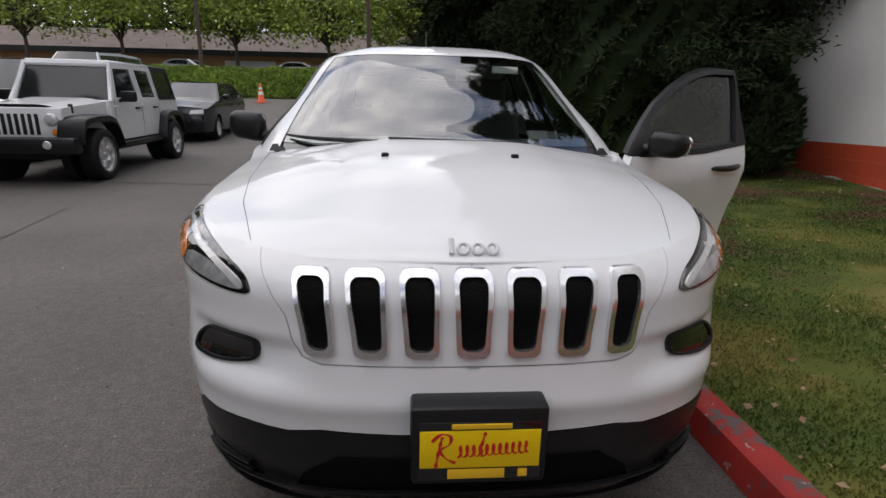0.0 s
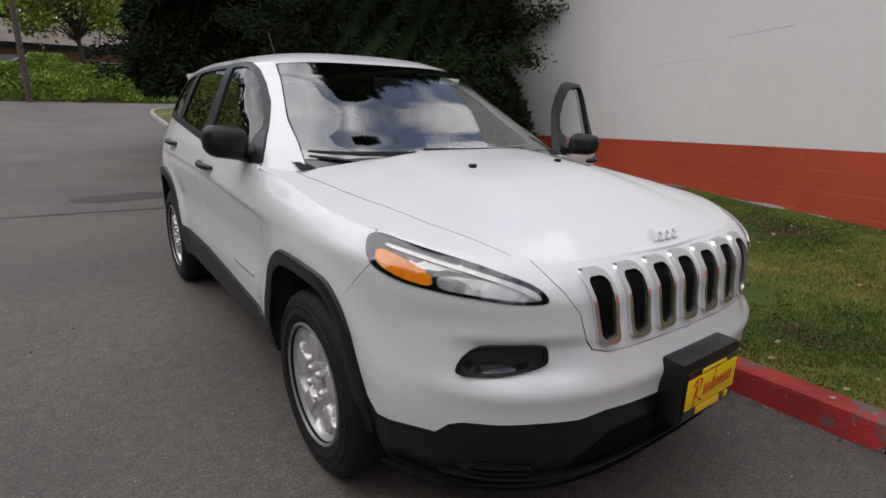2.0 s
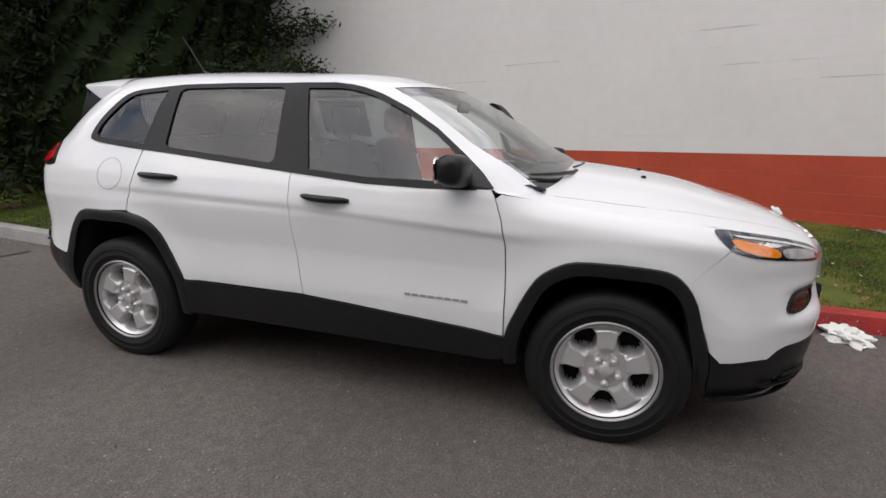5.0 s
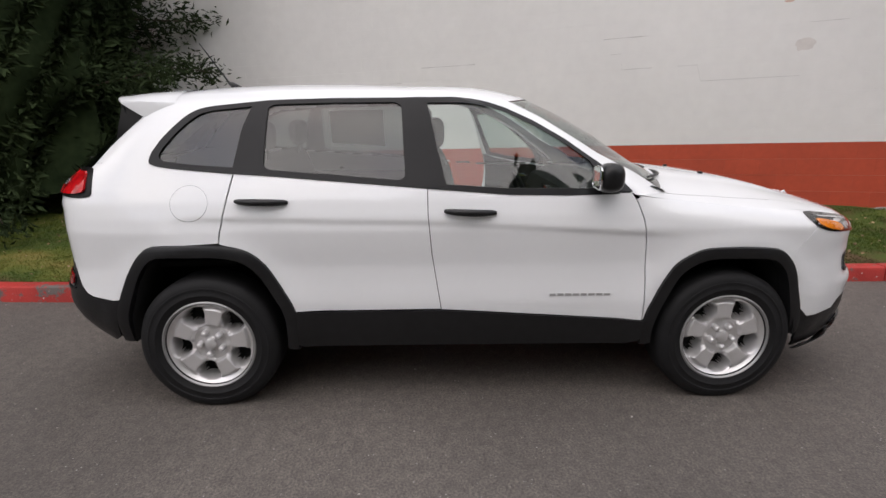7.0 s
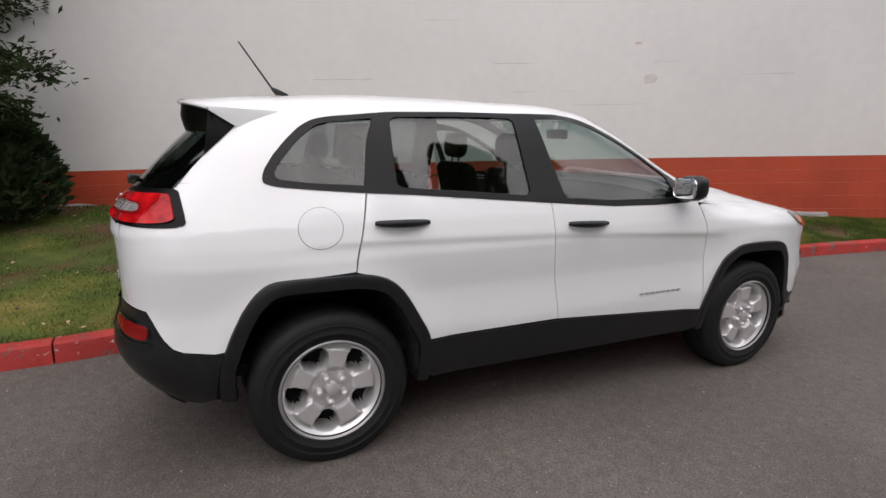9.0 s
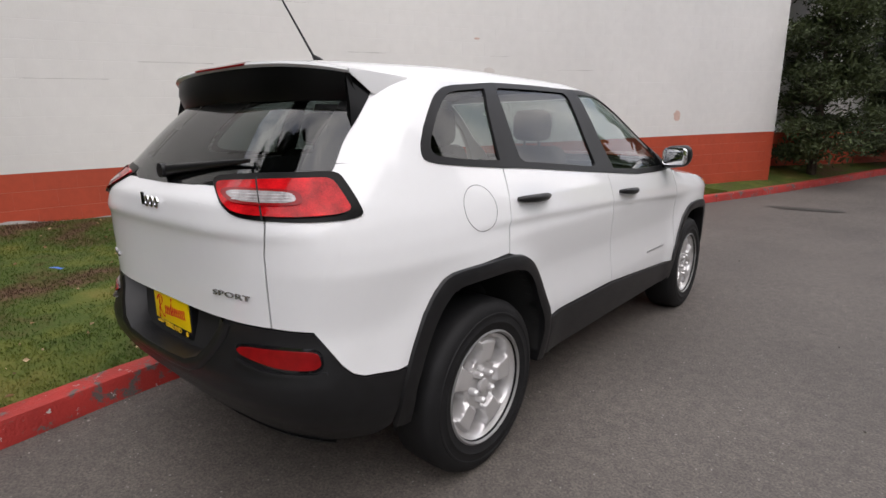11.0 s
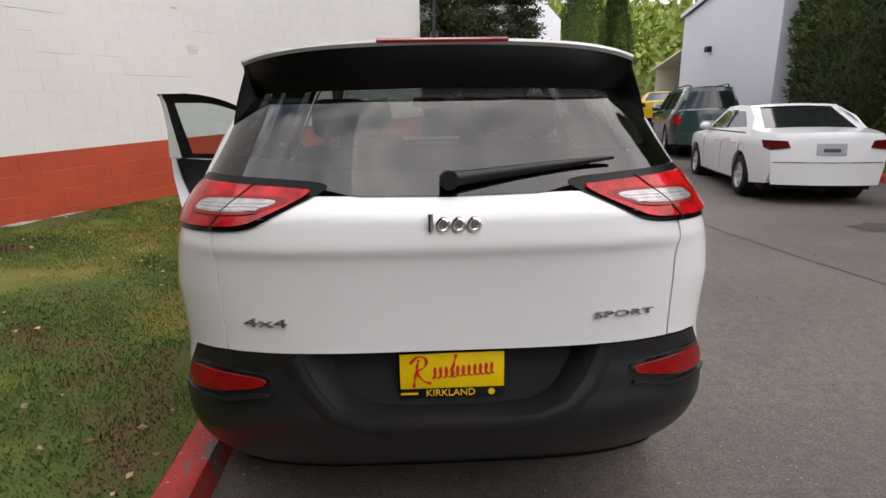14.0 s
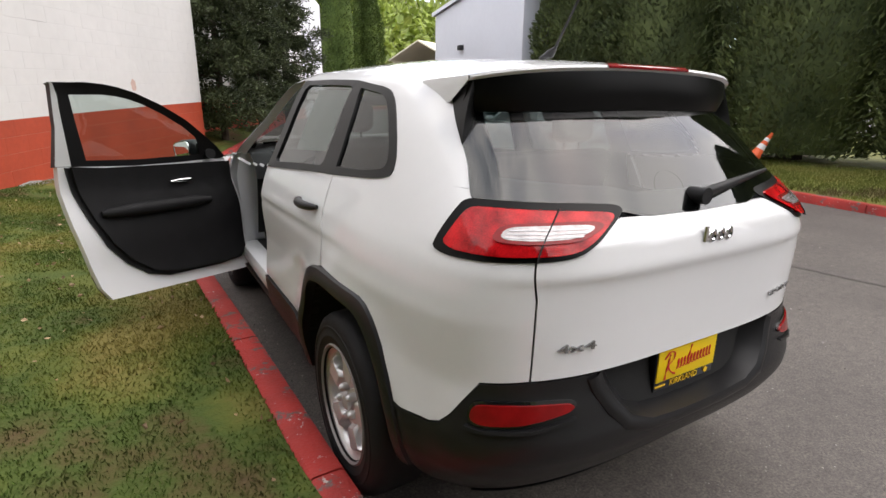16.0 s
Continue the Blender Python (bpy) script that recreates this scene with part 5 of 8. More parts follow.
# door handles, fuel flap
def handle(side, s0, s1, z0, z1, parent):
    a, b = skin(side, 0.006)(s0, z0), skin(side, 0.006)(s1, z1)
    bm = bmesh.new()
    pts, rad = [], []
    for i in range(13):
        f = i / 12
        p = skin(side, 0.008 + 0.030 * math.sin(math.pi * min(max(f * 1.15 - 0.02, 0), 1)) ** 0.6)(s0 + (s1 - s0) * f, z0 + (z1 - z0) * f)
        pts.append(p)
        rad.append(0.009 + 0.009 * math.sin(math.pi * f) ** 0.5)
    add_tube(bm, pts, rad, 10)
    h = part("door_handle", bm, BLACK_PLASTIC, parent)
    cup = [(s0 + (s1 - s0) * (0.5 + 0.42 * math.cos(t)), (z0 + z1) / 2 + 0.004 + 0.030 * math.sin(t)) for t in (2 * math.pi * k / 18 for k in range(18))]
    part("handle_cup", patch(skin(side, 0.0015), cup, (), 0.04, 0.04), PAINT_WHITE, h)
    return h


handle(RIGHT, 0.133, -0.121, 1.024, 1.014, front_door)
for o in list(suv.children):
    if o.name.startswith("rear_door") and "window" not in o.name:
        sd = RIGHT if o.data.vertices[0].co.x < 0 else LEFT
        handle(sd, 1.147, 0.895, 1.080, 1.070, o)
ring_pts = lambda r: [(1.378 + r * math.cos(t), 1.073 + r * 0.92 * math.sin(t)) for t in (2 * math.pi * k / 40 for k in range(40))]
flush("fuel_flap_gap", RIGHT, ring_pts(0.0935), BADGE_GREY, suv, 0.0012, base=-0.004, holes=[ring_pts(0.0915)])

# roof spoiler with its stop lamp
SPAN = 0.625
rows, low = [], []
for i in range(49):
    x = -SPAN + 2 * SPAN * i / 48
    f = abs(x) / SPAN
    y0 = 1.50
    tip = Vector((x, 1.905 - 0.13 * f ** 4, 1.612 - 0.026 * f ** 2 - 0.016 * f ** 6))
    row = []
    for j in range(7):
        t = j / 6
        y = y0 + (tip.y - y0) * t
        zr = roof_at(x, y0) + 0.004
        bend = t if zr < tip.z else 0.25 * t + 0.75 * t * t
        row.append(Vector((x, y, zr + (tip.z - zr) * bend)))
    row += [tip + Vector((0, 0.004, -0.008)), tip + Vector((0, -0.01, -0.018))]
    rows.append(row)
    foot = face(False, 0.006, True, False)(x, 1.475 - 0.01 * f)
    under = tip + Vector((0, -0.009, -0.017))
    low.append([under, under + (foot - under) * 0.35 + Vector((0, 0.012, -0.012)), under + (foot - under) * 0.7 + Vector((0, 0.006, -0.010)), foot])
spoiler = part("roof_spoiler", grid(rows), PAINT_WHITE, suv)
part("spoiler_underside", grid(low), SPOILER_BLACK, spoiler)
rows = []
for i in range(17):
    x = -0.195 + 0.39 * i / 16
    tipy = 1.905 - 0.13 * (abs(x) / SPAN) ** 4
    rows.append([Vector((x, tipy - 0.030, 1.617)), Vector((x, tipy - 0.010, 1.615)), Vector((x, tipy + 0.007, 1.607)), Vector((x, tipy + 0.006, 1.600))])
part("stop_lamp", grid(rows), DARK_RED, spoiler, "red strip stop lamp")


def tail_edge_s(z):
    w, f_, cf, cr, back, nf, nr = ring(z, True)
    return cr + tail_edge(z) * ARC_R


for side in (RIGHT, LEFT):
    zs = [1.25 + 0.262 * k / 8 for k in range(9)]
    edge = [(tail_edge_s(z) - 0.008, z) for z in zs] + [(tail_edge_s(z) + 0.080, z) for z in reversed(zs)]
    part("side_frit", patch(skin(side, 0.0008, True, False), edge, (), 0.03, 0.03, skin(side, -0.01, True, False)), BLACK_GLOSS, suv)
    # white cheek that closes the spoiler's end against the body
    sx = side * SPAN
    end = Vector((sx, 1.775, 1.570))
    cheek = []
    for k in range(9):
        y = 1.50 + 0.275 * k / 8
        zr = roof_at(SPAN, 1.50) + 0.004
        z_top = zr + (end.z - zr) * k / 8
        z_low = roof_at(SPAN, y) - 0.012 if y < 1.66 else 1.482 + (end.z - 0.014 - 1.482) * (y - 1.66) / 0.115
        cheek.append([Vector((sx, y, z_top)), Vector((sx + side * 0.004, y, z_top * 0.6 + z_low * 0.4)), Vector((sx + side * 0.003, y, z_low))])
    part("spoiler_cheek", grid(cheek), PAINT_WHITE, spoiler)
    # black fin that fills the corner between spoiler and pillar
    on_edge = skin(side, 0.005, True, False)
    root = [on_edge(tail_edge_s(z) - 0.010, z) for z in [1.375 + 0.135 * k / 8 for k in range(9)]]
    tip_in = end + Vector((-side * 0.012, 0.002, -0.014))
    fin = []
    for k in range(9):
        o = root[0] + (tip_in - root[0]) * k / 8
        fin.append([root[k], root[k] * 0.5 + o * 0.5, o, o + Vector((-side * 0.016, -0.004, 0.0)), root[k] * 0.5 + o * 0.5 + Vector((-side * 0.05, 0.0, 0.0))])
    part("spoiler_fin", grid(fin), SPOILER_BLACK, spoiler)

# antenna
bm = bmesh.new()
add_tube(bm, [(0.01, 1.36, 1.656), (0.01, 1.42, 1.672), (0.01, 1.445, 1.690)], [0.006, 0.018, 0.008], 10)
add_tube(bm, [(0.01, 1.44, 1.685), (0.01, 1.60, 1.92)], [0.0055, 0.0035], 8)
part("antenna", bm, BLACK_PLASTIC, suv)

# tail wiper, screen wipers, washer jets
bm = bmesh.new()
g0, g1 = face(False, 0.035, True)(0.0, 1.226), face(False, 0.035, True)(-0.47, 1.272)
add_tube(bm, [g0 + (g1 - g0) * t for t in (0, 0.06, 0.3, 0.7, 1.0)], [0.024, 0.020, 0.017, 0.012, 0.006], 10)
add_tube(bm, [face(False, -0.01, True)(0.0, 1.224), face(False, 0.06, True)(0.0, 1.226)], 0.026, 14)
part("tail_wiper", bm, BLACK_PLASTIC, suv)


def on_screen(x, z, out):
    s = by_x(x, z, True, True)
    return wrap(s, z, -1 if x < 0 else 1, out, True)


for pivot, tip in (((-0.30, 1.140), (-0.70, 1.166)), ((0.36, 1.140), (-0.24, 1.158))):
    bm = bmesh.new()
    pts = [on_screen(pivot[0] + (tip[0] - pivot[0]) * t, pivot[1] + (tip[1] - pivot[1]) * t, 0.018 + 0.012 * math.sin(math.pi * t)) for t in [k / 10 for k in range(11)]]
    add_tube(bm, pts, [0.013, 0.013, 0.012, 0.011, 0.010, 0.010, 0.009, 0.008, 0.008, 0.007, 0.005], 8)
    add_tube(bm, [on_screen(pivot[0], 1.12, -0.02), on_screen(pivot[0], 1.145, 0.03)], 0.018, 12)
    part("wiper", bm, BLACK_PLASTIC, suv)
for x in (-0.245, 0.245):
    bm = box((x - 0.014, -1.452, 1.112), (x + 0.014, -1.428, 1.131), 0.005)
    part("washer_jet", bm, BLACK_PLASTIC, hood)
rows = []
for i in range(31):
    x = -0.62 + 1.24 * i / 30
    f = (abs(x) / 0.8) ** 2.4
    rows.append([Vector((x, -1.10 + 0.16 * f, 1.150 - 0.055 * f)), Vector((x, -1.00 + 0.2 * f, 1.135 - 0.04 * f)), Vector((x, -0.85 + 0.2 * f, 1.13 - 0.03 * f))])
part("cowl", grid(rows), BLACK_PLASTIC, suv)


# mirrors
SHIFT_M = lambda side: Vector((side * -0.055, 0.095, 0.018))


def mirror(side, parent):
    bm = bmesh.new()
    add_box(bm, (0.935, -0.825, 1.105), (1.115, -0.705, 1.235), 0.05, 4)
    for v in bm.verts:
        f = (v.co.x - 0.935) / 0.20
        v.co.z += 0.012 * f - (0.02 * (1 - f) if v.co.z < 1.17 else 0)
        v.co.y += 0.03 * f
        v.co.x *= side
    bmesh.ops.translate(bm, verts=bm.verts, vec=SHIFT_M(side))
    shell = part("door_mirror", bm, BLACK_PLASTIC, parent)
    bm = bmesh.new()
    add_tube(bm, [(side * 0.85, -0.775, 1.120), (side * 0.92, -0.775, 1.120), (side * 1.0, -0.765, 1.125)], [0.038, 0.03, 0.028], 12)
    bmesh.ops.translate(bm, verts=bm.verts, vec=SHIFT_M(side))
    part("mirror_arm", bm, BLACK_PLASTIC, shell)
    bm = box((0.948, -0.705, 1.118), (1.104, -0.667, 1.228), 0.03, 3)
    for v in bm.verts:
        v.co.y += 0.03 * (v.co.x - 0.935) / 0.18 - 0.010
    for v in bm.verts:
        v.co.x *= side
    bmesh.ops.scale(bm, vec=(1, 0.3, 1), space=Matrix.Translation((0, 0.69, 0)), verts=bm.verts)
    bmesh.ops.translate(bm, verts=bm.verts, vec=SHIFT_M(side))
    part("mirror_glass", bm, MIRROR, shell)
    return shell


mirror(RIGHT, front_door)
sail = [(-0.83, 1.108), (-0.775, 1.18), (-0.71, 1.245), (-0.64, 1.215), (-0.645, 1.128)]
panel("mirror_sail", RIGHT, sail, BLACK_PLASTIC, front_door, 0.009, upper=True, sculpt=False)


# wheels
def wheel_meshes():
    R, rim = 0.362, 0.232
    prof = [(rim - 0.012, -0.10), (rim + 0.01, -0.112), (0.268, -0.1175), (0.270, -0.1195), (0.275, -0.1195), (0.277, -0.1180), (0.300, -0.118), (0.302, -0.1200), (0.309, -0.1195), (0.311, -0.1165), (0.325, -0.114), (0.350, -0.098), (0.360, -0.075), (R, -0.03), (R, 0.03), (0.360, 0.075), (0.350, 0.098), (0.325, 0.114), (0.311, 0.1165), (0.309, 0.1195), (0.302, 0.1200), (0.300, 0.118), (0.277, 0.1180), (0.275, 0.1195), (0.270, 0.1195), (0.268, 0.1175), (rim + 0.01, 0.112), (rim - 0.012, 0.10)]
    tyre = lathe(prof, 64)
    barrel = lathe([(0.225, -0.1), (0.212, -0.04), (0.212, 0.06), (0.236, 0.100), (0.239, 0.112), (0.232, 0.116), (0.224, 0.108)], 64)
    disc = bmesh.new()
    nr, na = 40, 200
    rows = []
    for i in range(nr + 1):
        r = 0.012 + (0.226 - 0.012) * i / nr
        row = []
        for j in range(na):
            a = 2 * math.pi * j / na
            u = ((a / (2 * math.pi / 5)) % 1.0 - 0.5) * 2 * math.pi / 5
            tx, ty = r * math.cos(u) - 0.158, r * math.sin(u)
            hole = (tx / 0.046) ** 2 + (ty / (0.054 + 0.32 * min(max(tx, -0.04), 0.04))) ** 2
            deep = 1 / (1 + math.exp(min((hole - 1.0) * 14, 60)))
            v_ = (a / (2 * math.pi / 5)) % 1.0
            off = min(v_, 1 - v_) * 2 * math.pi / 5 * r
            soft = lambda q: 1 / (1 + math.exp(max(min(-q / 0.0024, 40), -40)))
            pad = soft(0.046 + 0.28 * (r - 0.14) - off) * soft(r - 0.098) * soft(0.194 - r)
            crown = 0.072 + 0.022 * pad - 0.006 * soft(0.084 - r) * soft(r - 0.03) + 0.010 * math.exp(-(r / 0.034) ** 2) + 0.026 * max((r - 0.192) / 0.034, 0) ** 1.3
            ridge = -0.004 * math.exp(-((r - 0.092) / 0.005) ** 2)
            row.append((crown + ridge - 0.10 * deep, r * math.cos(a), r * math.sin(a), deep))
        rows.append(row)
    vs = [[disc.verts.new(p[:3]) for p in row] for row in rows]
    for i in range(nr):
        for j in range(na):
            k = (j + 1) % na
            f = disc.faces.new((vs[i][j], vs[i][k], vs[i + 1][k], vs[i + 1][j]))
            f.material_index = 1 if min(rows[i][j][3], rows[i + 1][k][3], rows[i][k][3], rows[i + 1][j][3]) > 0.40 else 0
    disc.faces.new(vs[0])
    cap = lathe([(0.0, 0.100), (0.020, 0.100), (0.030, 0.094), (0.032, 0.080)], 28)
    nuts = []
    for i in range(5):
        a = 2 * math.pi * (i + 0.5) / 5
        n = lathe([(0.0, 0.108), (0.008, 0.107), (0.0145, 0.100), (0.0165, 0.090), (0.0165, 0.060)], 12)
        bmesh.ops.translate(n, verts=n.verts, vec=(0, 0.060 * math.cos(a), 0.060 * math.sin(a)))
        nuts.append(n)
    return finish(tyre, "tyre", RUBBER), finish(barrel, "rim_barrel", RIM_LIP), finish(disc, "wheel_disc", [SILVER, WELL_GAP_BLACK]), finish(cap, "hub_cap", SILVER), [finish(n, "wheel_nut", SILVER) for n in nuts]


TYRE, BARREL, DISC, CAP, NUTS = wheel_meshes()
for side in (RIGHT, LEFT):
    for cy, spin in ((-1.35, 20 if side < 0 else 0), (1.35, 8)):
        w = new("wheel", TYRE)
        w.parent = suv
        w.matrix_basis = Matrix.Translation((side * 0.795, cy, 0.352)) @ Matrix.Rotation(0 if side > 0 else math.pi, 4, "Z") @ Matrix.Rotation(radians(spin), 4, "X")
        tagged(w, label="black tyre on a five-spoke silver steel wheel")
        for nm, me in (("rim", BARREL), ("wheel_disc", DISC), ("hub_cap", CAP)):
            o = new(nm, me)
            o.parent = w
        for me in NUTS:
            o = new("wheel_nut", me)
            o.parent = w


# the open driver's door
hinge = Vector((0.88, -0.875, 0))
swing = Matrix.Translation(hinge + Vector((0.01, 0.01, -0.028))) @ Matrix.Rotation(radians(-62.5), 4, "Z") @ Matrix.Translation((0, 0, 1.0)) @ Matrix.Rotation(radians(9), 4, "Y") @ Matrix.Translation((0, 0, -1.0)) @ Matrix.Translation(-hinge)
DOOR_LOW = [(0.135, 0.44), (0.10, 0.378), (-0.86, 0.338), (-0.90, 0.40)]
DOOR_L = [p for p in DOOR_F[:-1]] + DOOR_LOW
door = part("driver_door", patch(skin(LEFT), DOOR_L, (), 0.045, 0.045, skin(LEFT, -0.05)), PAINT_WHITE, suv, "white front door standing wide open, black inner trim")
door.matrix_basis = swing
part("door_cladding", patch(skin(LEFT, 0.012), [(-0.893, 0.450), (-0.3, 0.483), (0.149, 0.511)] + DOOR_LOW, (), 0.06, 0.06, skin(LEFT, -0.004)), BLACK_PLASTIC, door)
part("inner_sheet", patch(skin(LEFT, -0.05), DOOR_L, (), 0.06, 0.06), PAINT_WHITE, door)
card = [(-0.835, 0.47), (-0.845, 0.80), (-0.82, 1.078), (-0.4, 1.09), (0.0, 1.105), (0.16, 1.125), (0.135, 0.98), (0.09, 0.82), (0.03, 0.68), (-0.06, 0.555), (-0.16, 0.475), (-0.28, 0.44), (-0.6, 0.425), (-0.78, 0.435)]
part("door_card", patch(skin(LEFT, -0.088), card, (), 0.05, 0.05, skin(LEFT, -0.045)), CABIN, door, "black moulded inner door trim")
seal = [(s - 0.014 if s < -0.3 else s + 0.024, z - (0.018 if z < 0.7 else 0.0)) for s, z in card]
part("door_seal", patch(skin(LEFT, -0.062), seal, (), 0.06, 0.06, skin(LEFT, -0.045)), BLACK_PLASTIC, door)
bm = bmesh.new()
add_tube(bm, [skin(LEFT, -0.105)(s, 0.845 + 0.02 * (s + 0.4)) for s in (-0.62, -0.5, -0.3, -0.1, 0.02, 0.06)], [0.018, 0.035, 0.040, 0.038, 0.03, 0.015], 12)
part("armrest", bm, CABIN, door)
bm = bmesh.new()
add_tube(bm, [skin(LEFT, -0.098)(s, 0.985) for s in (-0.52, -0.48, -0.43, -0.38)], [0.010, 0.017, 0.014, 0.007], 10)
part("inner_handle", bm, CHROME, door)
front_frame = [(0.225, 1.135), (0.215, 1.35), (0.235, 1.567), (-0.02, 1.563), (-0.13, 1.551), (-0.21, 1.534), (-0.31, 1.504), (-0.45, 1.44), (-0.59, 1.355), (-0.71, 1.250), (-0.79, 1.17), (-0.835, 1.112), (-0.80, 1.100), (-0.468, 1.094), (-0.185, 1.098)]
part("door_window_frame", patch(skin(LEFT, 0.004, True, False), front_frame, (PANE_F,), 0.06, 0.06, skin(LEFT, -0.045, True, False)), BLACK_TRIM, door)
part("frame_edge", patch(skin(LEFT, -0.046, True, False), [(0.224, 1.135), (0.218, 1.35), (0.236, 1.565), (0.216, 1.5655), (0.182, 1.35), (0.146, 1.131)], (), 0.06, 0.06), PAINT_WHITE, door)
part("frame_lining", patch(skin(LEFT, -0.047, True, False), front_frame[3:] + [(0.144, 1.131), (0.180, 1.35), (0.214, 1.566)], ([(-0.22 + (a + 0.22) * 0.885 - 0.012, 1.32 + (b - 1.32) * 0.90 - 0.008) for a, b in PANE_F],), 0.06, 0.06), CABIN, door)
part("door_pane", patch(skin(LEFT, -0.016, True, False), PANE_F, (), 0.08, 0.08), GLASS_CLEAR, door).visible_shadow = False
panel("mirror_sail", LEFT, sail, BLACK_PLASTIC, door, 0.009, upper=True, sculpt=False)
mirror(LEFT, door)
handle(LEFT, 0.133, -0.121, 1.024, 1.014, door)
# door aperture: sill step, pillars
bm = box((0.74, -0.86, 0.36), (0.885, 0.18, 0.47), 0.03)
part("door_step", bm, PAINT_WHITE, suv)
for s, zs, nm, mt in ((-0.90, (0.45, 1.1), "front_pillar", PAINT_WHITE), (0.20, (0.45, 1.13), "centre_pillar", PAINT_WHITE)):
    rows = [[wrap(s + d, zs[0] + (zs[1] - zs[0]) * i / 8, LEFT, o) for d, o in ((-0.03, -0.02), (0.0, -0.045), (0.05, -0.06), (0.05, -0.2))] for i in range(9)]
    part(nm, grid(rows), mt, suv)
rows = [[wrap(0.24 + d, 1.12 + 0.45 * i / 6, LEFT, o, True) for d, o in ((-0.06, -0.02), (0.0, -0.02), (0.06, -0.03))] for i in range(7)]
part("centre_pillar_upper", grid(rows), BLACK_TRIM, suv)
rows = []
for s, z in [(p.x, p.y) for p in curve_through([(a, b, 0) for a, b in front_frame[2:12]], 40)]:
    rows.append([wrap(s, z, LEFT, -0.002, True), wrap(s, z, LEFT, -0.035, True), wrap(s - 0.01, z - 0.02, LEFT, -0.07, True)])
part("aperture_rim", grid(rows), PAINT_WHITE, suv)

# black lining along the belt of the closed doors
rows = []
for k in range(41):
    q = -0.80 + 1.95 * k / 40
    belt = lerp(((-0.80, 1.104), (-0.468, 1.098), (-0.185, 1.102), (0.215, 1.132), (0.849, 1.184), (1.162, 1.208)), q)
    rows.append([wrap(q, belt - 0.16, RIGHT, -0.050), wrap(q, belt - 0.02, RIGHT, -0.034), wrap(q, belt + 0.014, RIGHT, -0.016, True)])
part("belt_lining", grid(rows), CABIN, suv)

# ---- cabin ----
part("cabin_floor", box((-0.78, -1.0, 0.42), (0.78, 1.9, 0.47)), CABIN, suv)
rows = [[Vector((x, y, z)) for y, z in ((-1.02, 1.10), (-0.95, 1.125), (-0.75, 1.10), (-0.62, 1.04), (-0.58, 0.95), (-0.62, 0.80), (-0.70, 0.55))] for x in [-0.78 + 1.56 * i / 24 for i in range(25)]]
part("dashboard", grid(rows), CABIN, suv)
part("centre_screen", box((-0.13, -0.60, 0.87), (0.13, -0.565, 1.03), 0.012), BLACK_GLOSS, suv)
part("centre_console", box((-0.11, -0.62, 0.45), (0.11, 0.25, 0.68), 0.04), CABIN, suv)
bm = bmesh.new()
add_tube(bm, [(0.37 + 0.185 * math.cos(t), 0.185 * 0.35 * math.sin(t) - 0.47, 0.93 + 0.185 * 0.93 * math.sin(t)) for t in (2 * math.pi * k / 32 for k in range(33))], 0.016, 10, cap=False)
add_tube(bm, [(0.19, -0.475, 0.93), (0.37, -0.49, 0.92), (0.55, -0.475, 0.93)], [0.014, 0.05, 0.014], 10)
add_tube(bm, [(0.37, -0.48, 0.92), (0.37, -0.66, 0.86)], 0.03, 10)
part("steering_wheel", bm, CABIN, suv)
bm = box((-0.115, -0.44, 1.40), (0.115, -0.41, 1.465), 0.018)
part("inner_mirror", bm, BLACK_PLASTIC, suv)


def seat(x, y, w, rake=0.2, heads=(0.0,)):
    bm = bmesh.new()
    add_box(bm, (x - w / 2, y - 0.48, 0.56), (x + w / 2, y + 0.04, 0.74), 0.06, 3)
    s = part("seat", bm, SEAT, suv)
    bm = bmesh.new()
    add_box(bm, (x - w / 2 + 0.01, y - 0.06, 0.70), (x + w / 2 - 0.01, y + 0.09, 1.26), 0.06, 3)
    for v in bm.verts:
        v.co.y += (v.co.z - 0.7) * rake * 1.3
        v.co.x = x + (v.co.x - x) * (1 - 0.22 * max((v.co.z - 0.95) / 0.4, 0) * (1 if w < 0.7 else 0.2))
    part("seat_back", bm, SEAT, s)
    for h in heads:
        bm = bmesh.new()
        add_box(bm, (x + h - 0.125, y + 0.10, 1.285), (x + h + 0.125, y + 0.20, 1.455), 0.05, 3)
        add_tube(bm, [(x + h - 0.05, y + 0.15, 1.22), (x + h - 0.05, y + 0.15, 1.32)], 0.007, 6)
        add_tube(bm, [(x + h + 0.05, y + 0.15, 1.22), (x + h + 0.05, y + 0.15, 1.32)], 0.007, 6)
        part("head_restraint", bm, SEAT, s)


seat(-0.37, 0.02, 0.52)
seat(0.37, 0.02, 0.52)
seat(0.0, 0.98, 1.30, 0.28, (-0.42, 0.42))
part("load_floor", box((-0.70, 1.25, 0.70), (0.70, 2.12, 0.74), 0.01), CABIN, suv)
part("window_sheet", patch(skin(LEFT, -0.012, True, False), [(0.96, 1.27), (0.55, 1.245), (0.55, 1.52), (0.955, 1.515)], (), 0.08, 0.08), SHEET, suv, "pale printed sheet inside the rear door window")
part("headlining", grid([[Vector((x, y, roof_at(x, y) - 0.03)) for x in [-0.5 + i * 0.1 for i in range(11)]] for y in [-0.15 + j * 0.15 for j in range(12)]]), SEAT, suv)
part("inspection_sticker", box((0.30, -0.47, 1.44), (0.44, -0.465, 1.475)), PAPER, suv).matrix_basis = Matrix.Translation((0.0, 0.0, 0.0))


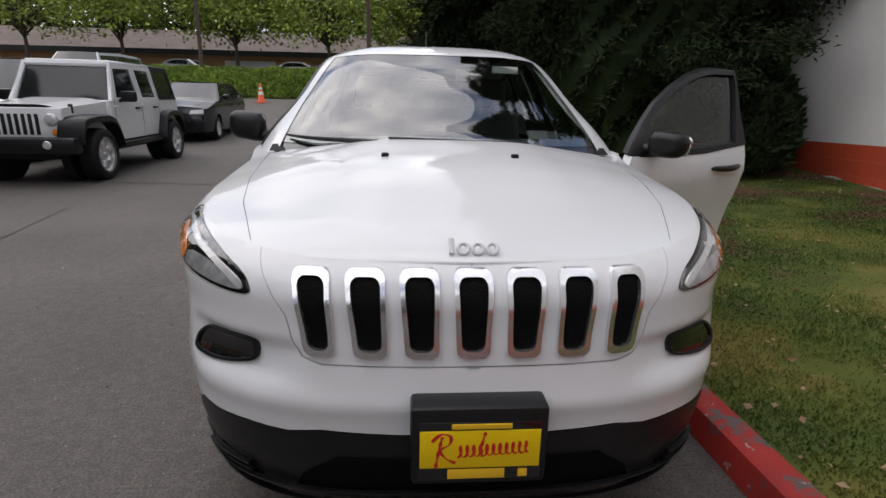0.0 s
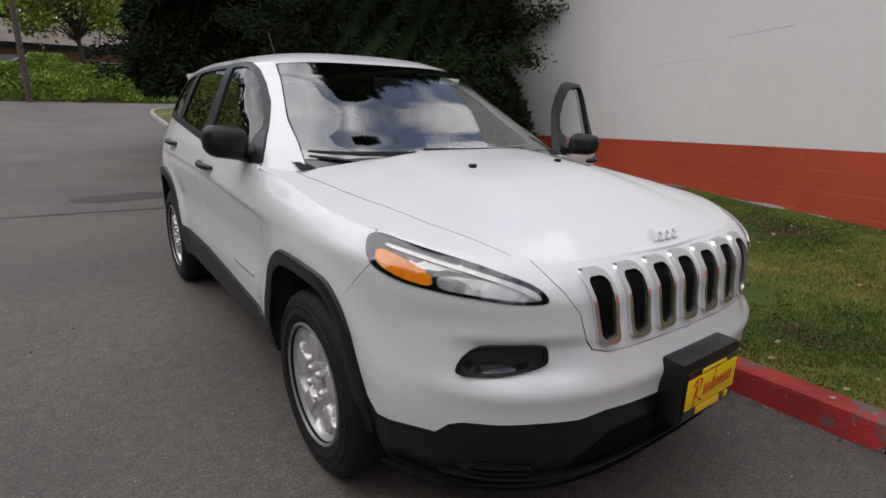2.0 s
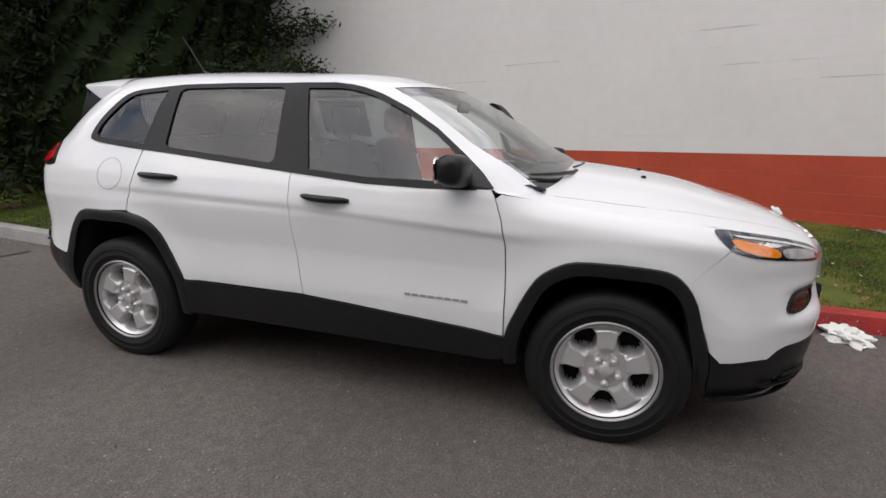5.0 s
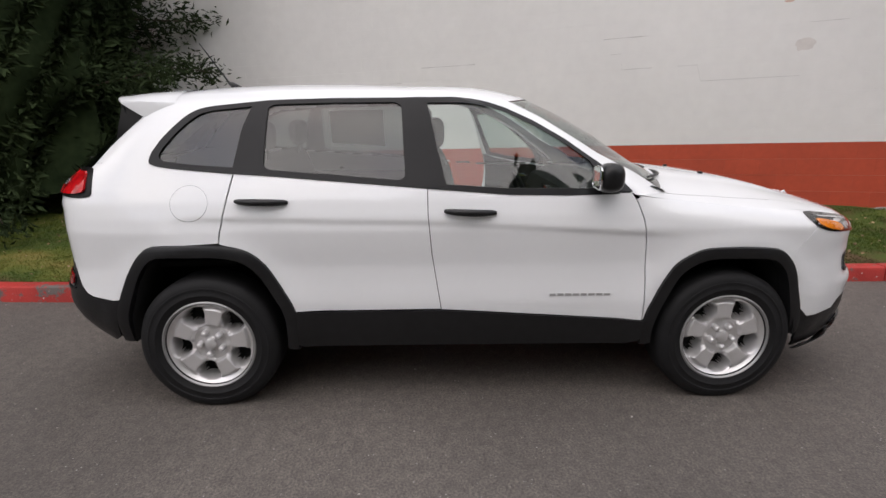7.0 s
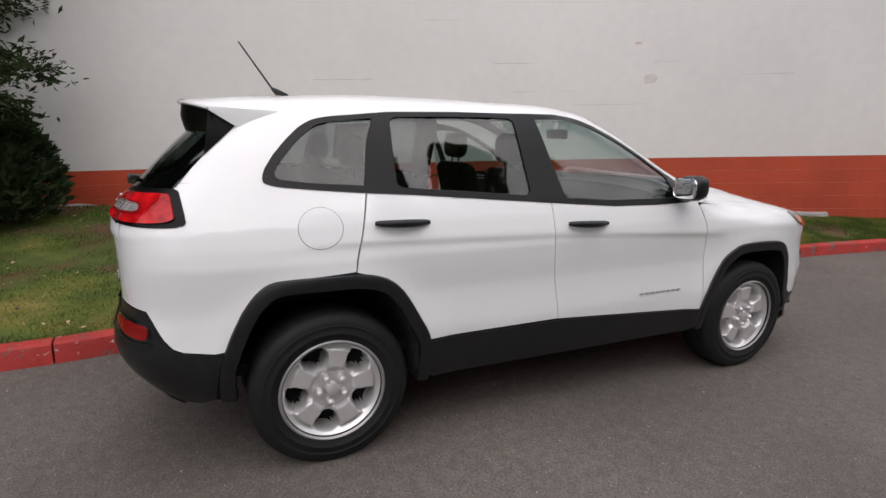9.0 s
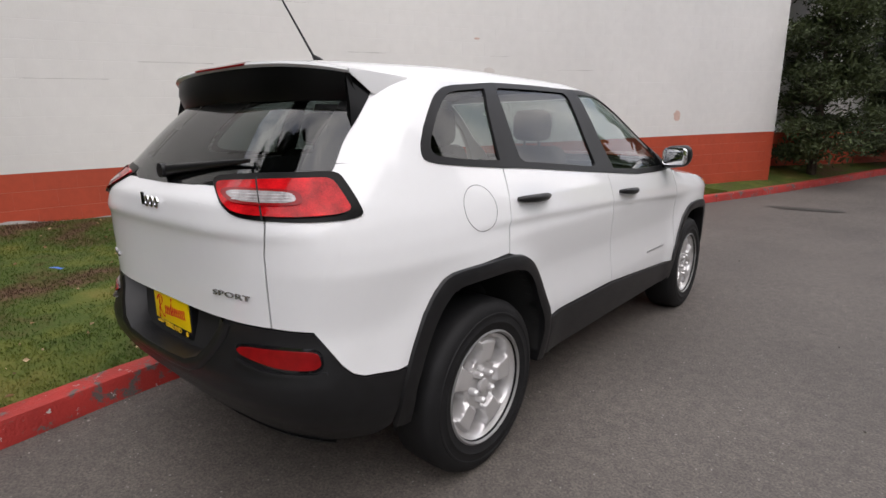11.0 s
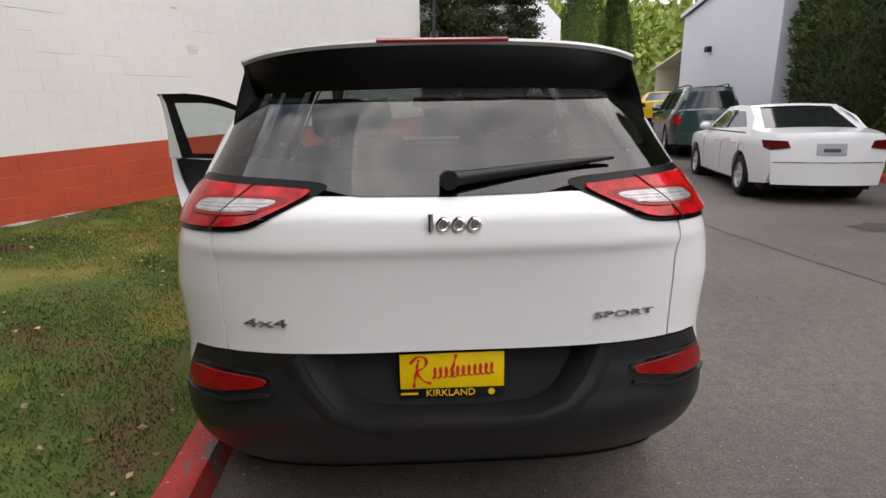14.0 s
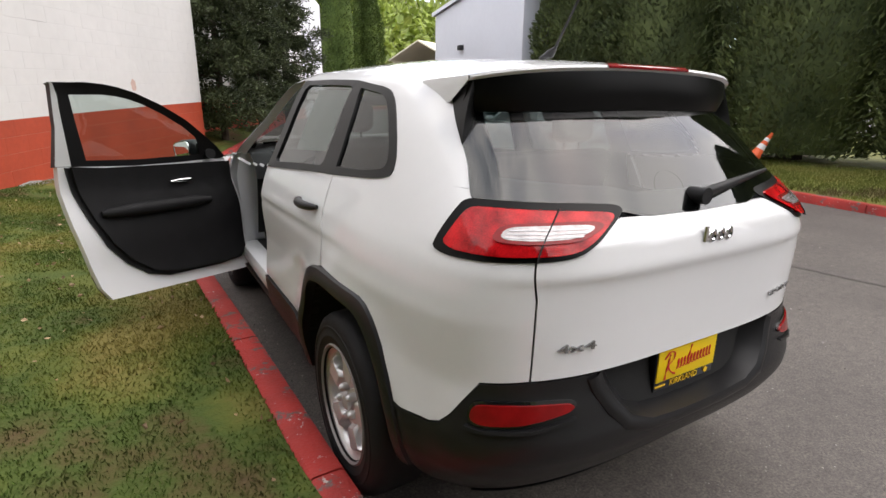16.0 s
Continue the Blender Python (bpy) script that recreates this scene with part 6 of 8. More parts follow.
# ---- trueing the crossover: its sheet metal is drawn on a plain outline and then eased to the real plan ----
EASE_Y = ((-2.4, -0.026), (-2.1, -0.026), (-1.75, -0.008), (-1.45, -0.022), (-0.9, 0.004), (0.0, 0.0), (1.75, 0.0), (1.95, -0.012), (2.19, -0.060), (2.32, -0.066))
EASE_Z = ((-2.4, 0.019), (-1.0, 0.019), (-0.4, 0.022), (1.0, 0.022), (1.5, 0.010), (1.9, 0.004), (2.3, 0.008))
EASE_X = ((1.15, 0.0), (1.5, 0.30), (1.72, 0.72), (1.9, 1.0), (2.05, 0.80), (2.19, 0.48), (2.3, 0.25))
EASE_X_BY_Z = ((0.35, 0.050), (0.70, 0.058), (0.95, 0.070), (1.15, 0.068), (1.30, 0.040), (1.45, 0.012))


def eased(p):
    k = min(max((p.z - 0.36) / 0.14, 0), 1)
    taper = smooth(EASE_X, p.y, 0.06) * lerp(EASE_X_BY_Z, p.z)
    crown = 0.036 * math.exp(-((p.x / 0.64) ** 6)) * min(max((p.z - 1.22) / 0.10, 0), 1) * min(max((0.35 - p.y) / 0.5, 0), 1)
    crown += 0.013 * math.exp(-((p.x / 0.6) ** 4)) * min(max((p.z - 1.03) / 0.06, 0), 1) * min(max((p.y + 2.1) / 0.3, 0), 1) * min(max((-0.95 - p.y) / 0.15, 0), 1)
    return Vector((p.x * (1 - taper), p.y + smooth(EASE_Y, p.y, 0.06), p.z + k * smooth(EASE_Z, p.y, 0.1) + crown))


def ease_part(ob, above=Matrix()):
    if ob.name.startswith("wheel") and ob.type == "MESH" and ob.parent == suv:
        return
    m = above @ (Matrix() if ob == suv or ob.name.startswith("driver_door") else ob.matrix_basis)
    if ob.type == "MESH":
        back_m = m.inverted()
        for v in ob.data.vertices:
            v.co = back_m @ eased(m @ v.co)
    for c in ob.children:
        ease_part(c, m)


ease_part(suv)
# the door's window frame leans in and so stands a little lower than the aperture
for piece in [door, *door.children_recursive]:
    for v in piece.data.vertices:
        v.co.z = min(v.co.z, 1.14 + (v.co.z - 1.14) * 0.915) if v.co.z > 1.14 else v.co.z


# ---- planting ----
def sprigs(points, dirs, sizes, seed, wide=0.45):
    """Leaf-sprays as bent lozenges at points, growing along dirs. Returns vertices and faces."""
    r = np.random.RandomState(seed)
    n = len(points)
    d = dirs / np.maximum(np.linalg.norm(dirs, axis=1, keepdims=True), 1e-6)
    q = r.normal(size=(n, 3))
    side = np.cross(d, q)
    side /= np.maximum(np.linalg.norm(side, axis=1, keepdims=True), 1e-6)
    up = np.cross(side, d)
    s = sizes[:, None]
    a = points
    b = points + d * s * 0.5 + side * s * wide * 0.5 + up * s * 0.06
    c = points + d * s + up * s * -0.10
    e = points + d * s * 0.5 - side * s * wide * 0.5 + up * s * 0.06
    v = np.stack([a, b, c, e], 1).reshape(-1, 3)
    f = (np.arange(n)[:, None] * 4 + np.array([[0, 1, 2, 3]])).tolist()
    return v, f


def leaf_object(name, verts, faces, mat, parent=None, label=""):
    me = bpy.data.meshes.new(name)
    me.from_pydata(verts.tolist(), [], faces)
    me.materials.append(mat)
    ob = new(name, me)
    if parent:
        ob.parent = parent
    if label:
        tagged(ob, label=label)
    return ob


def limb_mesh(limbs):
    bm = bmesh.new()
    for pts, rad in limbs:
        add_tube(bm, pts, rad, 7)
    return bm


def conifer(name, at, height, radius, label, mat, seed, n_limbs=90, per=150, base=0.6, droop=0.25, taper=1.0, size=0.26, layered=0.0, trunk=0.22, lump=0.3):
    """Trunk, whorled limbs and needle sprays set along the limbs, with an uneven outline."""
    r = np.random.RandomState(seed)
    tree = thing(name, label, "tree", at)
    limbs = [([(0, 0, -0.2), (0.03 * r.randn(), 0.03 * r.randn(), height * 0.4), (0.08 * r.randn(), 0.08 * r.randn(), height * 0.97)], [trunk, trunk * 0.7, 0.03])]
    pts, dirs, sizes = [], [], []
    for i in range(n_limbs):
        f = ((i + r.rand()) / n_limbs)
        z = base + (height - base) * f ** 0.9
        if layered:
            z = base + (height - base) * (math.floor(f * layered) + 0.75 * r.rand()) / layered
        reach = radius * ((1 - (z - base) / (height - base)) ** taper * 0.92 + 0.08) * (1 - lump / 2 + lump * r.rand())
        a = i * 2.399 + r.rand()
        ax = np.array([math.cos(a), math.sin(a), 0])
        rise_ = (0.15 - droop * r.rand()) * reach
        line = [(0, 0, z), tuple(ax * reach * 0.5 + np.array([0, 0, z + rise_ * 0.2])), tuple(ax * reach + np.array([0, 0, z + rise_]))]
        limbs.append((line, [0.035 + 0.01 * reach, 0.02, 0.006]))
        t = 0.15 + 0.87 * r.rand(per) ** 0.7
        p = np.outer(t * reach, ax) + np.column_stack([np.zeros(per), np.zeros(per), z + rise_ * t ** 1.5])
        spread = 0.10 + 0.20 * reach * (1.1 - t) if layered else 0.075 + 0.12 * reach * (1.1 - t)
        p += r.normal(size=(per, 3)) * spread[:, None] * np.array([1, 1, 0.62 if layered else 0.75])
        d = ax[None] * 0.8 + r.normal(size=(per, 3)) * 0.6 + np.array([0, 0, 0.12 if layered else -0.1])
        pts.append(p)
        dirs.append(d)
        sizes.append(size * (0.6 + 0.7 * r.rand(per)))
    part("trunk", limb_mesh(limbs), BARK, tree)
    if not layered:
        core = []
        for j in range(22):
            h = base * 0.8 + (height * 0.97 - base * 0.8) * j / 21
            rj = radius * 0.68 * ((1 - min(max((h - base) / (height - base), 0), 1)) ** taper * 0.95 + 0.03)
            core.append([(rj * q * math.cos(b), rj * q * math.sin(b), h) for b, q in [(2 * math.pi * k / 28, 1 + 0.4 * noise.noise(Vector((3 * math.cos(2 * math.pi * k / 28), 3 * math.sin(2 * math.pi * k / 28), h * 1.4 + seed)))) for k in range(29)]])
        part("inner_foliage", grid(core), mat, tree)
        m = 60000
        ring_v = np.array(core)
        cj, ck = r.randint(0, 20, m), r.randint(0, 28, m)
        low_bias = r.rand(m) < 0.6
        cj = np.where(low_bias, r.randint(0, 10, m), cj)
        fj = r.rand(m)[:, None]
        q = ring_v[cj, ck] * (1 - fj) + ring_v[cj + 1, np.minimum(ck + 1, 28)] * fj
        out_ = q * np.array([1, 1, 0])
        out_ /= np.maximum(np.linalg.norm(out_, axis=1, keepdims=True), 1e-6)
        pts.append(q + out_ * (0.22 * r.rand(m)[:, None]))
        dirs.append(out_ * 0.7 + r.normal(size=(m, 3)) * 0.55 + np.array([0, 0, -0.25]))
        sizes.append(size * 1.5 * (0.7 + 0.7 * r.rand(m)))
    v, f = sprigs(np.concatenate(pts), np.concatenate(dirs), np.concatenate(sizes), seed, 0.32)
    leaf_object("crown", v, f, mat, tree)
    return tree


def broadleaf(name, at, height, radius, label, mat, seed, clumps=40, per=220, size=0.16, trunk=0.16):
    """A tapered trunk that forks into limbs, each ending in a loose clump of leaves."""
    r = np.random.RandomState(seed)
    tree = thing(name, label, "tree", at)
    fork = height * 0.38
    limbs = [([(0, 0, -0.1), (0.05, 0.02, fork * 0.6), (0.02, 0.05, fork)], [trunk, trunk * 0.8, trunk * 0.65])]
    pts, dirs, sizes = [], [], []
    for i in range(clumps):
        a = i * 2.399 + r.rand() * 0.8
        f = r.rand()
        rad = radius * (0.35 + 0.65 * math.sqrt(r.rand()))
        z = fork + (height - fork) * (0.10 + 0.85 * f)
        rad *= math.sqrt(max(1 - ((f - 0.35) / 0.75) ** 2, 0.08))
        c = np.array([rad * math.cos(a), rad * math.sin(a), z])
        limbs.append(([(0, 0, fork * (0.8 + 0.2 * r.rand())), tuple(c * np.array([0.45, 0.45, 1]) - np.array([0, 0, (z - fork) * 0.35])), tuple(c)], [0.05, 0.028, 0.008]))
        size_c = radius * (0.20 + 0.16 * r.rand())
        off = r.normal(size=(per, 3)) * size_c * np.array([0.75, 0.75, 0.42])
        pts.append(c + off)
        dirs.append(off + r.normal(size=(per, 3)) * 0.4 - np.array([0, 0, 0.1]))
        sizes.append(size * (0.6 + 0.8 * r.rand(per)))
    part("trunk", limb_mesh(limbs), BARK, tree)
    v, f = sprigs(np.concatenate(pts), np.concatenate(dirs), np.concatenate(sizes), seed, 0.6)
    leaf_object("crown", v, f, mat, tree)
    return tree


def clipped(name, at, height, radius, label, mat, seed, n=9000, size=0.20, top=0.25, kind_="tree"):
    """A dense column of foliage, narrowing to the top, with a trunk inside."""
    r = np.random.RandomState(seed)
    tree = thing(name, label, kind_, at)
    z = height * r.rand(n) ** 0.95
    a = r.rand(n) * 2 * math.pi
    f = z / height
    rad = radius * np.minimum(1.0, 0.75 + 2.0 * f) * (1 - (1 - top) * (np.maximum(f - 0.45, 0) / 0.55) ** 1.6)
    lumps = np.array([noise.noise(Vector((2.2 * math.cos(b) + seed, 2.2 * math.sin(b), 0.9 * h))) for b, h in zip(a, z)])
    rr = rad * (1 + 0.24 * lumps) * (0.80 + 0.22 * r.rand(n))
    p = np.column_stack([rr * np.cos(a), rr * np.sin(a), z + 0.05])
    d = np.column_stack([np.cos(a), np.sin(a), 0.9 * np.ones(n)]) + r.normal(size=(n, 3)) * 0.5
    part("trunk", limb_mesh([([(0, 0, -0.1), (0, 0, height * 0.9)], [radius * 0.14, 0.03])]), BARK, tree)
    core = []
    for j in range(9):
        h = height * j / 8
        fj = j / 8
        rj = radius * 0.74 * min(1, 0.7 + 2 * fj) * (1 if fj < 0.45 else 1 - (1 - top) * ((fj - 0.45) / 0.55) ** 1.6)
        core.append([(rj * math.cos(2 * math.pi * k / 16), rj * math.sin(2 * math.pi * k / 16), 0.12 + h * 0.97) for k in range(17)])
    part("inner_foliage", grid(core), mat, tree)
    v, fc = sprigs(p, d, size * (0.6 + 0.8 * r.rand(n)), seed, 0.4)
    leaf_object("foliage", v, fc, mat, tree)
    return tree


conifer("conifer", (4.45, 6.9, 0.15), 17.0, 3.4, "tall dark dense conifer with sweeping limbs near the wall's end", NEEDLE, 3, 260, 1050, 0.5, 0.35, 0.42, 0.115, trunk=0.30)
conifer("conifer", (2.6, 12.2, 0.25), 14.0, 3.1, "tall dark dense conifer beside the drive", NEEDLE, 5, 150, 520, 1.6, 0.35, 0.8, 0.15, trunk=0.30)
conifer("conifer", (7.4, 10.5, 0.3), 15.0, 3.4, "tall dark conifer behind the building's corner", NEEDLE, 6, 120, 420, 1.0, 0.35, 0.8, 0.16, trunk=0.30)
for i, (x, y, h, rd) in enumerate(((-0.66, -11.7, 7.0, 1.02), (-2.05, -13.9, 6.6, 0.74), (-3.55, -16.6, 7.4, 1.12))):
    conifer("pine_tree", (x, y, rise(y) + 0.15), h, rd, "open layered dark pine against the white wall", PINE, 20 + i, 78, 480, 0.40, 0.10, 0.42, 0.13, layered=12, trunk=0.10, lump=1.0)
for i, (x, y, h, rd) in enumerate(((-8.05, -23.6, 8.2, 1.05), (-10.05, -24.6, 6.8, 0.85))):
    clipped("arborvitae", (x, y, rise(y)), h, rd, "tall clipped columnar cedar at the road bend", ARBOR, 30 + i, 12000, 0.13, 0.03)
for i, (x, y, h, rd) in enumerate(((-10.9, -9.4, 10.5, 1.6), (-11.4, -6.7, 13.5, 1.85), (-12.0, -3.6, 12.0, 2.05), (-12.8, -0.2, 9.5, 2.2), (-13.6, 3.5, 8.0, 2.2), (-14.6, 7.6, 7.5, 2.2))):
    clipped("hedge_tree", (x, y, rise(y) + 0.3), h, rd, "tall dark evergreen in a dense screen", CEDAR, 40 + i, 46000, 0.135, 0.35)
clipped("shrub", (4.75, 4.1, 0.36), 1.15, 0.62, "low dark shrub against the wall", NEEDLE, 61, 2600, 0.13, 0.5, "shrub")
clipped("shrub", (5.3, 5.0, 0.36), 1.5, 0.8, "dark shrub by the wall's corner", NEEDLE, 62, 2600, 0.14, 0.5, "shrub")

# ivy bank, street trees and the row houses beyond
r = np.random.RandomState(8)
n = 46000
bx = -26 + 36 * r.rand(n)
bt = r.rand(n)
by = 27.6 + 5.2 * bt
bz = np.array([rise(28) + 0.05 + 1.55 * math.sin(min(t * 1.5, 1.0) * math.pi / 2) + 0.22 * noise.noise(Vector((x * 0.6, t * 3, 0))) for x, t in zip(bx, bt)])
edge = np.where(bx > 2.0, np.maximum(0, 1 - (bx - 2.0) / 2.5), 1.0)
bz = rise(28) + (bz - rise(28)) * edge
v, f = sprigs(np.column_stack([bx, by, bz]), np.column_stack([r.normal(size=n) * 0.5, -0.6 + r.normal(size=n) * 0.5, 0.8 * np.ones(n)]), 0.20 * (0.6 + 0.8 * r.rand(n)), 9, 0.7)
keep = [i for i in range(n) if edge[i] > 0.05]
bank = leaf_object("ivy_bank", v, [f[i] for i in keep], LEAF_DARK)
tagged(bank, "low bright green ivy bank along the street", "hedge", kind="stuff")
rows = [[(x, 27.6 + 7.0 * t, rise(28) + (-0.05 + 1.40 * math.sin(min(t * 2.0, 1.0) * math.pi / 2)) * (1.0 if x < 2 else max(0, 1 - (x - 2.0) / 2.5))) for t in [k / 10 for k in range(11)]] for x in [-40 + k * 1.0 for k in range(46)]]
tagged(part("bank_soil", grid(rows), SOIL), "planted earth bank", "ground", kind="structure")
rows = [[(x, y, 2.32) for x in range(-46, 12, 4)] for y in (34.0, 38.0, 42.0, 47.2)]
tagged(part("street", grid(rows), ASPHALT), "asphalt street in front of the row houses", "road", kind="structure")
for i, (x, y, h, rd) in enumerate(((-19.5, 36, 8.5, 3.4), (-12.2, 37, 8.0, 3.2), (-5.6, 36, 8.2, 3.5), (0.5, 38, 7.6, 2.8), (-27, 38, 9, 4.0))):
    broadleaf("street_tree", (x, y, rise(y) + 0.4), h, rd, "young street tree in bright spring leaf", LEAF, 70 + i, 46, 190, 0.26)
clipped("shrub", (-1.3, 30.5, 2.35), 0.9, 0.85, "rounded bright green shrub on the bank", LEAF_DARK, 64, 2200, 0.14, 0.7, "shrub")
r = np.random.RandomState(12)
pts, dirs, sz = [], [], []
for i in range(60):
    x, y, h, rd = -70 + 118 * (i + r.rand()) / 60, 66 + 14 * r.rand(), 17 + 8 * r.rand(), 3.2 + 2 * r.rand()
    m = 420
    z = h * r.rand(m) ** 0.8
    a = r.rand(m) * 6.283
    q = rd * (1 - 0.85 * (z / h)) * (0.7 + 0.4 * r.rand(m))
    pts.append(np.column_stack([x + q * np.cos(a), y + q * np.sin(a), 2 + z]))
    dirs.append(np.column_stack([np.cos(a), np.sin(a), 0.3 + 0 * a]) + r.normal(size=(m, 3)) * 0.5)
    sz.append(1.3 * (0.6 + 0.8 * r.rand(m)))
v, f = sprigs(np.concatenate(pts), np.concatenate(dirs), np.concatenate(sz), 13, 0.7)
tagged(leaf_object("far_woods", v, f, NEEDLE), "dark distant conifer woods", "woods", kind="stuff")
# wooded hillside the other way
pts, dirs, sz = [], [], []
for i in range(150):
    x, y = -75 + 95 * r.rand(), -62 - 60 * r.rand()
    h0 = 2.5 + max(-y - 55, 0) * 0.22
    m = 200
    q = r.normal(size=(m, 3)) * np.array([2.6, 2.6, 2.4])
    pts.append(q + np.array([x, y, h0 + 3.5]))
    dirs.append(q + r.normal(size=(m, 3)))
    sz.append(1.15 * (0.6 + 0.8 * r.rand(m)))
v, f = sprigs(np.concatenate(pts), np.concatenate(dirs), np.concatenate(sz), 15, 0.7)
tagged(leaf_object("far_hillside_woods", v, f, LEAF), "distant hillside woods in mixed spring green", "woods", kind="stuff")
rows = [[(x, y, rise(-60) - 2.5 + max(-y - 50, 0) * 0.24) for x in range(-150, 120, 15)] for y in range(-50, -260, -15)]
tagged(part("hillside", grid(rows), SOIL), "green distant hillside", "hill", kind="structure")


# ---- buildings ----
def house_row():
    z0 = 2.0
    h = thing("row_house", "long low house, brown shingle roof, tan walls, white garage doors", "house", (0, 0, 0))
    part("wall", box((-46, 47, z0 - 1), (9, 54, z0 + 2.75)), TAN, h)
    bm = bmesh.new()
    a = [bm.verts.new(p) for p in ((-47, 45.6, z0 + 2.6), (10, 45.6, z0 + 2.6), (10, 50.5, z0 + 4.6), (-47, 50.5, z0 + 4.6), (10, 55.4, z0 + 2.6), (-47, 55.4, z0 + 2.6))]
    b = [bm.verts.new(v.co + Vector((0, 0, 0.25))) for v in a]
    for q in ((0, 1, 2, 3), (3, 2, 4, 5)):
        bm.faces.new([b[i] for i in q])
        bm.faces.new([a[i] for i in reversed(q)])
    for i, j in ((0, 1), (1, 2), (2, 4), (4, 5), (5, 3), (3, 0)):
        bm.faces.new((a[i], a[j], b[j], b[i]))
    part("roof", bm, SHINGLE, h, smooth_it=False)
    part("fascia", box((-47.1, 45.5, z0 + 2.42), (10.1, 45.62, z0 + 2.86)), BLACK_TRIM, h)
    for i in range(9):
        x = -43 + i * 5.8
        if i % 2:
            g = part("garage_door", box((x - 2.2, 46.92, z0 - 0.4), (x + 2.2, 46.99, z0 + 2.1), 0.02), SIDING, h)
            for k in range(4):
                part("door_panel", box((x - 2.1, 46.90, z0 - 0.3 + k * 0.6), (x + 2.1, 46.93, z0 + 0.22 + k * 0.6), 0.01), SIDING, g)
        else:
            g = part("window", box((x - 1.3, 46.9, z0 + 0.7), (x + 1.3, 46.97, z0 + 1.9), 0.02), SIDING, h)
            part("pane", box((x - 1.2, 46.87, z0 + 0.8), (x - 0.05, 46.91, z0 + 1.8)), WINDOW_DARK, g)
            part("pane", box((x + 0.05, 46.87, z0 + 0.8), (x + 1.2, 46.91, z0 + 1.8)), WINDOW_DARK, g)


house_row()

# second length of the block building, behind the pines
w2 = thing("wall_recess", "white block wall with a red base, set back behind the pines", "wall", kind="structure")
a, b = Vector((1.3, -10.2, 0)), Vector((-4.9, -19.0, 0))
t = (b - a).normalized()
n = Vector((-t.y, t.x, 0))
if n.x < 0:
    n = -n
length = (b - a).length
for lo, hi, m in ((-0.2, 0, WALL_RED), (0, 4.4, WALL_WHITE)):
    rows = []
    for i in range(21):
        p = a + t * length * i / 20
        zb = 1.30 + 0.28 * i / 20
        rows.append([p + Vector((0, 0, zb - 1.6 if lo < 0 else zb)), p + Vector((0, 0, zb if lo < 0 else zb + hi)), p + n * 0.3 + Vector((0, 0, zb if lo < 0 else zb + hi))])
    part("red_band" if lo < 0 else "white_face", grid(rows), m, w2, smooth_it=False)
bm = bmesh.new()
e = b + t * 0.0
vs = [bm.verts.new(p) for p in (e + Vector((0, 0, 0.3)), e + t * 1.6 + n * -0.3 + Vector((0, 0, 0.3)), e + t * 1.6 + n * -0.3 + Vector((0, 0, 5.2)), e + Vector((0, 0, 5.9)), e + t * 1.6 + n * 6 + Vector((0, 0, 0.3)), e + t * 1.6 + n * 6 + Vector((0, 0, 5.2)))]
bm.faces.new([vs[i] for i in (0, 1, 2, 3)])
bm.faces.new([vs[i] for i in (1, 4, 5, 2)])
part("end_face", bm, SIDING, w2, smooth_it=False)

shop = thing("white_building", "plain white metal-sided building with a wall lamp", "building", (0, 0, 0))
bm = bmesh.new()
corners = [(-10.0, -17.2), (-9.35, -10.6), (-16.5, -9.9), (-17.2, -16.5)]
tops = [4.75, 5.6, 5.6, 4.75]
lo = [bm.verts.new((x, y, 0.2)) for x, y in corners]
hi = [bm.verts.new((x, y, h)) for (x, y), h in zip(corners, tops)]
for i in range(4):
    j = (i + 1) % 4
    bm.faces.new((lo[i], lo[j], hi[j], hi[i]))
part("wall", bm, SIDING, shop, smooth_it=False)
bm = bmesh.new()
lo = [bm.verts.new((x * 1.0 + (0.12 if x > -11 else -0.12), y + (0.1 if y > -12 else -0.1), h)) for (x, y), h in zip(corners, tops)]
hi = [bm.verts.new(v.co + Vector((0, 0, 0.14))) for v in lo]
bm.faces.new(hi)
for i in range(4):
    j = (i + 1) % 4
    bm.faces.new((lo[i], lo[j], hi[j], hi[i]))
part("roof", bm, SIDING, shop, smooth_it=False)
lampb = bmesh.new()
add_box(lampb, (-9.78, -14.85, 3.28), (-9.60, -14.60, 3.46), 0.03)
add_tube(lampb, [(-9.95, -14.72, 3.40), (-9.70, -14.72, 3.42)], 0.03, 8)
part("wall_lamp", lampb, BLACK_PLASTIC, shop)

barn = thing("cream_garage", "cream gabled garage with an open dark doorway", "building", (-34.0, -54.5, rise(-54.5) - 0.1), -62)
bm = bmesh.new()
prof = [(-3.6, 0), (-2.0, 0), (-2.0, 2.3), (2.0, 2.3), (2.0, 0), (3.6, 0), (3.6, 2.9), (0, 4.6), (-3.6, 2.9)]
fr = [bm.verts.new((x, 0, z)) for x, z in prof]
bm.faces.new(fr)
back_ = [bm.verts.new((x, 8, z)) for x, z in ((-3.6, 0), (3.6, 0), (3.6, 2.9), (-3.6, 2.9))]
bm.faces.new((fr[0], back_[0], back_[3], fr[8]))
bm.faces.new((fr[5], fr[6], back_[2], back_[1]))
part("wall", bm, CREAM, barn, smooth_it=False)
# near-black sheet set inside the opening stands in for the unlit interior
part("doorway", box((-2.0, 0.6, 0), (2.0, 0.7, 2.3)), WELL_GAP_BLACK, barn)
bm = bmesh.new()
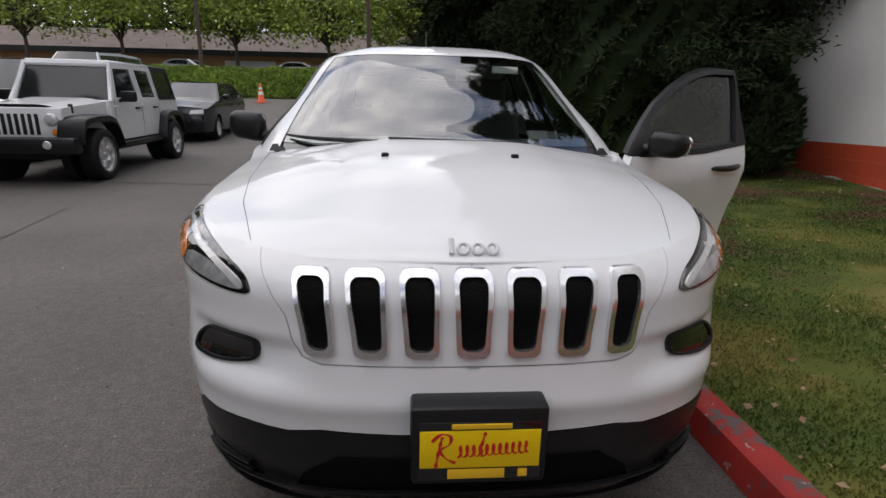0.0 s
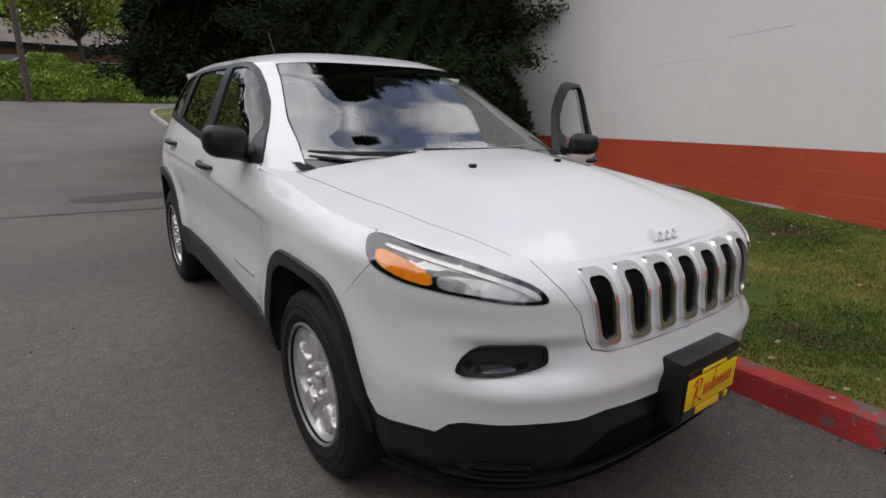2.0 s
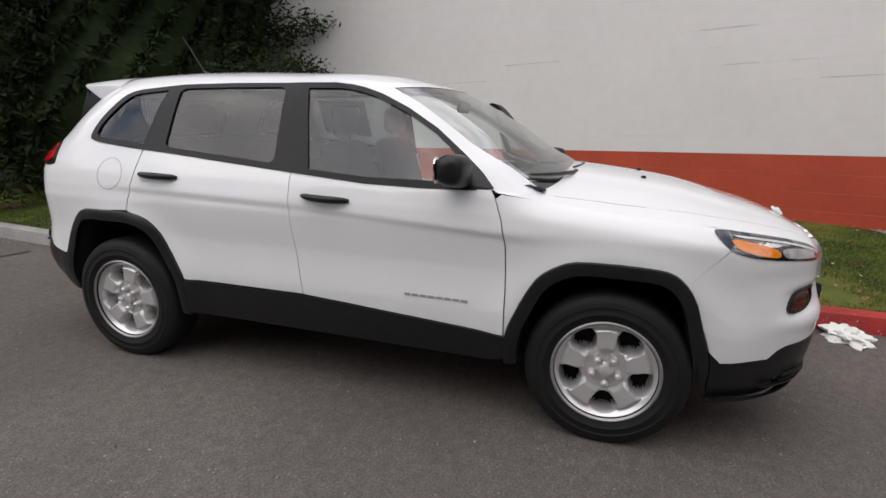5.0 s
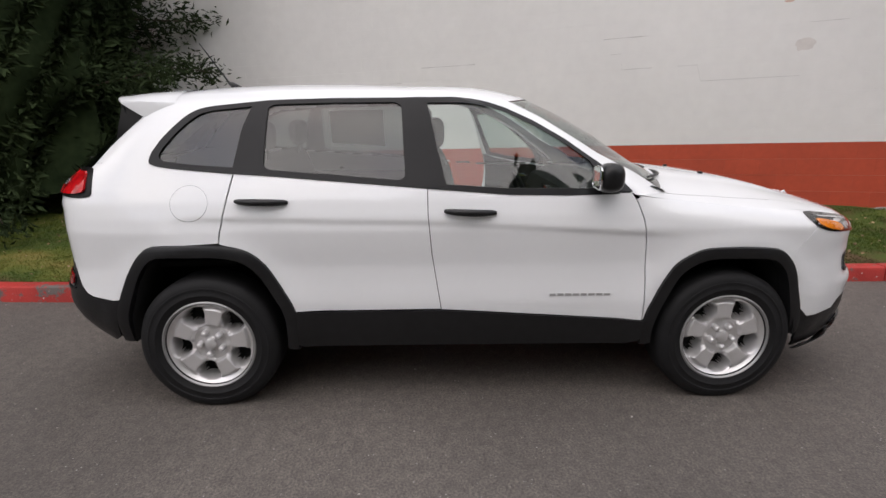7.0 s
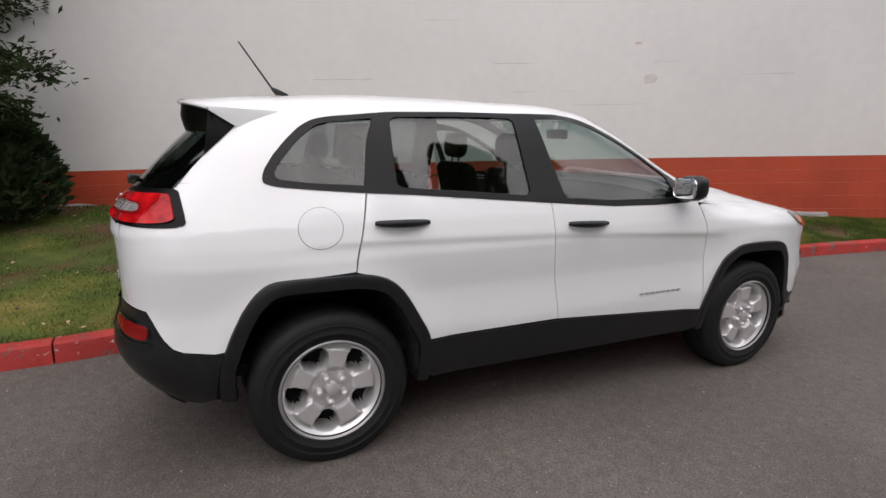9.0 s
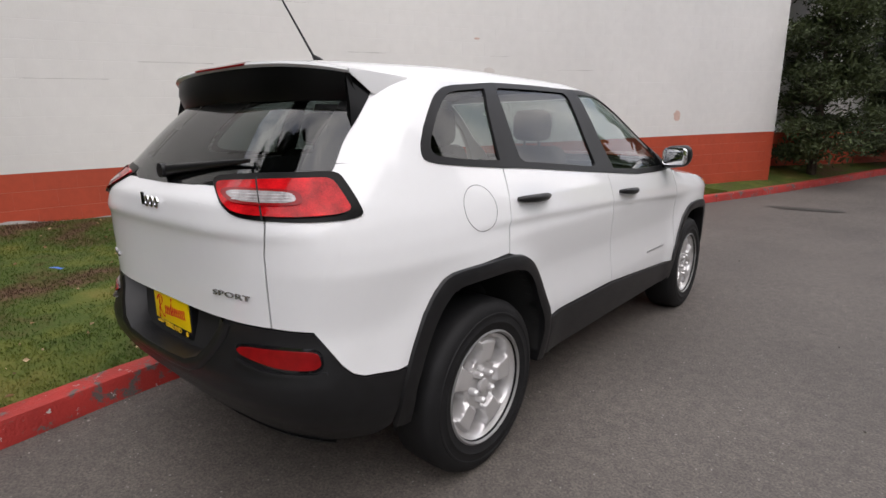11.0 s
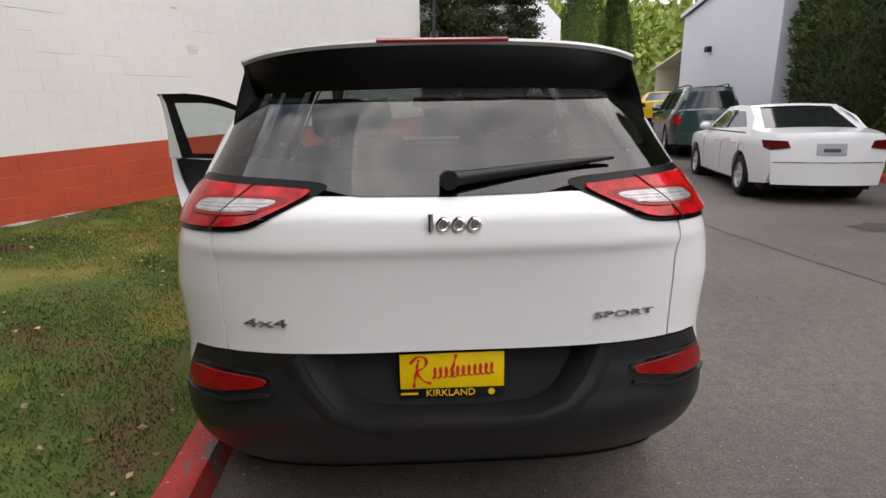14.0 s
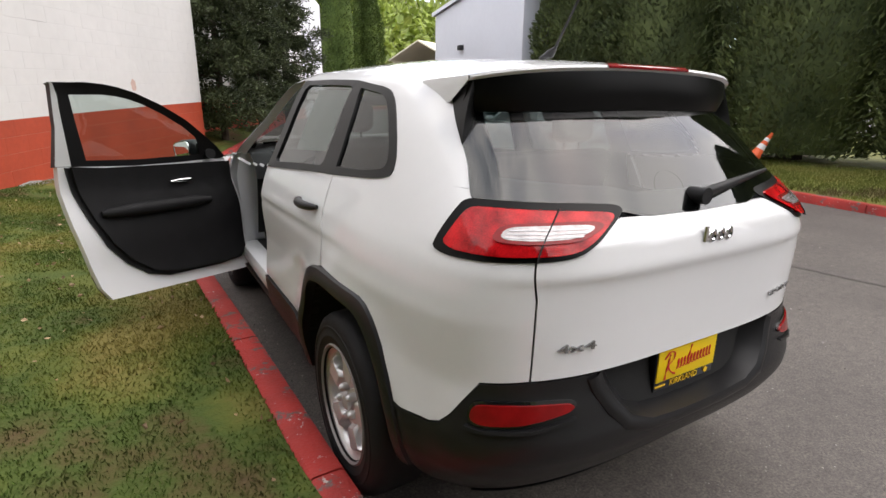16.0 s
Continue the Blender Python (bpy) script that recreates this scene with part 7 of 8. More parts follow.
for s in (-1, 1):
    vs = [bm.verts.new(p) for p in ((0, -0.35, 4.75), (s * 3.95, -0.35, 2.80), (s * 3.95, 8.3, 2.80), (0, 8.3, 4.75))]
    bm.faces.new(vs)
    vs2 = [bm.verts.new(v.co + Vector((0, 0, 0.15))) for v in vs]
    bm.faces.new(vs2)
    for i in range(4):
        bm.faces.new((vs[i], vs[(i + 1) % 4], vs2[(i + 1) % 4], vs2[i]))
part("roof", bm, CREAM, barn, smooth_it=False)

# post, sign, hydrant, cones
for x, y, h, lab in ((-12.4, 30.7, 9.0, "grey timber utility pole"), (-2.2, 27.2, 9.0, "slim grey utility pole by the bank")):
    pole = part("utility_pole", limb_mesh([([(x, y, 0.8), (x, y, h)], [0.13, 0.10])]), BARK)
    tagged(pole, lab, "pole")
sign = thing("sign_post", "brown timber post with a small white sign", "sign", (-6.9, -23.4, rise(-23.4)))
part("post", box((-0.16, -0.16, 0), (0.16, 0.16, 1.35), 0.02), BARK, sign)
part("sign_face", box((-0.17, 0.16, 0.85), (0.17, 0.20, 1.28), 0.01), SIGN_WHITE, sign)
hyd = thing("fire_hydrant", "yellow cast fire hydrant by the kerb", "hydrant", (-8.85, -22.7, rise(-22.7) + 0.1))
part("barrel", lathe([(0.0, 0.72), (0.06, 0.70), (0.12, 0.60), (0.14, 0.56), (0.11, 0.54), (0.11, 0.1), (0.16, 0.08), (0.16, 0.0)], 16, "z"), PAINT_YELLOW, hyd)
bm = bmesh.new()
add_tube(bm, [(-0.2, 0, 0.42), (0.2, 0, 0.42)], 0.06, 10)
part("outlet", bm, PAINT_YELLOW, hyd)


def cone(at, height, label, tilt=0.0, turn=0.0, mats=(None, None)):
    k = height / 0.72
    c = thing("traffic_cone", label, "traffic cone", at, group="traffic cones")
    c.matrix_basis = pose(*at, tilt, 0, turn)
    part("base", box((-0.19 * k, -0.19 * k, 0), (0.19 * k, 0.19 * k, 0.035 * k), 0.012), mats[0] or ORANGE, c)
    part("body", lathe([(0.135 * k, 0.03 * k), (0.128 * k, 0.06 * k), (0.032 * k, 0.70 * k), (0.022 * k, 0.72 * k), (0.0, 0.72 * k)], 24, "z"), mats[0] or ORANGE, c)
    for z0, z1 in ((0.30, 0.42), (0.50, 0.58)):
        r0, r1 = 0.128 - (z0 - 0.06) * 0.15, 0.128 - (z1 - 0.06) * 0.15
        part("band", lathe([((r0 + 0.002) * k, z0 * k), ((r1 + 0.002) * k, z1 * k)], 24, "z"), mats[1] or SIGN_WHITE, c)


FADED = material("faded_cone_plastic", (0.62, 0.30, 0.20), 0.7, vary=0.2, scale=8)
cone((-7.16, -1.73, 0), 0.50, "faded orange traffic cone standing by the kerb", mats=(FADED, FADED))
cone((-10.0, -3.36, 0.30), 0.70, "orange and white traffic cone leaning on the lawn", -32, 60)
cone((-7.6, 25.1, rise(25)), 0.95, "orange and white traffic cone on the lot")

# crumpled paper by the kerb
bm = bmesh.new()
bmesh.ops.create_icosphere(bm, subdivisions=4, radius=1.0)
for v in bm.verts:
    d = 1 + 0.55 * noise.noise(v.co * 2.1) + 0.25 * noise.noise(v.co * 5.5)
    v.co = Vector((v.co.x * 0.15 * d, v.co.y * 0.12 * d, max(v.co.z * 0.055 * d, -0.02) + 0.02))
litter = part("crumpled_paper", bm, PAPER)
litter.matrix_basis = pose(0.93, -2.97, 0.0, 0, 0, 25)
bm = bmesh.new()
bmesh.ops.create_icosphere(bm, subdivisions=3, radius=0.03)
for v in bm.verts:
    v.co *= 1 + 0.10 * noise.noise(v.co * 60)
ball = part("paper_ball", bm, PAPER)
ball.matrix_basis = pose(0.86, 2.58, 0.026)
tagged(ball, "small white crumpled paper ball by the kerb", "litter")
rows = [[(0.045 * a, 0.03 * b, 0.012 * noise.noise(Vector((a * 1.3, b * 1.7, 5)))) for a in (-1, -0.5, 0, 0.5, 1)] for b in (-1, -0.5, 0, 0.5, 1)]
scrap = part("wrapper_scrap", grid(rows), material("blue_wrapper", (0.03, 0.16, 0.62), 0.35, vary=0.2))
scrap.matrix_basis = pose(2.89, 1.88, 0.33, 8, -6, 30)
tagged(scrap, "small blue wrapper scrap lying on the lawn", "litter")
tagged(litter, "crumpled white paper bag lying against the kerb", "litter")

# ---- lawn growth and litter ----
r = np.random.RandomState(21)
tufts = []
edge_y = np.array([p.y for p in LAWN_EDGE])
edge_x = np.array([p.x for p in LAWN_EDGE])
order = np.argsort(edge_y)
n = 230000
yy = -8.5 + 15.5 * r.rand(n)
near = r.rand(n)
x0 = np.interp(yy, edge_y[order], edge_x[order])
x1 = np.array([wall_x(y) for y in yy])
xx = x0 + 0.01 + (np.maximum(x1 - x0, 0.2)) * near ** 1.15
cover = np.array([noise.noise(Vector((x * 1.1, y * 1.1, 4))) + 0.5 * noise.noise(Vector((x * 3.4, y * 3.4, 1))) for x, y in zip(xx, yy)])
ok = (cover > -0.38 + 0.35 * r.rand(n) - 0.2) & (xx < x1 - 0.02)
xx, yy, x0, x1, cover = xx[ok], yy[ok], x0[ok], x1[ok], cover[ok]
ff = np.clip((xx - x0 - 0.1 + 0.14) / np.maximum(x1 - x0 + 0.04, 1.6), 0, 1.2)
zz = np.array([rise(y) for y in yy]) + KERB_TOP - 0.015 + 0.26 * ff ** 1.2
m = len(xx)
v, f = sprigs(np.column_stack([xx, yy, zz]), np.column_stack([r.normal(size=m) * 0.55, r.normal(size=m) * 0.55, np.ones(m)]), 0.011 + 0.016 * r.rand(m) + 0.012 * np.clip(cover, 0, 1), 22, 0.30)
tagged(leaf_object("grass", v, f, BLADE), "short uneven lawn grass with bare patches", "grass", kind="stuff")
n = 30000
yy = -9.5 + 13.0 * r.rand(n)
fk = np.array([(p.y, p.x) for p in FAR_KERB])
o2 = np.argsort(fk[:, 0])
xk = np.interp(yy, fk[o2, 0], fk[o2, 1])
dd = r.rand(n)
xx = xk - 0.16 - 3.4 * dd
zz = np.array([rise(y) for y in yy]) + KERB_TOP + 0.25 * np.minimum(((xk - xx) / 12) ** 0.71, 1) - 0.02
v, f = sprigs(np.column_stack([xx, yy, zz]), np.column_stack([r.normal(size=n) * 0.5, r.normal(size=n) * 0.5, np.ones(n)]), 0.05 + 0.04 * r.rand(n), 23, 0.22)
tagged(leaf_object("grass_west", v, f, LIT_LAWN), "mown grass on the far lawn, strong light put into its colour", "grass", kind="stuff")
# leaf litter and paint flakes
n = 650
yy = -5.5 + 10.5 * r.rand(n)
x0 = np.interp(yy, edge_y[order], edge_x[order])
x1 = np.array([wall_x(y) for y in yy])
g = r.rand(n) ** 1.2
xx = x0 + 0.03 + (x1 - x0 - 0.1) * g
ff = np.clip((xx - x0 + 0.04) / np.maximum(x1 - x0 + 0.04, 1.6), 0, 1.2)
zz = np.array([rise(y) for y in yy]) + KERB_TOP + 0.02 + 0.26 * ff ** 1.2
v, f = sprigs(np.column_stack([xx, yy, zz]), np.column_stack([r.normal(size=n), r.normal(size=n), 0.15 * r.normal(size=n)]), 0.018 + 0.028 * r.rand(n), 24, 0.7)
DRY = material("dry_leaf", (0.42, 0.30, 0.19), 0.8, dark=(0.16, 0.08, 0.035), scale=1.2, by_island=0.5)
tagged(leaf_object("leaf_litter", v, f, DRY), "scattered dry leaves and chips on the lawn", "litter", kind="stuff")
# grit on the road and along the gutter
n = 5200
yy = -9 + 16 * r.rand(n)
kx = np.interp(yy, np.array([p.y for p in KERB_LINE])[order], np.array([p.x for p in KERB_LINE])[order])
gut = r.rand(n) < 0.25
xx = np.where(gut, kx - 0.02 - 0.14 * r.rand(n) ** 2, -6.5 + (kx + 6.4) * r.rand(n))
zz = np.array([rise(y) for y in yy]) + 0.002
v, f = sprigs(np.column_stack([xx, yy, zz]), np.column_stack([r.normal(size=n), r.normal(size=n), 0.25 * np.ones(n)]), 0.006 + 0.011 * r.rand(n) ** 2, 26, 0.8)
GRIT = material("pale_grit", (0.30, 0.28, 0.26), 0.9, dark=(0.10, 0.09, 0.08), scale=3.0, by_island=0.5)
tagged(leaf_object("grit", v, f, GRIT), "pale grit and chips on the asphalt", "grit", kind="stuff")


def stain(name, at, rx, ry, mat, label, seed):
    bm = bmesh.new()
    ring_ = []
    for k in range(36):
        a = 2 * math.pi * k / 36
        d = 1 + 0.35 * noise.noise(Vector((math.cos(a) * 1.6 + seed, math.sin(a) * 1.6, 0)))
        ring_.append(bm.verts.new((rx * d * math.cos(a), ry * d * math.sin(a), 0)))
    bm.faces.new(ring_)
    o = part(name, bm, mat)
    o.matrix_basis = pose(*at)
    tagged(o, label, "stain", kind="structure")


DAMP = material("damp_asphalt", (0.058, 0.052, 0.047), 0.7, vary=0.3, scale=5, bump=0.4, bump_scale=170)
stain("oil_stain", (-5.5, -2.35, 0.004), 0.42, 0.26, DAMP, "dark oil stain on the asphalt", 1)
stain("oil_stain", (-1.0, -7.85, rise(-7.85) + 0.006), 0.5, 0.22, DAMP, "dark stain on the asphalt", 2)
stain("oil_stain", (-0.9, 5.6, 0.004), 0.8, 0.35, DAMP, "dark damp stain on the asphalt", 3)
for pts_, wd in (((( -9.0, 5.2), (-3.1, 4.76), (-0.8, 4.5), (0.6, 4.3)), 0.05), (((-2.2, -12.0), (-3.2, -6.0), (-3.6, -1.0), (-4.2, 3.0)), 0.015)):
    line = curve_through([(x, y, 0) for x, y in pts_], 60)
    rows = []
    for p, q in zip(line, offset(line, wd)):
        j = 0.012 * noise.noise(p * 3)
        rows.append([Vector((p.x + j, p.y + j, rise(p.y) + 0.005 + (0.002 if p.y < -4 else 0))), Vector((q.x + j, q.y - j, rise(q.y) + 0.005 + (0.002 if p.y < -4 else 0)))])
    o = part("tar_seam", grid(rows), DAMP)
    tagged(o, "tarred seam across the asphalt", "seam", kind="structure")

# ---- parked vehicles round the lot ----
def small_wheels(car, axles, track, radius, label="black tyre on a silver alloy wheel"):
    k = radius / 0.362
    for side in (-1, 1):
        for ay in axles:
            w = new("wheel", TYRE)
            w.parent = car
            w.matrix_basis = Matrix.Translation((side * track, ay, radius - 0.01)) @ Matrix.Rotation(0 if side > 0 else math.pi, 4, "Z") @ Matrix.Rotation(radians(25 * ay), 4, "X") @ Matrix.Diagonal((k, k, k, 1))
            tagged(w, label=label)
            for nm, me in (("rim", BARREL), ("wheel_disc", DISC), ("hub_cap", CAP)):
                new(nm, me).parent = w


def arch(cy, cz, rad, sill, n=12):
    """Points over a wheel opening, front to rear, starting and ending at the sill."""
    a0 = math.asin(max(min((sill - cz) / rad, 1), -1))
    return [(cy - rad * math.cos(t), cz + rad * math.sin(t)) for t in (a0 + (math.pi - 2 * a0) * i / n for i in range(n + 1))]


def parked_car(name, label, category, at, turn, paint, L=4.5, W=1.78, H=1.42, nose=0.72, cowl=(-0.95, 0.95), top=(-0.25, 1.36), end=(0.95, 1.36), base=(1.62, 1.0), tail=0.95, axles=(-1.38, 1.35), wheel_r=0.32,
               lamp=DARK_RED, rear_lamp=(0.50, 0.70, 0.90), rails=False, cladding=None, pillars=(0.25,), rear_black=False, plate=True):
    """A closed car: sides with wheel openings, bonnet, deck, glazed upper body, lamps, bumpers and wheels. It faces -y."""
    car = thing(name, label, category, at, turn)
    f, b = -L / 2, L / 2
    sill = 0.24
    outline = [(f + 0.03, sill), *arch(axles[0], wheel_r, wheel_r + 0.06, sill), *arch(axles[1], wheel_r, wheel_r + 0.06, sill), (b - 0.10, sill + 0.04), (b - 0.01, 0.45), (b, 0.62), (b - 0.05, tail), base,
               (0.5 * (base[0] + cowl[0]), 0.5 * (base[1] + cowl[1])), cowl, (0.5 * (cowl[0] + f), 0.55 * cowl[1] + 0.45 * nose + 0.035), (f + 0.14, nose), (f, nose - 0.16), (f - 0.01, 0.42)]
    belt_y = [f, f + 0.14, 0.5 * (cowl[0] + f), cowl[0], base[0], b - 0.05, b]
    belt_z = [nose, nose, 0.55 * cowl[1] + 0.45 * nose + 0.035, cowl[1], base[1], tail, tail]

    def half(y, z):
        t = abs(y) / (L / 2)
        w = W / 2 * (1 - 0.17 * max((t - 0.66) / 0.34, 0) ** 2.0)
        w -= 0.05 * max((0.62 - z) / 0.4, 0) ** 1.5
        zb = cowl[1] - 0.06
        if z > zb:
            w -= 0.05 * min((z - zb) / 0.06, 1) + 0.19 * max(z - cowl[1], 0) / 0.42
        else:
            w += 0.012 * math.exp(-((z - zb + 0.16) / 0.05) ** 2)
        return w

    def side(s, out=0.0):
        return lambda y, z: Vector((s * (half(y, z) + out), y, z))

    def bow(u):
        return 1 - min(u * u, 1.0)

    def front_at(x, z, out=0.0):
        u = x / half(f + 0.02, z)
        return Vector((x, f - 0.14 * bow(u) - out + 0.09 * max((z - 0.55) / 0.4, 0) + 0.04 * max((0.42 - z) / 0.2, 0), z))

    def rear_at(x, z, out=0.0):
        u = x / half(b - 0.02, z)
        lean = 0.05 * max((z - 0.62) / 0.35, 0)
        return Vector((x, b + 0.12 * bow(u) + out - lean, z))

    for s in (-1, 1):
        part("body_side", patch(side(s), outline, (), 0.14, 0.09, side(s, -0.05)), paint, car)
    us = [-1 + 2 * i / 16 for i in range(17)]
    rows = []
    for i in range(15):
        y = f + 0.10 + (cowl[0] - f - 0.10) * i / 14
        z = float(np.interp(y, belt_y, belt_z))
        rows.append([(u * half(y, z), y - 0.14 * bow(u) * max(1 - i / 6, 0) - 0.10 * bow(u) * max((i - 9) / 5, 0), z + 0.065 * bow(u) ** 0.7) for u in us])
    part("bonnet", grid(rows), paint, car)
    rows = [[front_at(u * half(f + 0.02, z), z) for u in us] for z in [sill + (nose - sill) * i / 10 for i in range(11)]]
    rows.append([(u * half(f + 0.10, nose), f + 0.10 - 0.14 * bow(u), nose + 0.065 * bow(u) ** 0.7) for u in us])
    part("front_bumper", grid(rows), paint, car)
    rows = [[rear_at(u * half(b - 0.02, z), z) for u in us] for z in [sill + 0.03 + (tail - sill - 0.03) * i / 10 for i in range(11)]]
    rows.append([(u * half(b - 0.06, tail), b - 0.06 + 0.10 * bow(u), tail + 0.03 * bow(u)) for u in us])
    part("rear_bumper", grid(rows), paint, car)
    rows = []
    for i in range(7):
        y = b - 0.06 + (base[0] - b + 0.06) * i / 6
        z = float(np.interp(y, belt_y, belt_z))
        rows.append([(u * half(y, z), y + 0.10 * bow(u), z + 0.03 * bow(u)) for u in us])
    part("boot_lid", grid(rows), paint, car)
    # upper body
    pil = 0.055
    shell = [cowl, (base[0], base[1]), end, top]
    part_up = [(cowl[0], cowl[1] - 0.02), (base[0], base[1] - 0.02), (0.6 * base[0] + 0.4 * end[0] + 0.06, 0.55 * base[1] + 0.45 * end[1] + 0.03), end, (0.5 * (end[0] + top[0]), end[1] + 0.025), top]
    pane = [(cowl[0] + 0.20, cowl[1] + 0.03), (base[0] - 0.28, base[1] + 0.03), (end[0] - 0.06, end[1] - 0.085), (0.5 * (end[0] + top[0]), end[1] - 0.06), (top[0] + 0.03, top[1] - 0.075)]
    for s in (-1, 1):
        part("window_surround", patch(side(s, 0.002), part_up, (pane,), 0.25, 0.12, side(s, -0.04)), paint, car)
        g = part("side_window", patch(side(s, -0.012), pane, (), 0.25, 0.12), WINDOW_DARK, car)
        for py in pillars:
            zt = end[1] - 0.05
            part("door_pillar", patch(side(s, -0.004), [(py - 0.04, cowl[1]), (py + 0.05, cowl[1]), (py + 0.06, zt), (py - 0.02, zt)], (), 0.2, 0.1), BLACK_TRIM, g)
        bm = bmesh.new()
        add_tube(bm, [side(s, 0.004)(y, cowl[1] + 0.02) for y in (cowl[0] + 0.15, 0.0, 0.8, base[0] - 0.2)], 0.010, 6)
        part("belt_trim", bm, BLACK_TRIM, car)
        for dy in (-0.02, -0.02 + 0.95):
            bm = bmesh.new()
            add_tube(bm, [side(s, 0.016)(y, cowl[1] - 0.14) for y in (dy, dy + 0.1, dy + 0.2)], [0.010, 0.016, 0.010], 8)
            part("door_handle", bm, paint, car)
        for dy in (cowl[0] + 0.12, pillars[0] + 0.02, pillars[0] + 0.95):
            bm = bmesh.new()
            add_tube(bm, [side(s, -0.0015)(dy + 0.02 * k, sill + 0.06 + (cowl[1] - sill - 0.06) * k / 6) for k in range(7)], 0.004, 5)
            part("door_seam", bm, WELL_GAP_BLACK, car)
        bm = bmesh.new()
        bmesh.ops.create_icosphere(bm, subdivisions=2, radius=1.0)
        for v in bm.verts:
            v.co = Vector((s * (half(cowl[0] + 0.3, cowl[1]) + 0.10) + v.co.x * 0.11, cowl[0] + 0.36 + v.co.y * 0.06, cowl[1] + 0.09 + v.co.z * 0.075))
        add_tube(bm, [side(s, -0.02)(cowl[0] + 0.34, cowl[1] + 0.05), side(s, 0.07)(cowl[0] + 0.36, cowl[1] + 0.07)], 0.025, 8)
        part("door_mirror", bm, paint, car)
        for ay in axles:
            bm = lathe([(wheel_r + 0.065, s * (W / 2 - 0.07)), (wheel_r + 0.065, s * (W / 2 - 0.34)), (0.0, s * (W / 2 - 0.34))], 28)
            bmesh.ops.translate(bm, verts=bm.verts, vec=(0, ay, wheel_r))
            part("wheel_well", bm, WELL_GAP_BLACK, car)
        if cladding:
            part("side_cladding", patch(side(s, 0.012), [(axles[0] + wheel_r + 0.08, sill), (axles[1] - wheel_r - 0.08, sill), (axles[1] - wheel_r - 0.08, 0.46), (axles[0] + wheel_r + 0.08, 0.46)], (), 0.3, 0.1, side(s, -0.01)), cladding, car)
        if rails:
            bm = bmesh.new()
            add_tube(bm, [Vector((s * (half(y, end[1]) - 0.10), y, end[1] + h)) for y, h in ((top[0] + 0.1, 0.02), (top[0] + 0.25, 0.085), (end[0] - 0.25, 0.085), (end[0] - 0.05, 0.02))], 0.018, 8)
            part("roof_rail", bm, BLACK_TRIM, car)

    def sheet(nm, p, q, mat, crown_p, crown_q, lift, u0=-1.0, u1=1.0, up=0.0):
        rows = []
        for i in range(8):
            t = i / 7
            y, z = p[0] + (q[0] - p[0]) * t, p[1] + (q[1] - p[1]) * t
            c = crown_p + (crown_q - crown_p) * t
            rows.append([(u * half(y, z), y + c * bow(u), z + lift * bow(u) + up) for u in [u0 + (u1 - u0) * m / 16 for m in range(17)]])
        return part(nm, grid(rows), mat, car)

    sheet("windscreen", cowl, (top[0], top[1]), WINDOW_DARK, -0.12, -0.06, 0.012)
    sheet("roof", top, (end[0], end[1]), paint, -0.06, 0.06, 0.035)
    sheet("rear_window", end, (base[0], base[1]), paint if rear_black else WINDOW_DARK, 0.06, 0.10, 0.012)
    if rear_black:
        wz0, wz1 = base[1] + 0.02, end[1] - 0.10
        rows = []
        for i in range(6):
            t = i / 5
            z = wz0 + (wz1 - wz0) * t
            y = base[0] + (end[0] - base[0]) * (z - base[1]) / (end[1] - base[1])
            rows.append([(u * (half(y, z) - 0.10), y + 0.02 + 0.10 * bow(u), z + 0.012) for u in us])
        part("tailgate_glass", grid(rows), WINDOW_DARK, car)
    else:
        for s in (-1, 1):
            sheet("rear_pillar", end, (base[0], base[1]), paint, 0.06, 0.10, 0.012, s * 0.80, s * 1.0, 0.006)
        sheet("roof_edge", (end[0] - 0.02, end[1]), (end[0] + 0.07, end[1] - 0.04), paint, 0.06, 0.07, 0.03, -1, 1, 0.008)
    for s in (-1, 1):
        sheet("windscreen_pillar", cowl, (top[0], top[1]), paint, -0.12, -0.06, 0.012, s * 0.93, s * 1.0, 0.006)
        x0, z0, z1 = rear_lamp[0], rear_lamp[1], rear_lamp[2]
        hw = half(b - 0.02, 0.5 * (z0 + z1))
        o = [(s * x0, z0 + 0.03), (s * (hw - 0.005), z0), (s * (hw - 0.005), z1), (s * (x0 + 0.04), z1 - 0.01)]
        part("tail_lamp", patch(lambda x, z: rear_at(x, z, 0.012), o, (), 0.06, 0.06, lambda x, z: rear_at(x, z, -0.03)), lamp, car)
        wrap_o = [(b - 0.02, z0), (b - 0.02, z1), (b - 0.22, z1 + 0.0), (b - 0.16, z0 + 0.03)]
        part("tail_lamp_side", patch(side(s, 0.008), wrap_o, (), 0.06, 0.06, side(s, -0.02)), lamp, car)
        hw = half(f + 0.02, nose - 0.06)
        o = [(s * (hw - 0.34), nose - 0.13), (s * (hw - 0.01), nose - 0.12), (s * (hw - 0.01), nose - 0.01), (s * (hw - 0.30), nose - 0.03)]
        part("headlamp", patch(lambda x, z: front_at(x, z, 0.012), o, (), 0.06, 0.06, lambda x, z: front_at(x, z, -0.03)), CLEAR_LENS, car)
    part("grille", patch(lambda x, z: front_at(x, z, 0.012), [(-0.36, nose - 0.16), (0.36, nose - 0.16), (0.40, nose - 0.02), (-0.40, nose - 0.02)], (), 0.1, 0.08, lambda x, z: front_at(x, z, -0.03)), BLACK_GLOSS, car)
    part("lower_intake", patch(lambda x, z: front_at(x, z, 0.012), [(-0.5, 0.30), (0.5, 0.30), (0.46, 0.42), (-0.46, 0.42)], (), 0.1, 0.08, lambda x, z: front_at(x, z, -0.03)), BLACK_PLASTIC, car)
    bm = bmesh.new()
    add_tube(bm, [rear_at(x, 0.60, 0.004) for x in (-W * 0.40, -0.4, 0, 0.4, W * 0.40)], 0.006, 6)
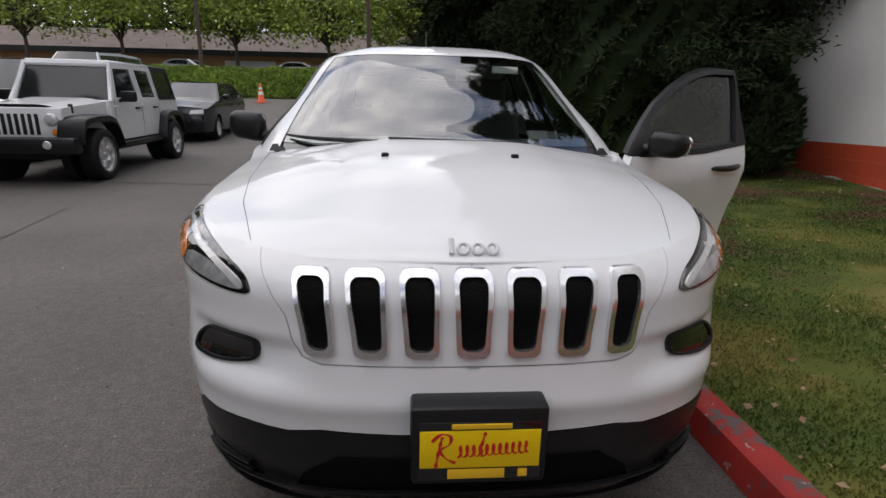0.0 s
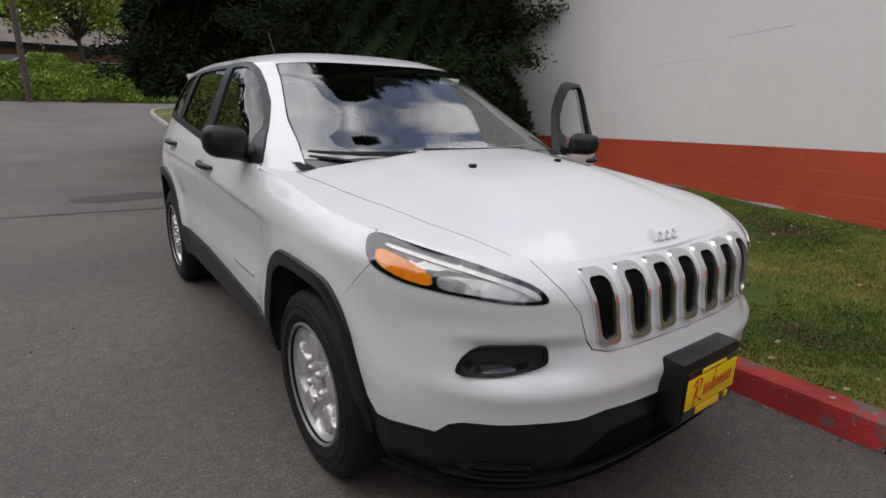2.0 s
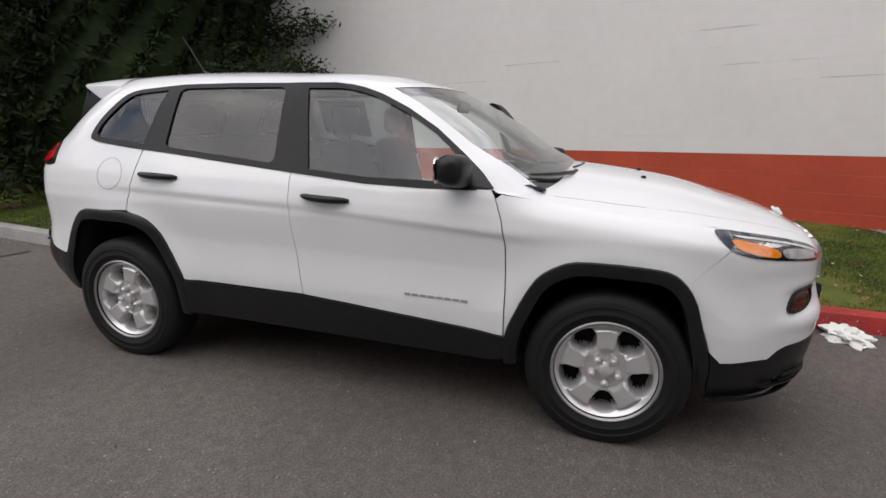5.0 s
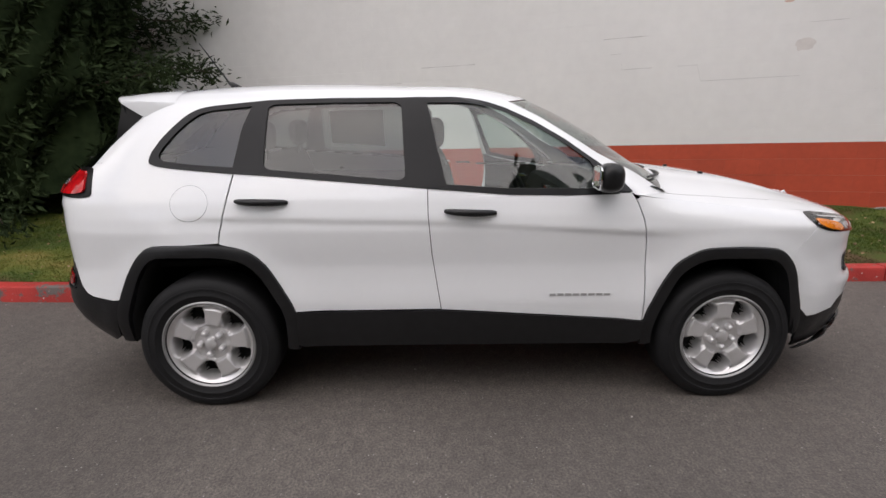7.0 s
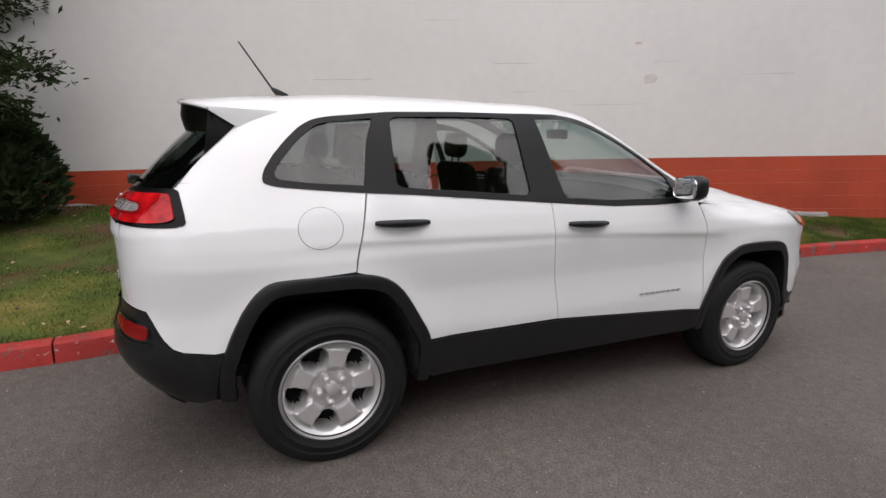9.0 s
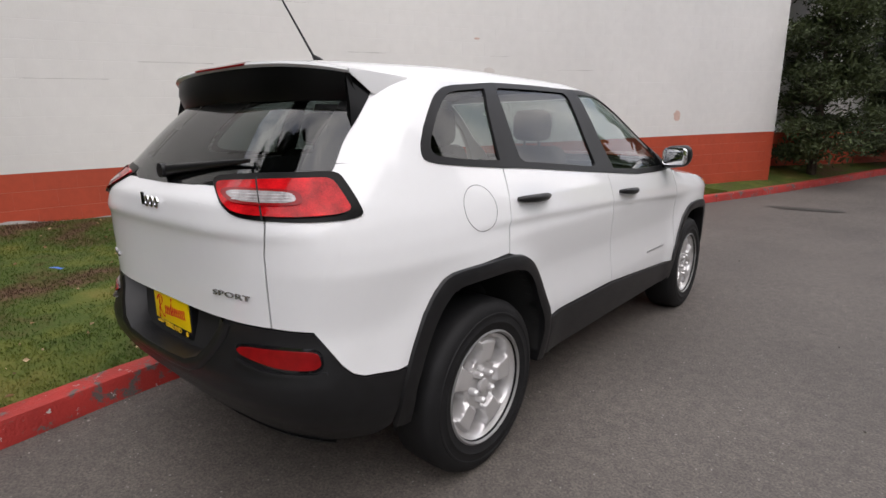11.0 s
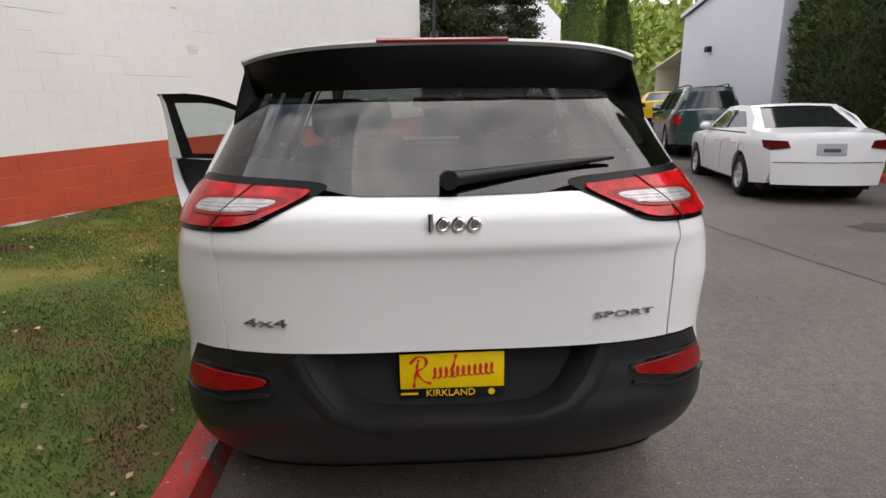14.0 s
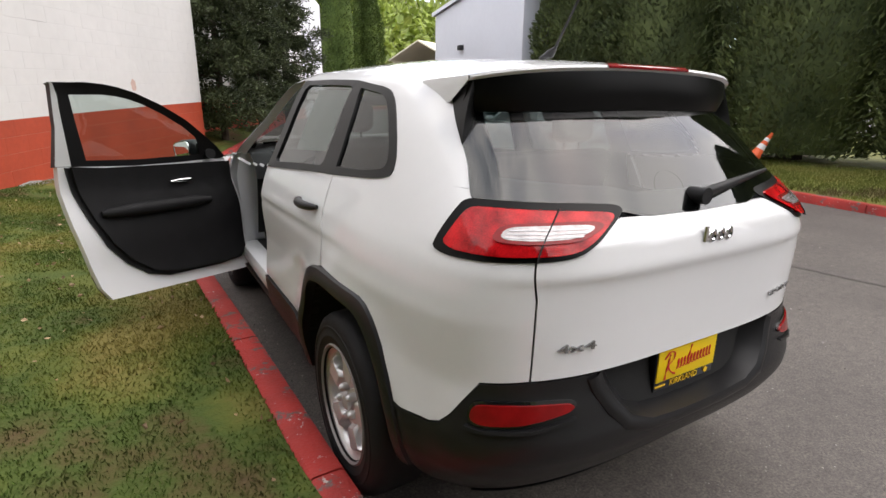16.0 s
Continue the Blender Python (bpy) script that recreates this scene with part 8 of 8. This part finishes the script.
    part("bumper_seam", bm, WELL_GAP_BLACK, car)
    if plate:
        pl = part("number_plate", patch(lambda x, z: rear_at(x, z, 0.014), [(-0.19, 0.71), (0.19, 0.71), (0.19, 0.87), (-0.19, 0.87)], (), 0.1, 0.2, lambda x, z: rear_at(x, z, 0.0)), PAINT_SILVER, car, "pale grey plate with plain bars")
        part("plate_bar", patch(lambda x, z: rear_at(x, z, 0.018), [(-0.11, 0.75), (0.11, 0.75), (0.11, 0.80), (-0.11, 0.80)], (), 0.1, 0.2, lambda x, z: rear_at(x, z, 0.010)), PAINT_BLUE, pl)
    part("underbody", box((-W / 2 + 0.16, f + 0.2, 0.17), (W / 2 - 0.16, b - 0.25, 0.40)), WELL_GAP_BLACK, car)
    small_wheels(car, axles, W / 2 - 0.115, wheel_r)
    return car


parked_car("sedan", "white four-door sedan with dark red tail lamps, by the kerb", "car", (-6.42, -6.15, 0.03), -13.8, PAINT_WHITE, L=4.5, W=1.80, cowl=(-0.95, 0.98), top=(-0.2, 1.42), end=(0.85, 1.42), base=(1.55, 1.06), tail=1.0, rear_lamp=(0.52, 0.78, 0.92), wheel_r=0.33, lamp=SMOKED)
parked_car("green_off_roader", "dark green family off-roader with roof rails and grey bumper", "car", (-7.95, -12.0, rise(-12.0)), -16.9, PAINT_GREEN, L=4.55, W=1.80, H=1.75, nose=0.95, cowl=(-0.95, 1.10), top=(-0.45, 1.66), end=(2.0, 1.68),
           base=(2.17, 1.14), tail=1.10, axles=(-1.35, 1.30), wheel_r=0.36, rear_lamp=(0.66, 0.78, 1.02), lamp=RED_LENS, rails=True, cladding=CONCRETE, pillars=(0.2, 1.1), rear_black=True)
parked_car("yellow_car", "yellow saloon car parked beyond the bend", "car", (-11.4, -21.4, rise(-21.4)), -30, PAINT_YELLOW, L=4.5, W=1.8, H=1.45, lamp=BLACK_TRIM)
parked_car("black_hatchback", "black small hatchback with dark windows, on the lot", "car", (-6.35, 13.4, 0.10), 3.4, PAINT_DARK, L=4.6, W=1.75, H=1.56, nose=0.84, cowl=(-1.05, 1.06), top=(-0.35, 1.52), end=(1.3, 1.52), base=(1.95, 1.10), tail=1.0,
           axles=(-1.42, 1.38), rear_lamp=(0.5, 0.74, 0.94))
parked_car("white_wagon", "white tall wagon beside the off-roader", "car", (-8.25, 9.1, rise(9.0)), 3.0, PAINT_WHITE, L=5.0, W=1.95, H=1.98, nose=1.05, cowl=(-1.25, 1.25), top=(-0.7, 1.90), end=(2.15, 1.92), base=(2.35, 1.25), tail=1.2, axles=(-1.55, 1.5), wheel_r=0.39,
           rear_lamp=(0.66, 0.9, 1.15), pillars=(0.2, 1.1), rear_black=True)
parked_car("silver_van", "silver high-roofed van with dark windows", "car", (-10.0, 14.7, rise(14.6)), 3.0, PAINT_SILVER, L=5.1, W=2.0, H=2.35, nose=1.15, cowl=(-1.55, 1.40), top=(-0.8, 2.26), end=(2.2, 2.30), base=(2.42, 1.30), tail=1.25, axles=(-1.6, 1.5), wheel_r=0.38,
           rear_lamp=(0.7, 0.9, 1.2), pillars=(0.2, 1.2), rear_black=True)
for x, y, tn, pt, lab in ((-16.4, 39.2, 78, PAINT_SILVER, "silver car parked by the row houses"), (-9.0, 39.6, -84, PAINT_WHITE, "white car parked by the row houses"), (-2.2, 40.2, -90, PAINT_WHITE, "small white car parked by the row houses"), (3.6, 39.8, -96, PAINT_WHITE, "white wagon parked behind the bank")):
    parked_car("street_car", lab, "car", (x, y, 2.325), tn, pt, plate=False)


def boxy_off_roader(at, turn):
    """A tall four-door off-roader with separate black flares and bumper; it faces -y."""
    car = thing("boxy_off_roader", "white boxy off-roader, black wheel flares, dark rear top", "car", at, turn)
    wide = 0.785
    def side(s, out=0.0):
        return lambda y, z: Vector((s * (wide + out - 0.20 * max(z - 1.20, 0) - 0.05 * max(0.7 - z, 0)), y, z))
    tub = [(-0.86, 0.56), (-0.86, 1.20), (2.02, 1.22), (2.05, 1.1), (2.03, 0.60), *reversed(arch(1.47, 0.40, 0.49, 0.58)), (0.95, 0.56)]
    for s in (-1, 1):
        part("body_side", patch(side(s), tub, (), 0.3, 0.12, side(s, -0.05)), PAINT_WHITE, car)
        upper = [(-0.80, 1.20), (1.12, 1.21), (1.12, 1.80), (-0.42, 1.79), (-0.50, 1.70)]
        p1 = [(-0.60, 1.25), (0.24, 1.25), (0.24, 1.73), (-0.40, 1.72)]
        p2 = [(0.40, 1.25), (1.02, 1.25), (1.00, 1.73), (0.40, 1.73)]
        part("window_surround", patch(side(s, 0.002), upper, (p1, p2), 0.3, 0.15, side(s, -0.05)), PAINT_WHITE, car)
        for p in (p1, p2):
            part("door_window", patch(side(s, -0.02), p, (), 0.3, 0.2), WINDOW_DARK, car)
        q = [(1.14, 1.20), (2.02, 1.20), (1.96, 1.80), (1.14, 1.81)]
        hole = [(1.20, 1.30), (1.93, 1.30), (1.89, 1.73), (1.20, 1.74)]
        part("rear_top_side", patch(side(s, 0.006), q, (hole,), 0.3, 0.2, side(s, -0.04)), BLACK_TRIM, car, "black fabric rear top")
        part("quarter_window", patch(side(s, -0.008), hole, (), 0.3, 0.2), WINDOW_DARK, car)
        for y0, z0, z1 in ((-0.72, 0.62, 1.2), (0.32, 0.62, 1.72), (1.08, 0.9, 1.72)):
            bm = bmesh.new()
            add_tube(bm, [side(s, -0.001)(y0, z0 + (z1 - z0) * k / 5) for k in range(6)], 0.005, 5)
            part("door_seam", bm, WELL_GAP_BLACK, car)
        for dy in (0.12, 0.90):
            part("door_handle", box((s * (wide + 0.012) - 0.02, dy - 0.09, 1.05), (s * (wide + 0.012) + 0.02, dy + 0.09, 1.085), 0.012), BLACK_PLASTIC, car)
        for dy, hz in ((-0.70, 0.78), (-0.70, 1.10), (0.36, 0.80), (0.36, 1.10)):
            part("door_hinge", box((s * (wide + 0.006) - 0.014, dy - 0.05, hz - 0.02), (s * (wide + 0.006) + 0.014, dy + 0.05, hz + 0.02), 0.008), PAINT_WHITE, car)
        bm = box((s * (wide + 0.16) - 0.12, -0.60, 1.18), (s * (wide + 0.16) + 0.12, -0.46, 1.36), 0.04)
        add_tube(bm, [(s * wide, -0.52, 1.2), (s * (wide + 0.1), -0.53, 1.22)], 0.03, 8)
        part("door_mirror", bm, BLACK_PLASTIC, car)
        # front wing and bonnet side
        rows = [[Vector((s * (0.60 + 0.13 * t), -1.92 + 1.08 * t, z)) for z in (0.62, 0.80, 0.95, 1.06 + 0.09 * t, 1.10 + 0.09 * t)] for t in (0, 0.25, 0.5, 0.75, 1)]
        part("bonnet_side", grid(rows), PAINT_WHITE, car)
        # flares: bent slabs over the wheels
        for path, nm in (([(-2.06, 0.70), (-2.02, 0.86), (-1.90, 0.97), (-1.55, 1.00), (-1.15, 0.98), (-0.96, 0.84), (-0.84, 0.58)], "front_flare"), ([(0.93, 0.58), (1.06, 0.86), (1.22, 0.985), (1.6, 1.0), (1.82, 0.95), (1.96, 0.76), (2.0, 0.60)], "rear_flare")):
            pts = [(p.x, p.y) for p in curve_through([(a, c, 0) for a, c in path], 25)]
            inner = 0.56 if nm == "front_flare" else wide - 0.02
            rows = []
            for (y, z), (y2, z2) in zip(pts, pts[1:] + [pts[-1]]):
                rows.append([Vector((s * x, y + dy, z + dz)) for x, dy, dz in ((inner, 0, 0.0), (0.90, 0, 0.0), (0.93, 0, -0.02), (0.935, 0, -0.10), (0.90, 0, -0.11), (inner, 0, -0.07))])
            part(nm, grid(rows), BLACK_PLASTIC, car, "black plastic wheel flare")
        part("side_step", box((s * 0.80 - 0.07, -0.85, 0.44), (s * 0.80 + 0.07, 0.95, 0.53), 0.02), BLACK_PLASTIC, car)
        o = lathe([(0.0, -0.03), (0.06, -0.025), (0.085, -0.012), (0.092, 0.0), (0.098, 0.02)], 28)
        bmesh.ops.rotate(o, verts=o.verts, matrix=Matrix.Rotation(radians(90), 3, "Z"))
        bmesh.ops.translate(o, verts=o.verts, vec=(s * 0.47, -1.985, 0.94))
        part("headlamp", o, CLEAR_LENS, car, "round clear headlamp")
        o = lathe([(0.0, -0.02), (0.035, -0.015), (0.045, 0.0)], 18)
        bmesh.ops.rotate(o, verts=o.verts, matrix=Matrix.Rotation(radians(90), 3, "Z"))
        bmesh.ops.translate(o, verts=o.verts, vec=(s * 0.50, -1.985, 0.76))
        part("turn_lamp", o, AMBER, car)
        part("bonnet_latch", box((s * 0.60 - 0.02, -1.72, 1.02), (s * 0.60 + 0.03, -1.66, 1.16), 0.012), BLACK_PLASTIC, car)
        for ay in (-1.47, 1.47):
            bm = lathe([(0.47, s * 0.60), (0.47, s * 0.48), (0.0, s * 0.48)], 24)
            bmesh.ops.translate(bm, verts=bm.verts, vec=(0, ay, 0.45))
            part("wheel_well", bm, WELL_GAP_BLACK, car)
        fog = lathe([(0.0, -0.02), (0.05, -0.015), (0.06, 0.0)], 18)
        bmesh.ops.rotate(fog, verts=fog.verts, matrix=Matrix.Rotation(radians(90), 3, "Z"))
        bmesh.ops.translate(fog, verts=fog.verts, vec=(s * 0.52, -2.27, 0.60))
        part("fog_lamp", fog, CLEAR_LENS, car)
        part("tail_lamp", box((s * 0.70 - 0.07, 2.03, 0.92), (s * 0.70 + 0.07, 2.10, 1.12), 0.02), RED_LENS, car)
    us = [-1 + i / 6 for i in range(13)]
    rows = [[Vector((u * (0.60 + 0.13 * t), -1.92 + 1.08 * t, 1.10 + 0.09 * t + (0.05 if abs(u) < 0.6 else 0.05 * max(1 - (abs(u) - 0.6) / 0.35, 0)))) for u in us] for t in (0, 0.1, 0.3, 0.6, 0.85, 1)]
    part("bonnet", grid(rows), PAINT_WHITE, car)
    part("cowl", box((-wide + 0.02, -0.88, 0.9), (wide - 0.02, -0.68, 1.21), 0.03), PAINT_WHITE, car)
    g = part("grille_panel", box((-0.62, -1.97, 0.64), (0.62, -1.90, 1.11), 0.035), PAINT_WHITE, car)
    for i in range(7):
        x = -0.27 + 0.09 * i
        part("grille_slot", box((x - 0.028, -1.978, 0.72), (x + 0.028, -1.93, 1.02), 0.012), WELL_GAP_BLACK, g)
    part("front_bumper", box((-0.88, -2.26, 0.46), (0.88, -2.02, 0.70), 0.05), BLACK_PLASTIC, car, "black plastic front bumper")
    part("rear_bumper", box((-0.85, 2.04, 0.46), (0.85, 2.22, 0.68), 0.05), BLACK_PLASTIC, car)
    # windscreen in a white frame
    rows = [[Vector((u * (0.70 - 0.10 * t), -0.72 + 0.27 * t, 1.21 + 0.54 * t)) for u in us] for t in (0, 0.33, 0.66, 1)]
    part("windscreen", grid(rows), WINDOW_DARK, car)
    bm = bmesh.new()
    add_tube(bm, [(-0.75, -0.73, 1.19), (-0.66, -0.44, 1.78), (0.66, -0.44, 1.78), (0.75, -0.73, 1.19)], 0.05, 8)
    part("windscreen_frame", bm, PAINT_WHITE, car)
    part("hard_top", box((-0.665, -0.46, 1.77), (0.665, 1.13, 1.85), 0.035), PAINT_WHITE, car)
    part("rear_top", box((-0.668, 1.12, 1.76), (0.668, 1.99, 1.84), 0.035), BLACK_TRIM, car)
    part("tailgate", box((-wide + 0.02, 1.98, 0.62), (wide - 0.02, 2.05, 1.22), 0.02), PAINT_WHITE, car)
    rows = [[Vector((u * (wide - 0.02 - 0.12 * t), 2.02 - 0.06 * t, 1.22 + 0.58 * t)) for u in us] for t in (0, 0.5, 1)]
    part("rear_window", grid(rows), WINDOW_DARK, car)
    spare = lathe([(0.0, 2.30), (0.20, 2.30), (0.34, 2.28), (0.38, 2.22), (0.38, 2.10), (0.30, 2.06)], 32)
    bmesh.ops.rotate(spare, verts=spare.verts, matrix=Matrix.Rotation(radians(90), 3, "Z"))
    bmesh.ops.translate(spare, verts=spare.verts, vec=(0, 0, 0.98))
    part("spare_wheel", spare, RUBBER, car)
    part("underbody", box((-0.55, -1.9, 0.36), (0.55, 2.0, 0.66)), WELL_GAP_BLACK, car)
    small_wheels(car, (-1.47, 1.47), 0.80, 0.405, "chunky black tyre on a bright alloy wheel")


boxy_off_roader((-5.84, 6.65, 0.0), 2.6)
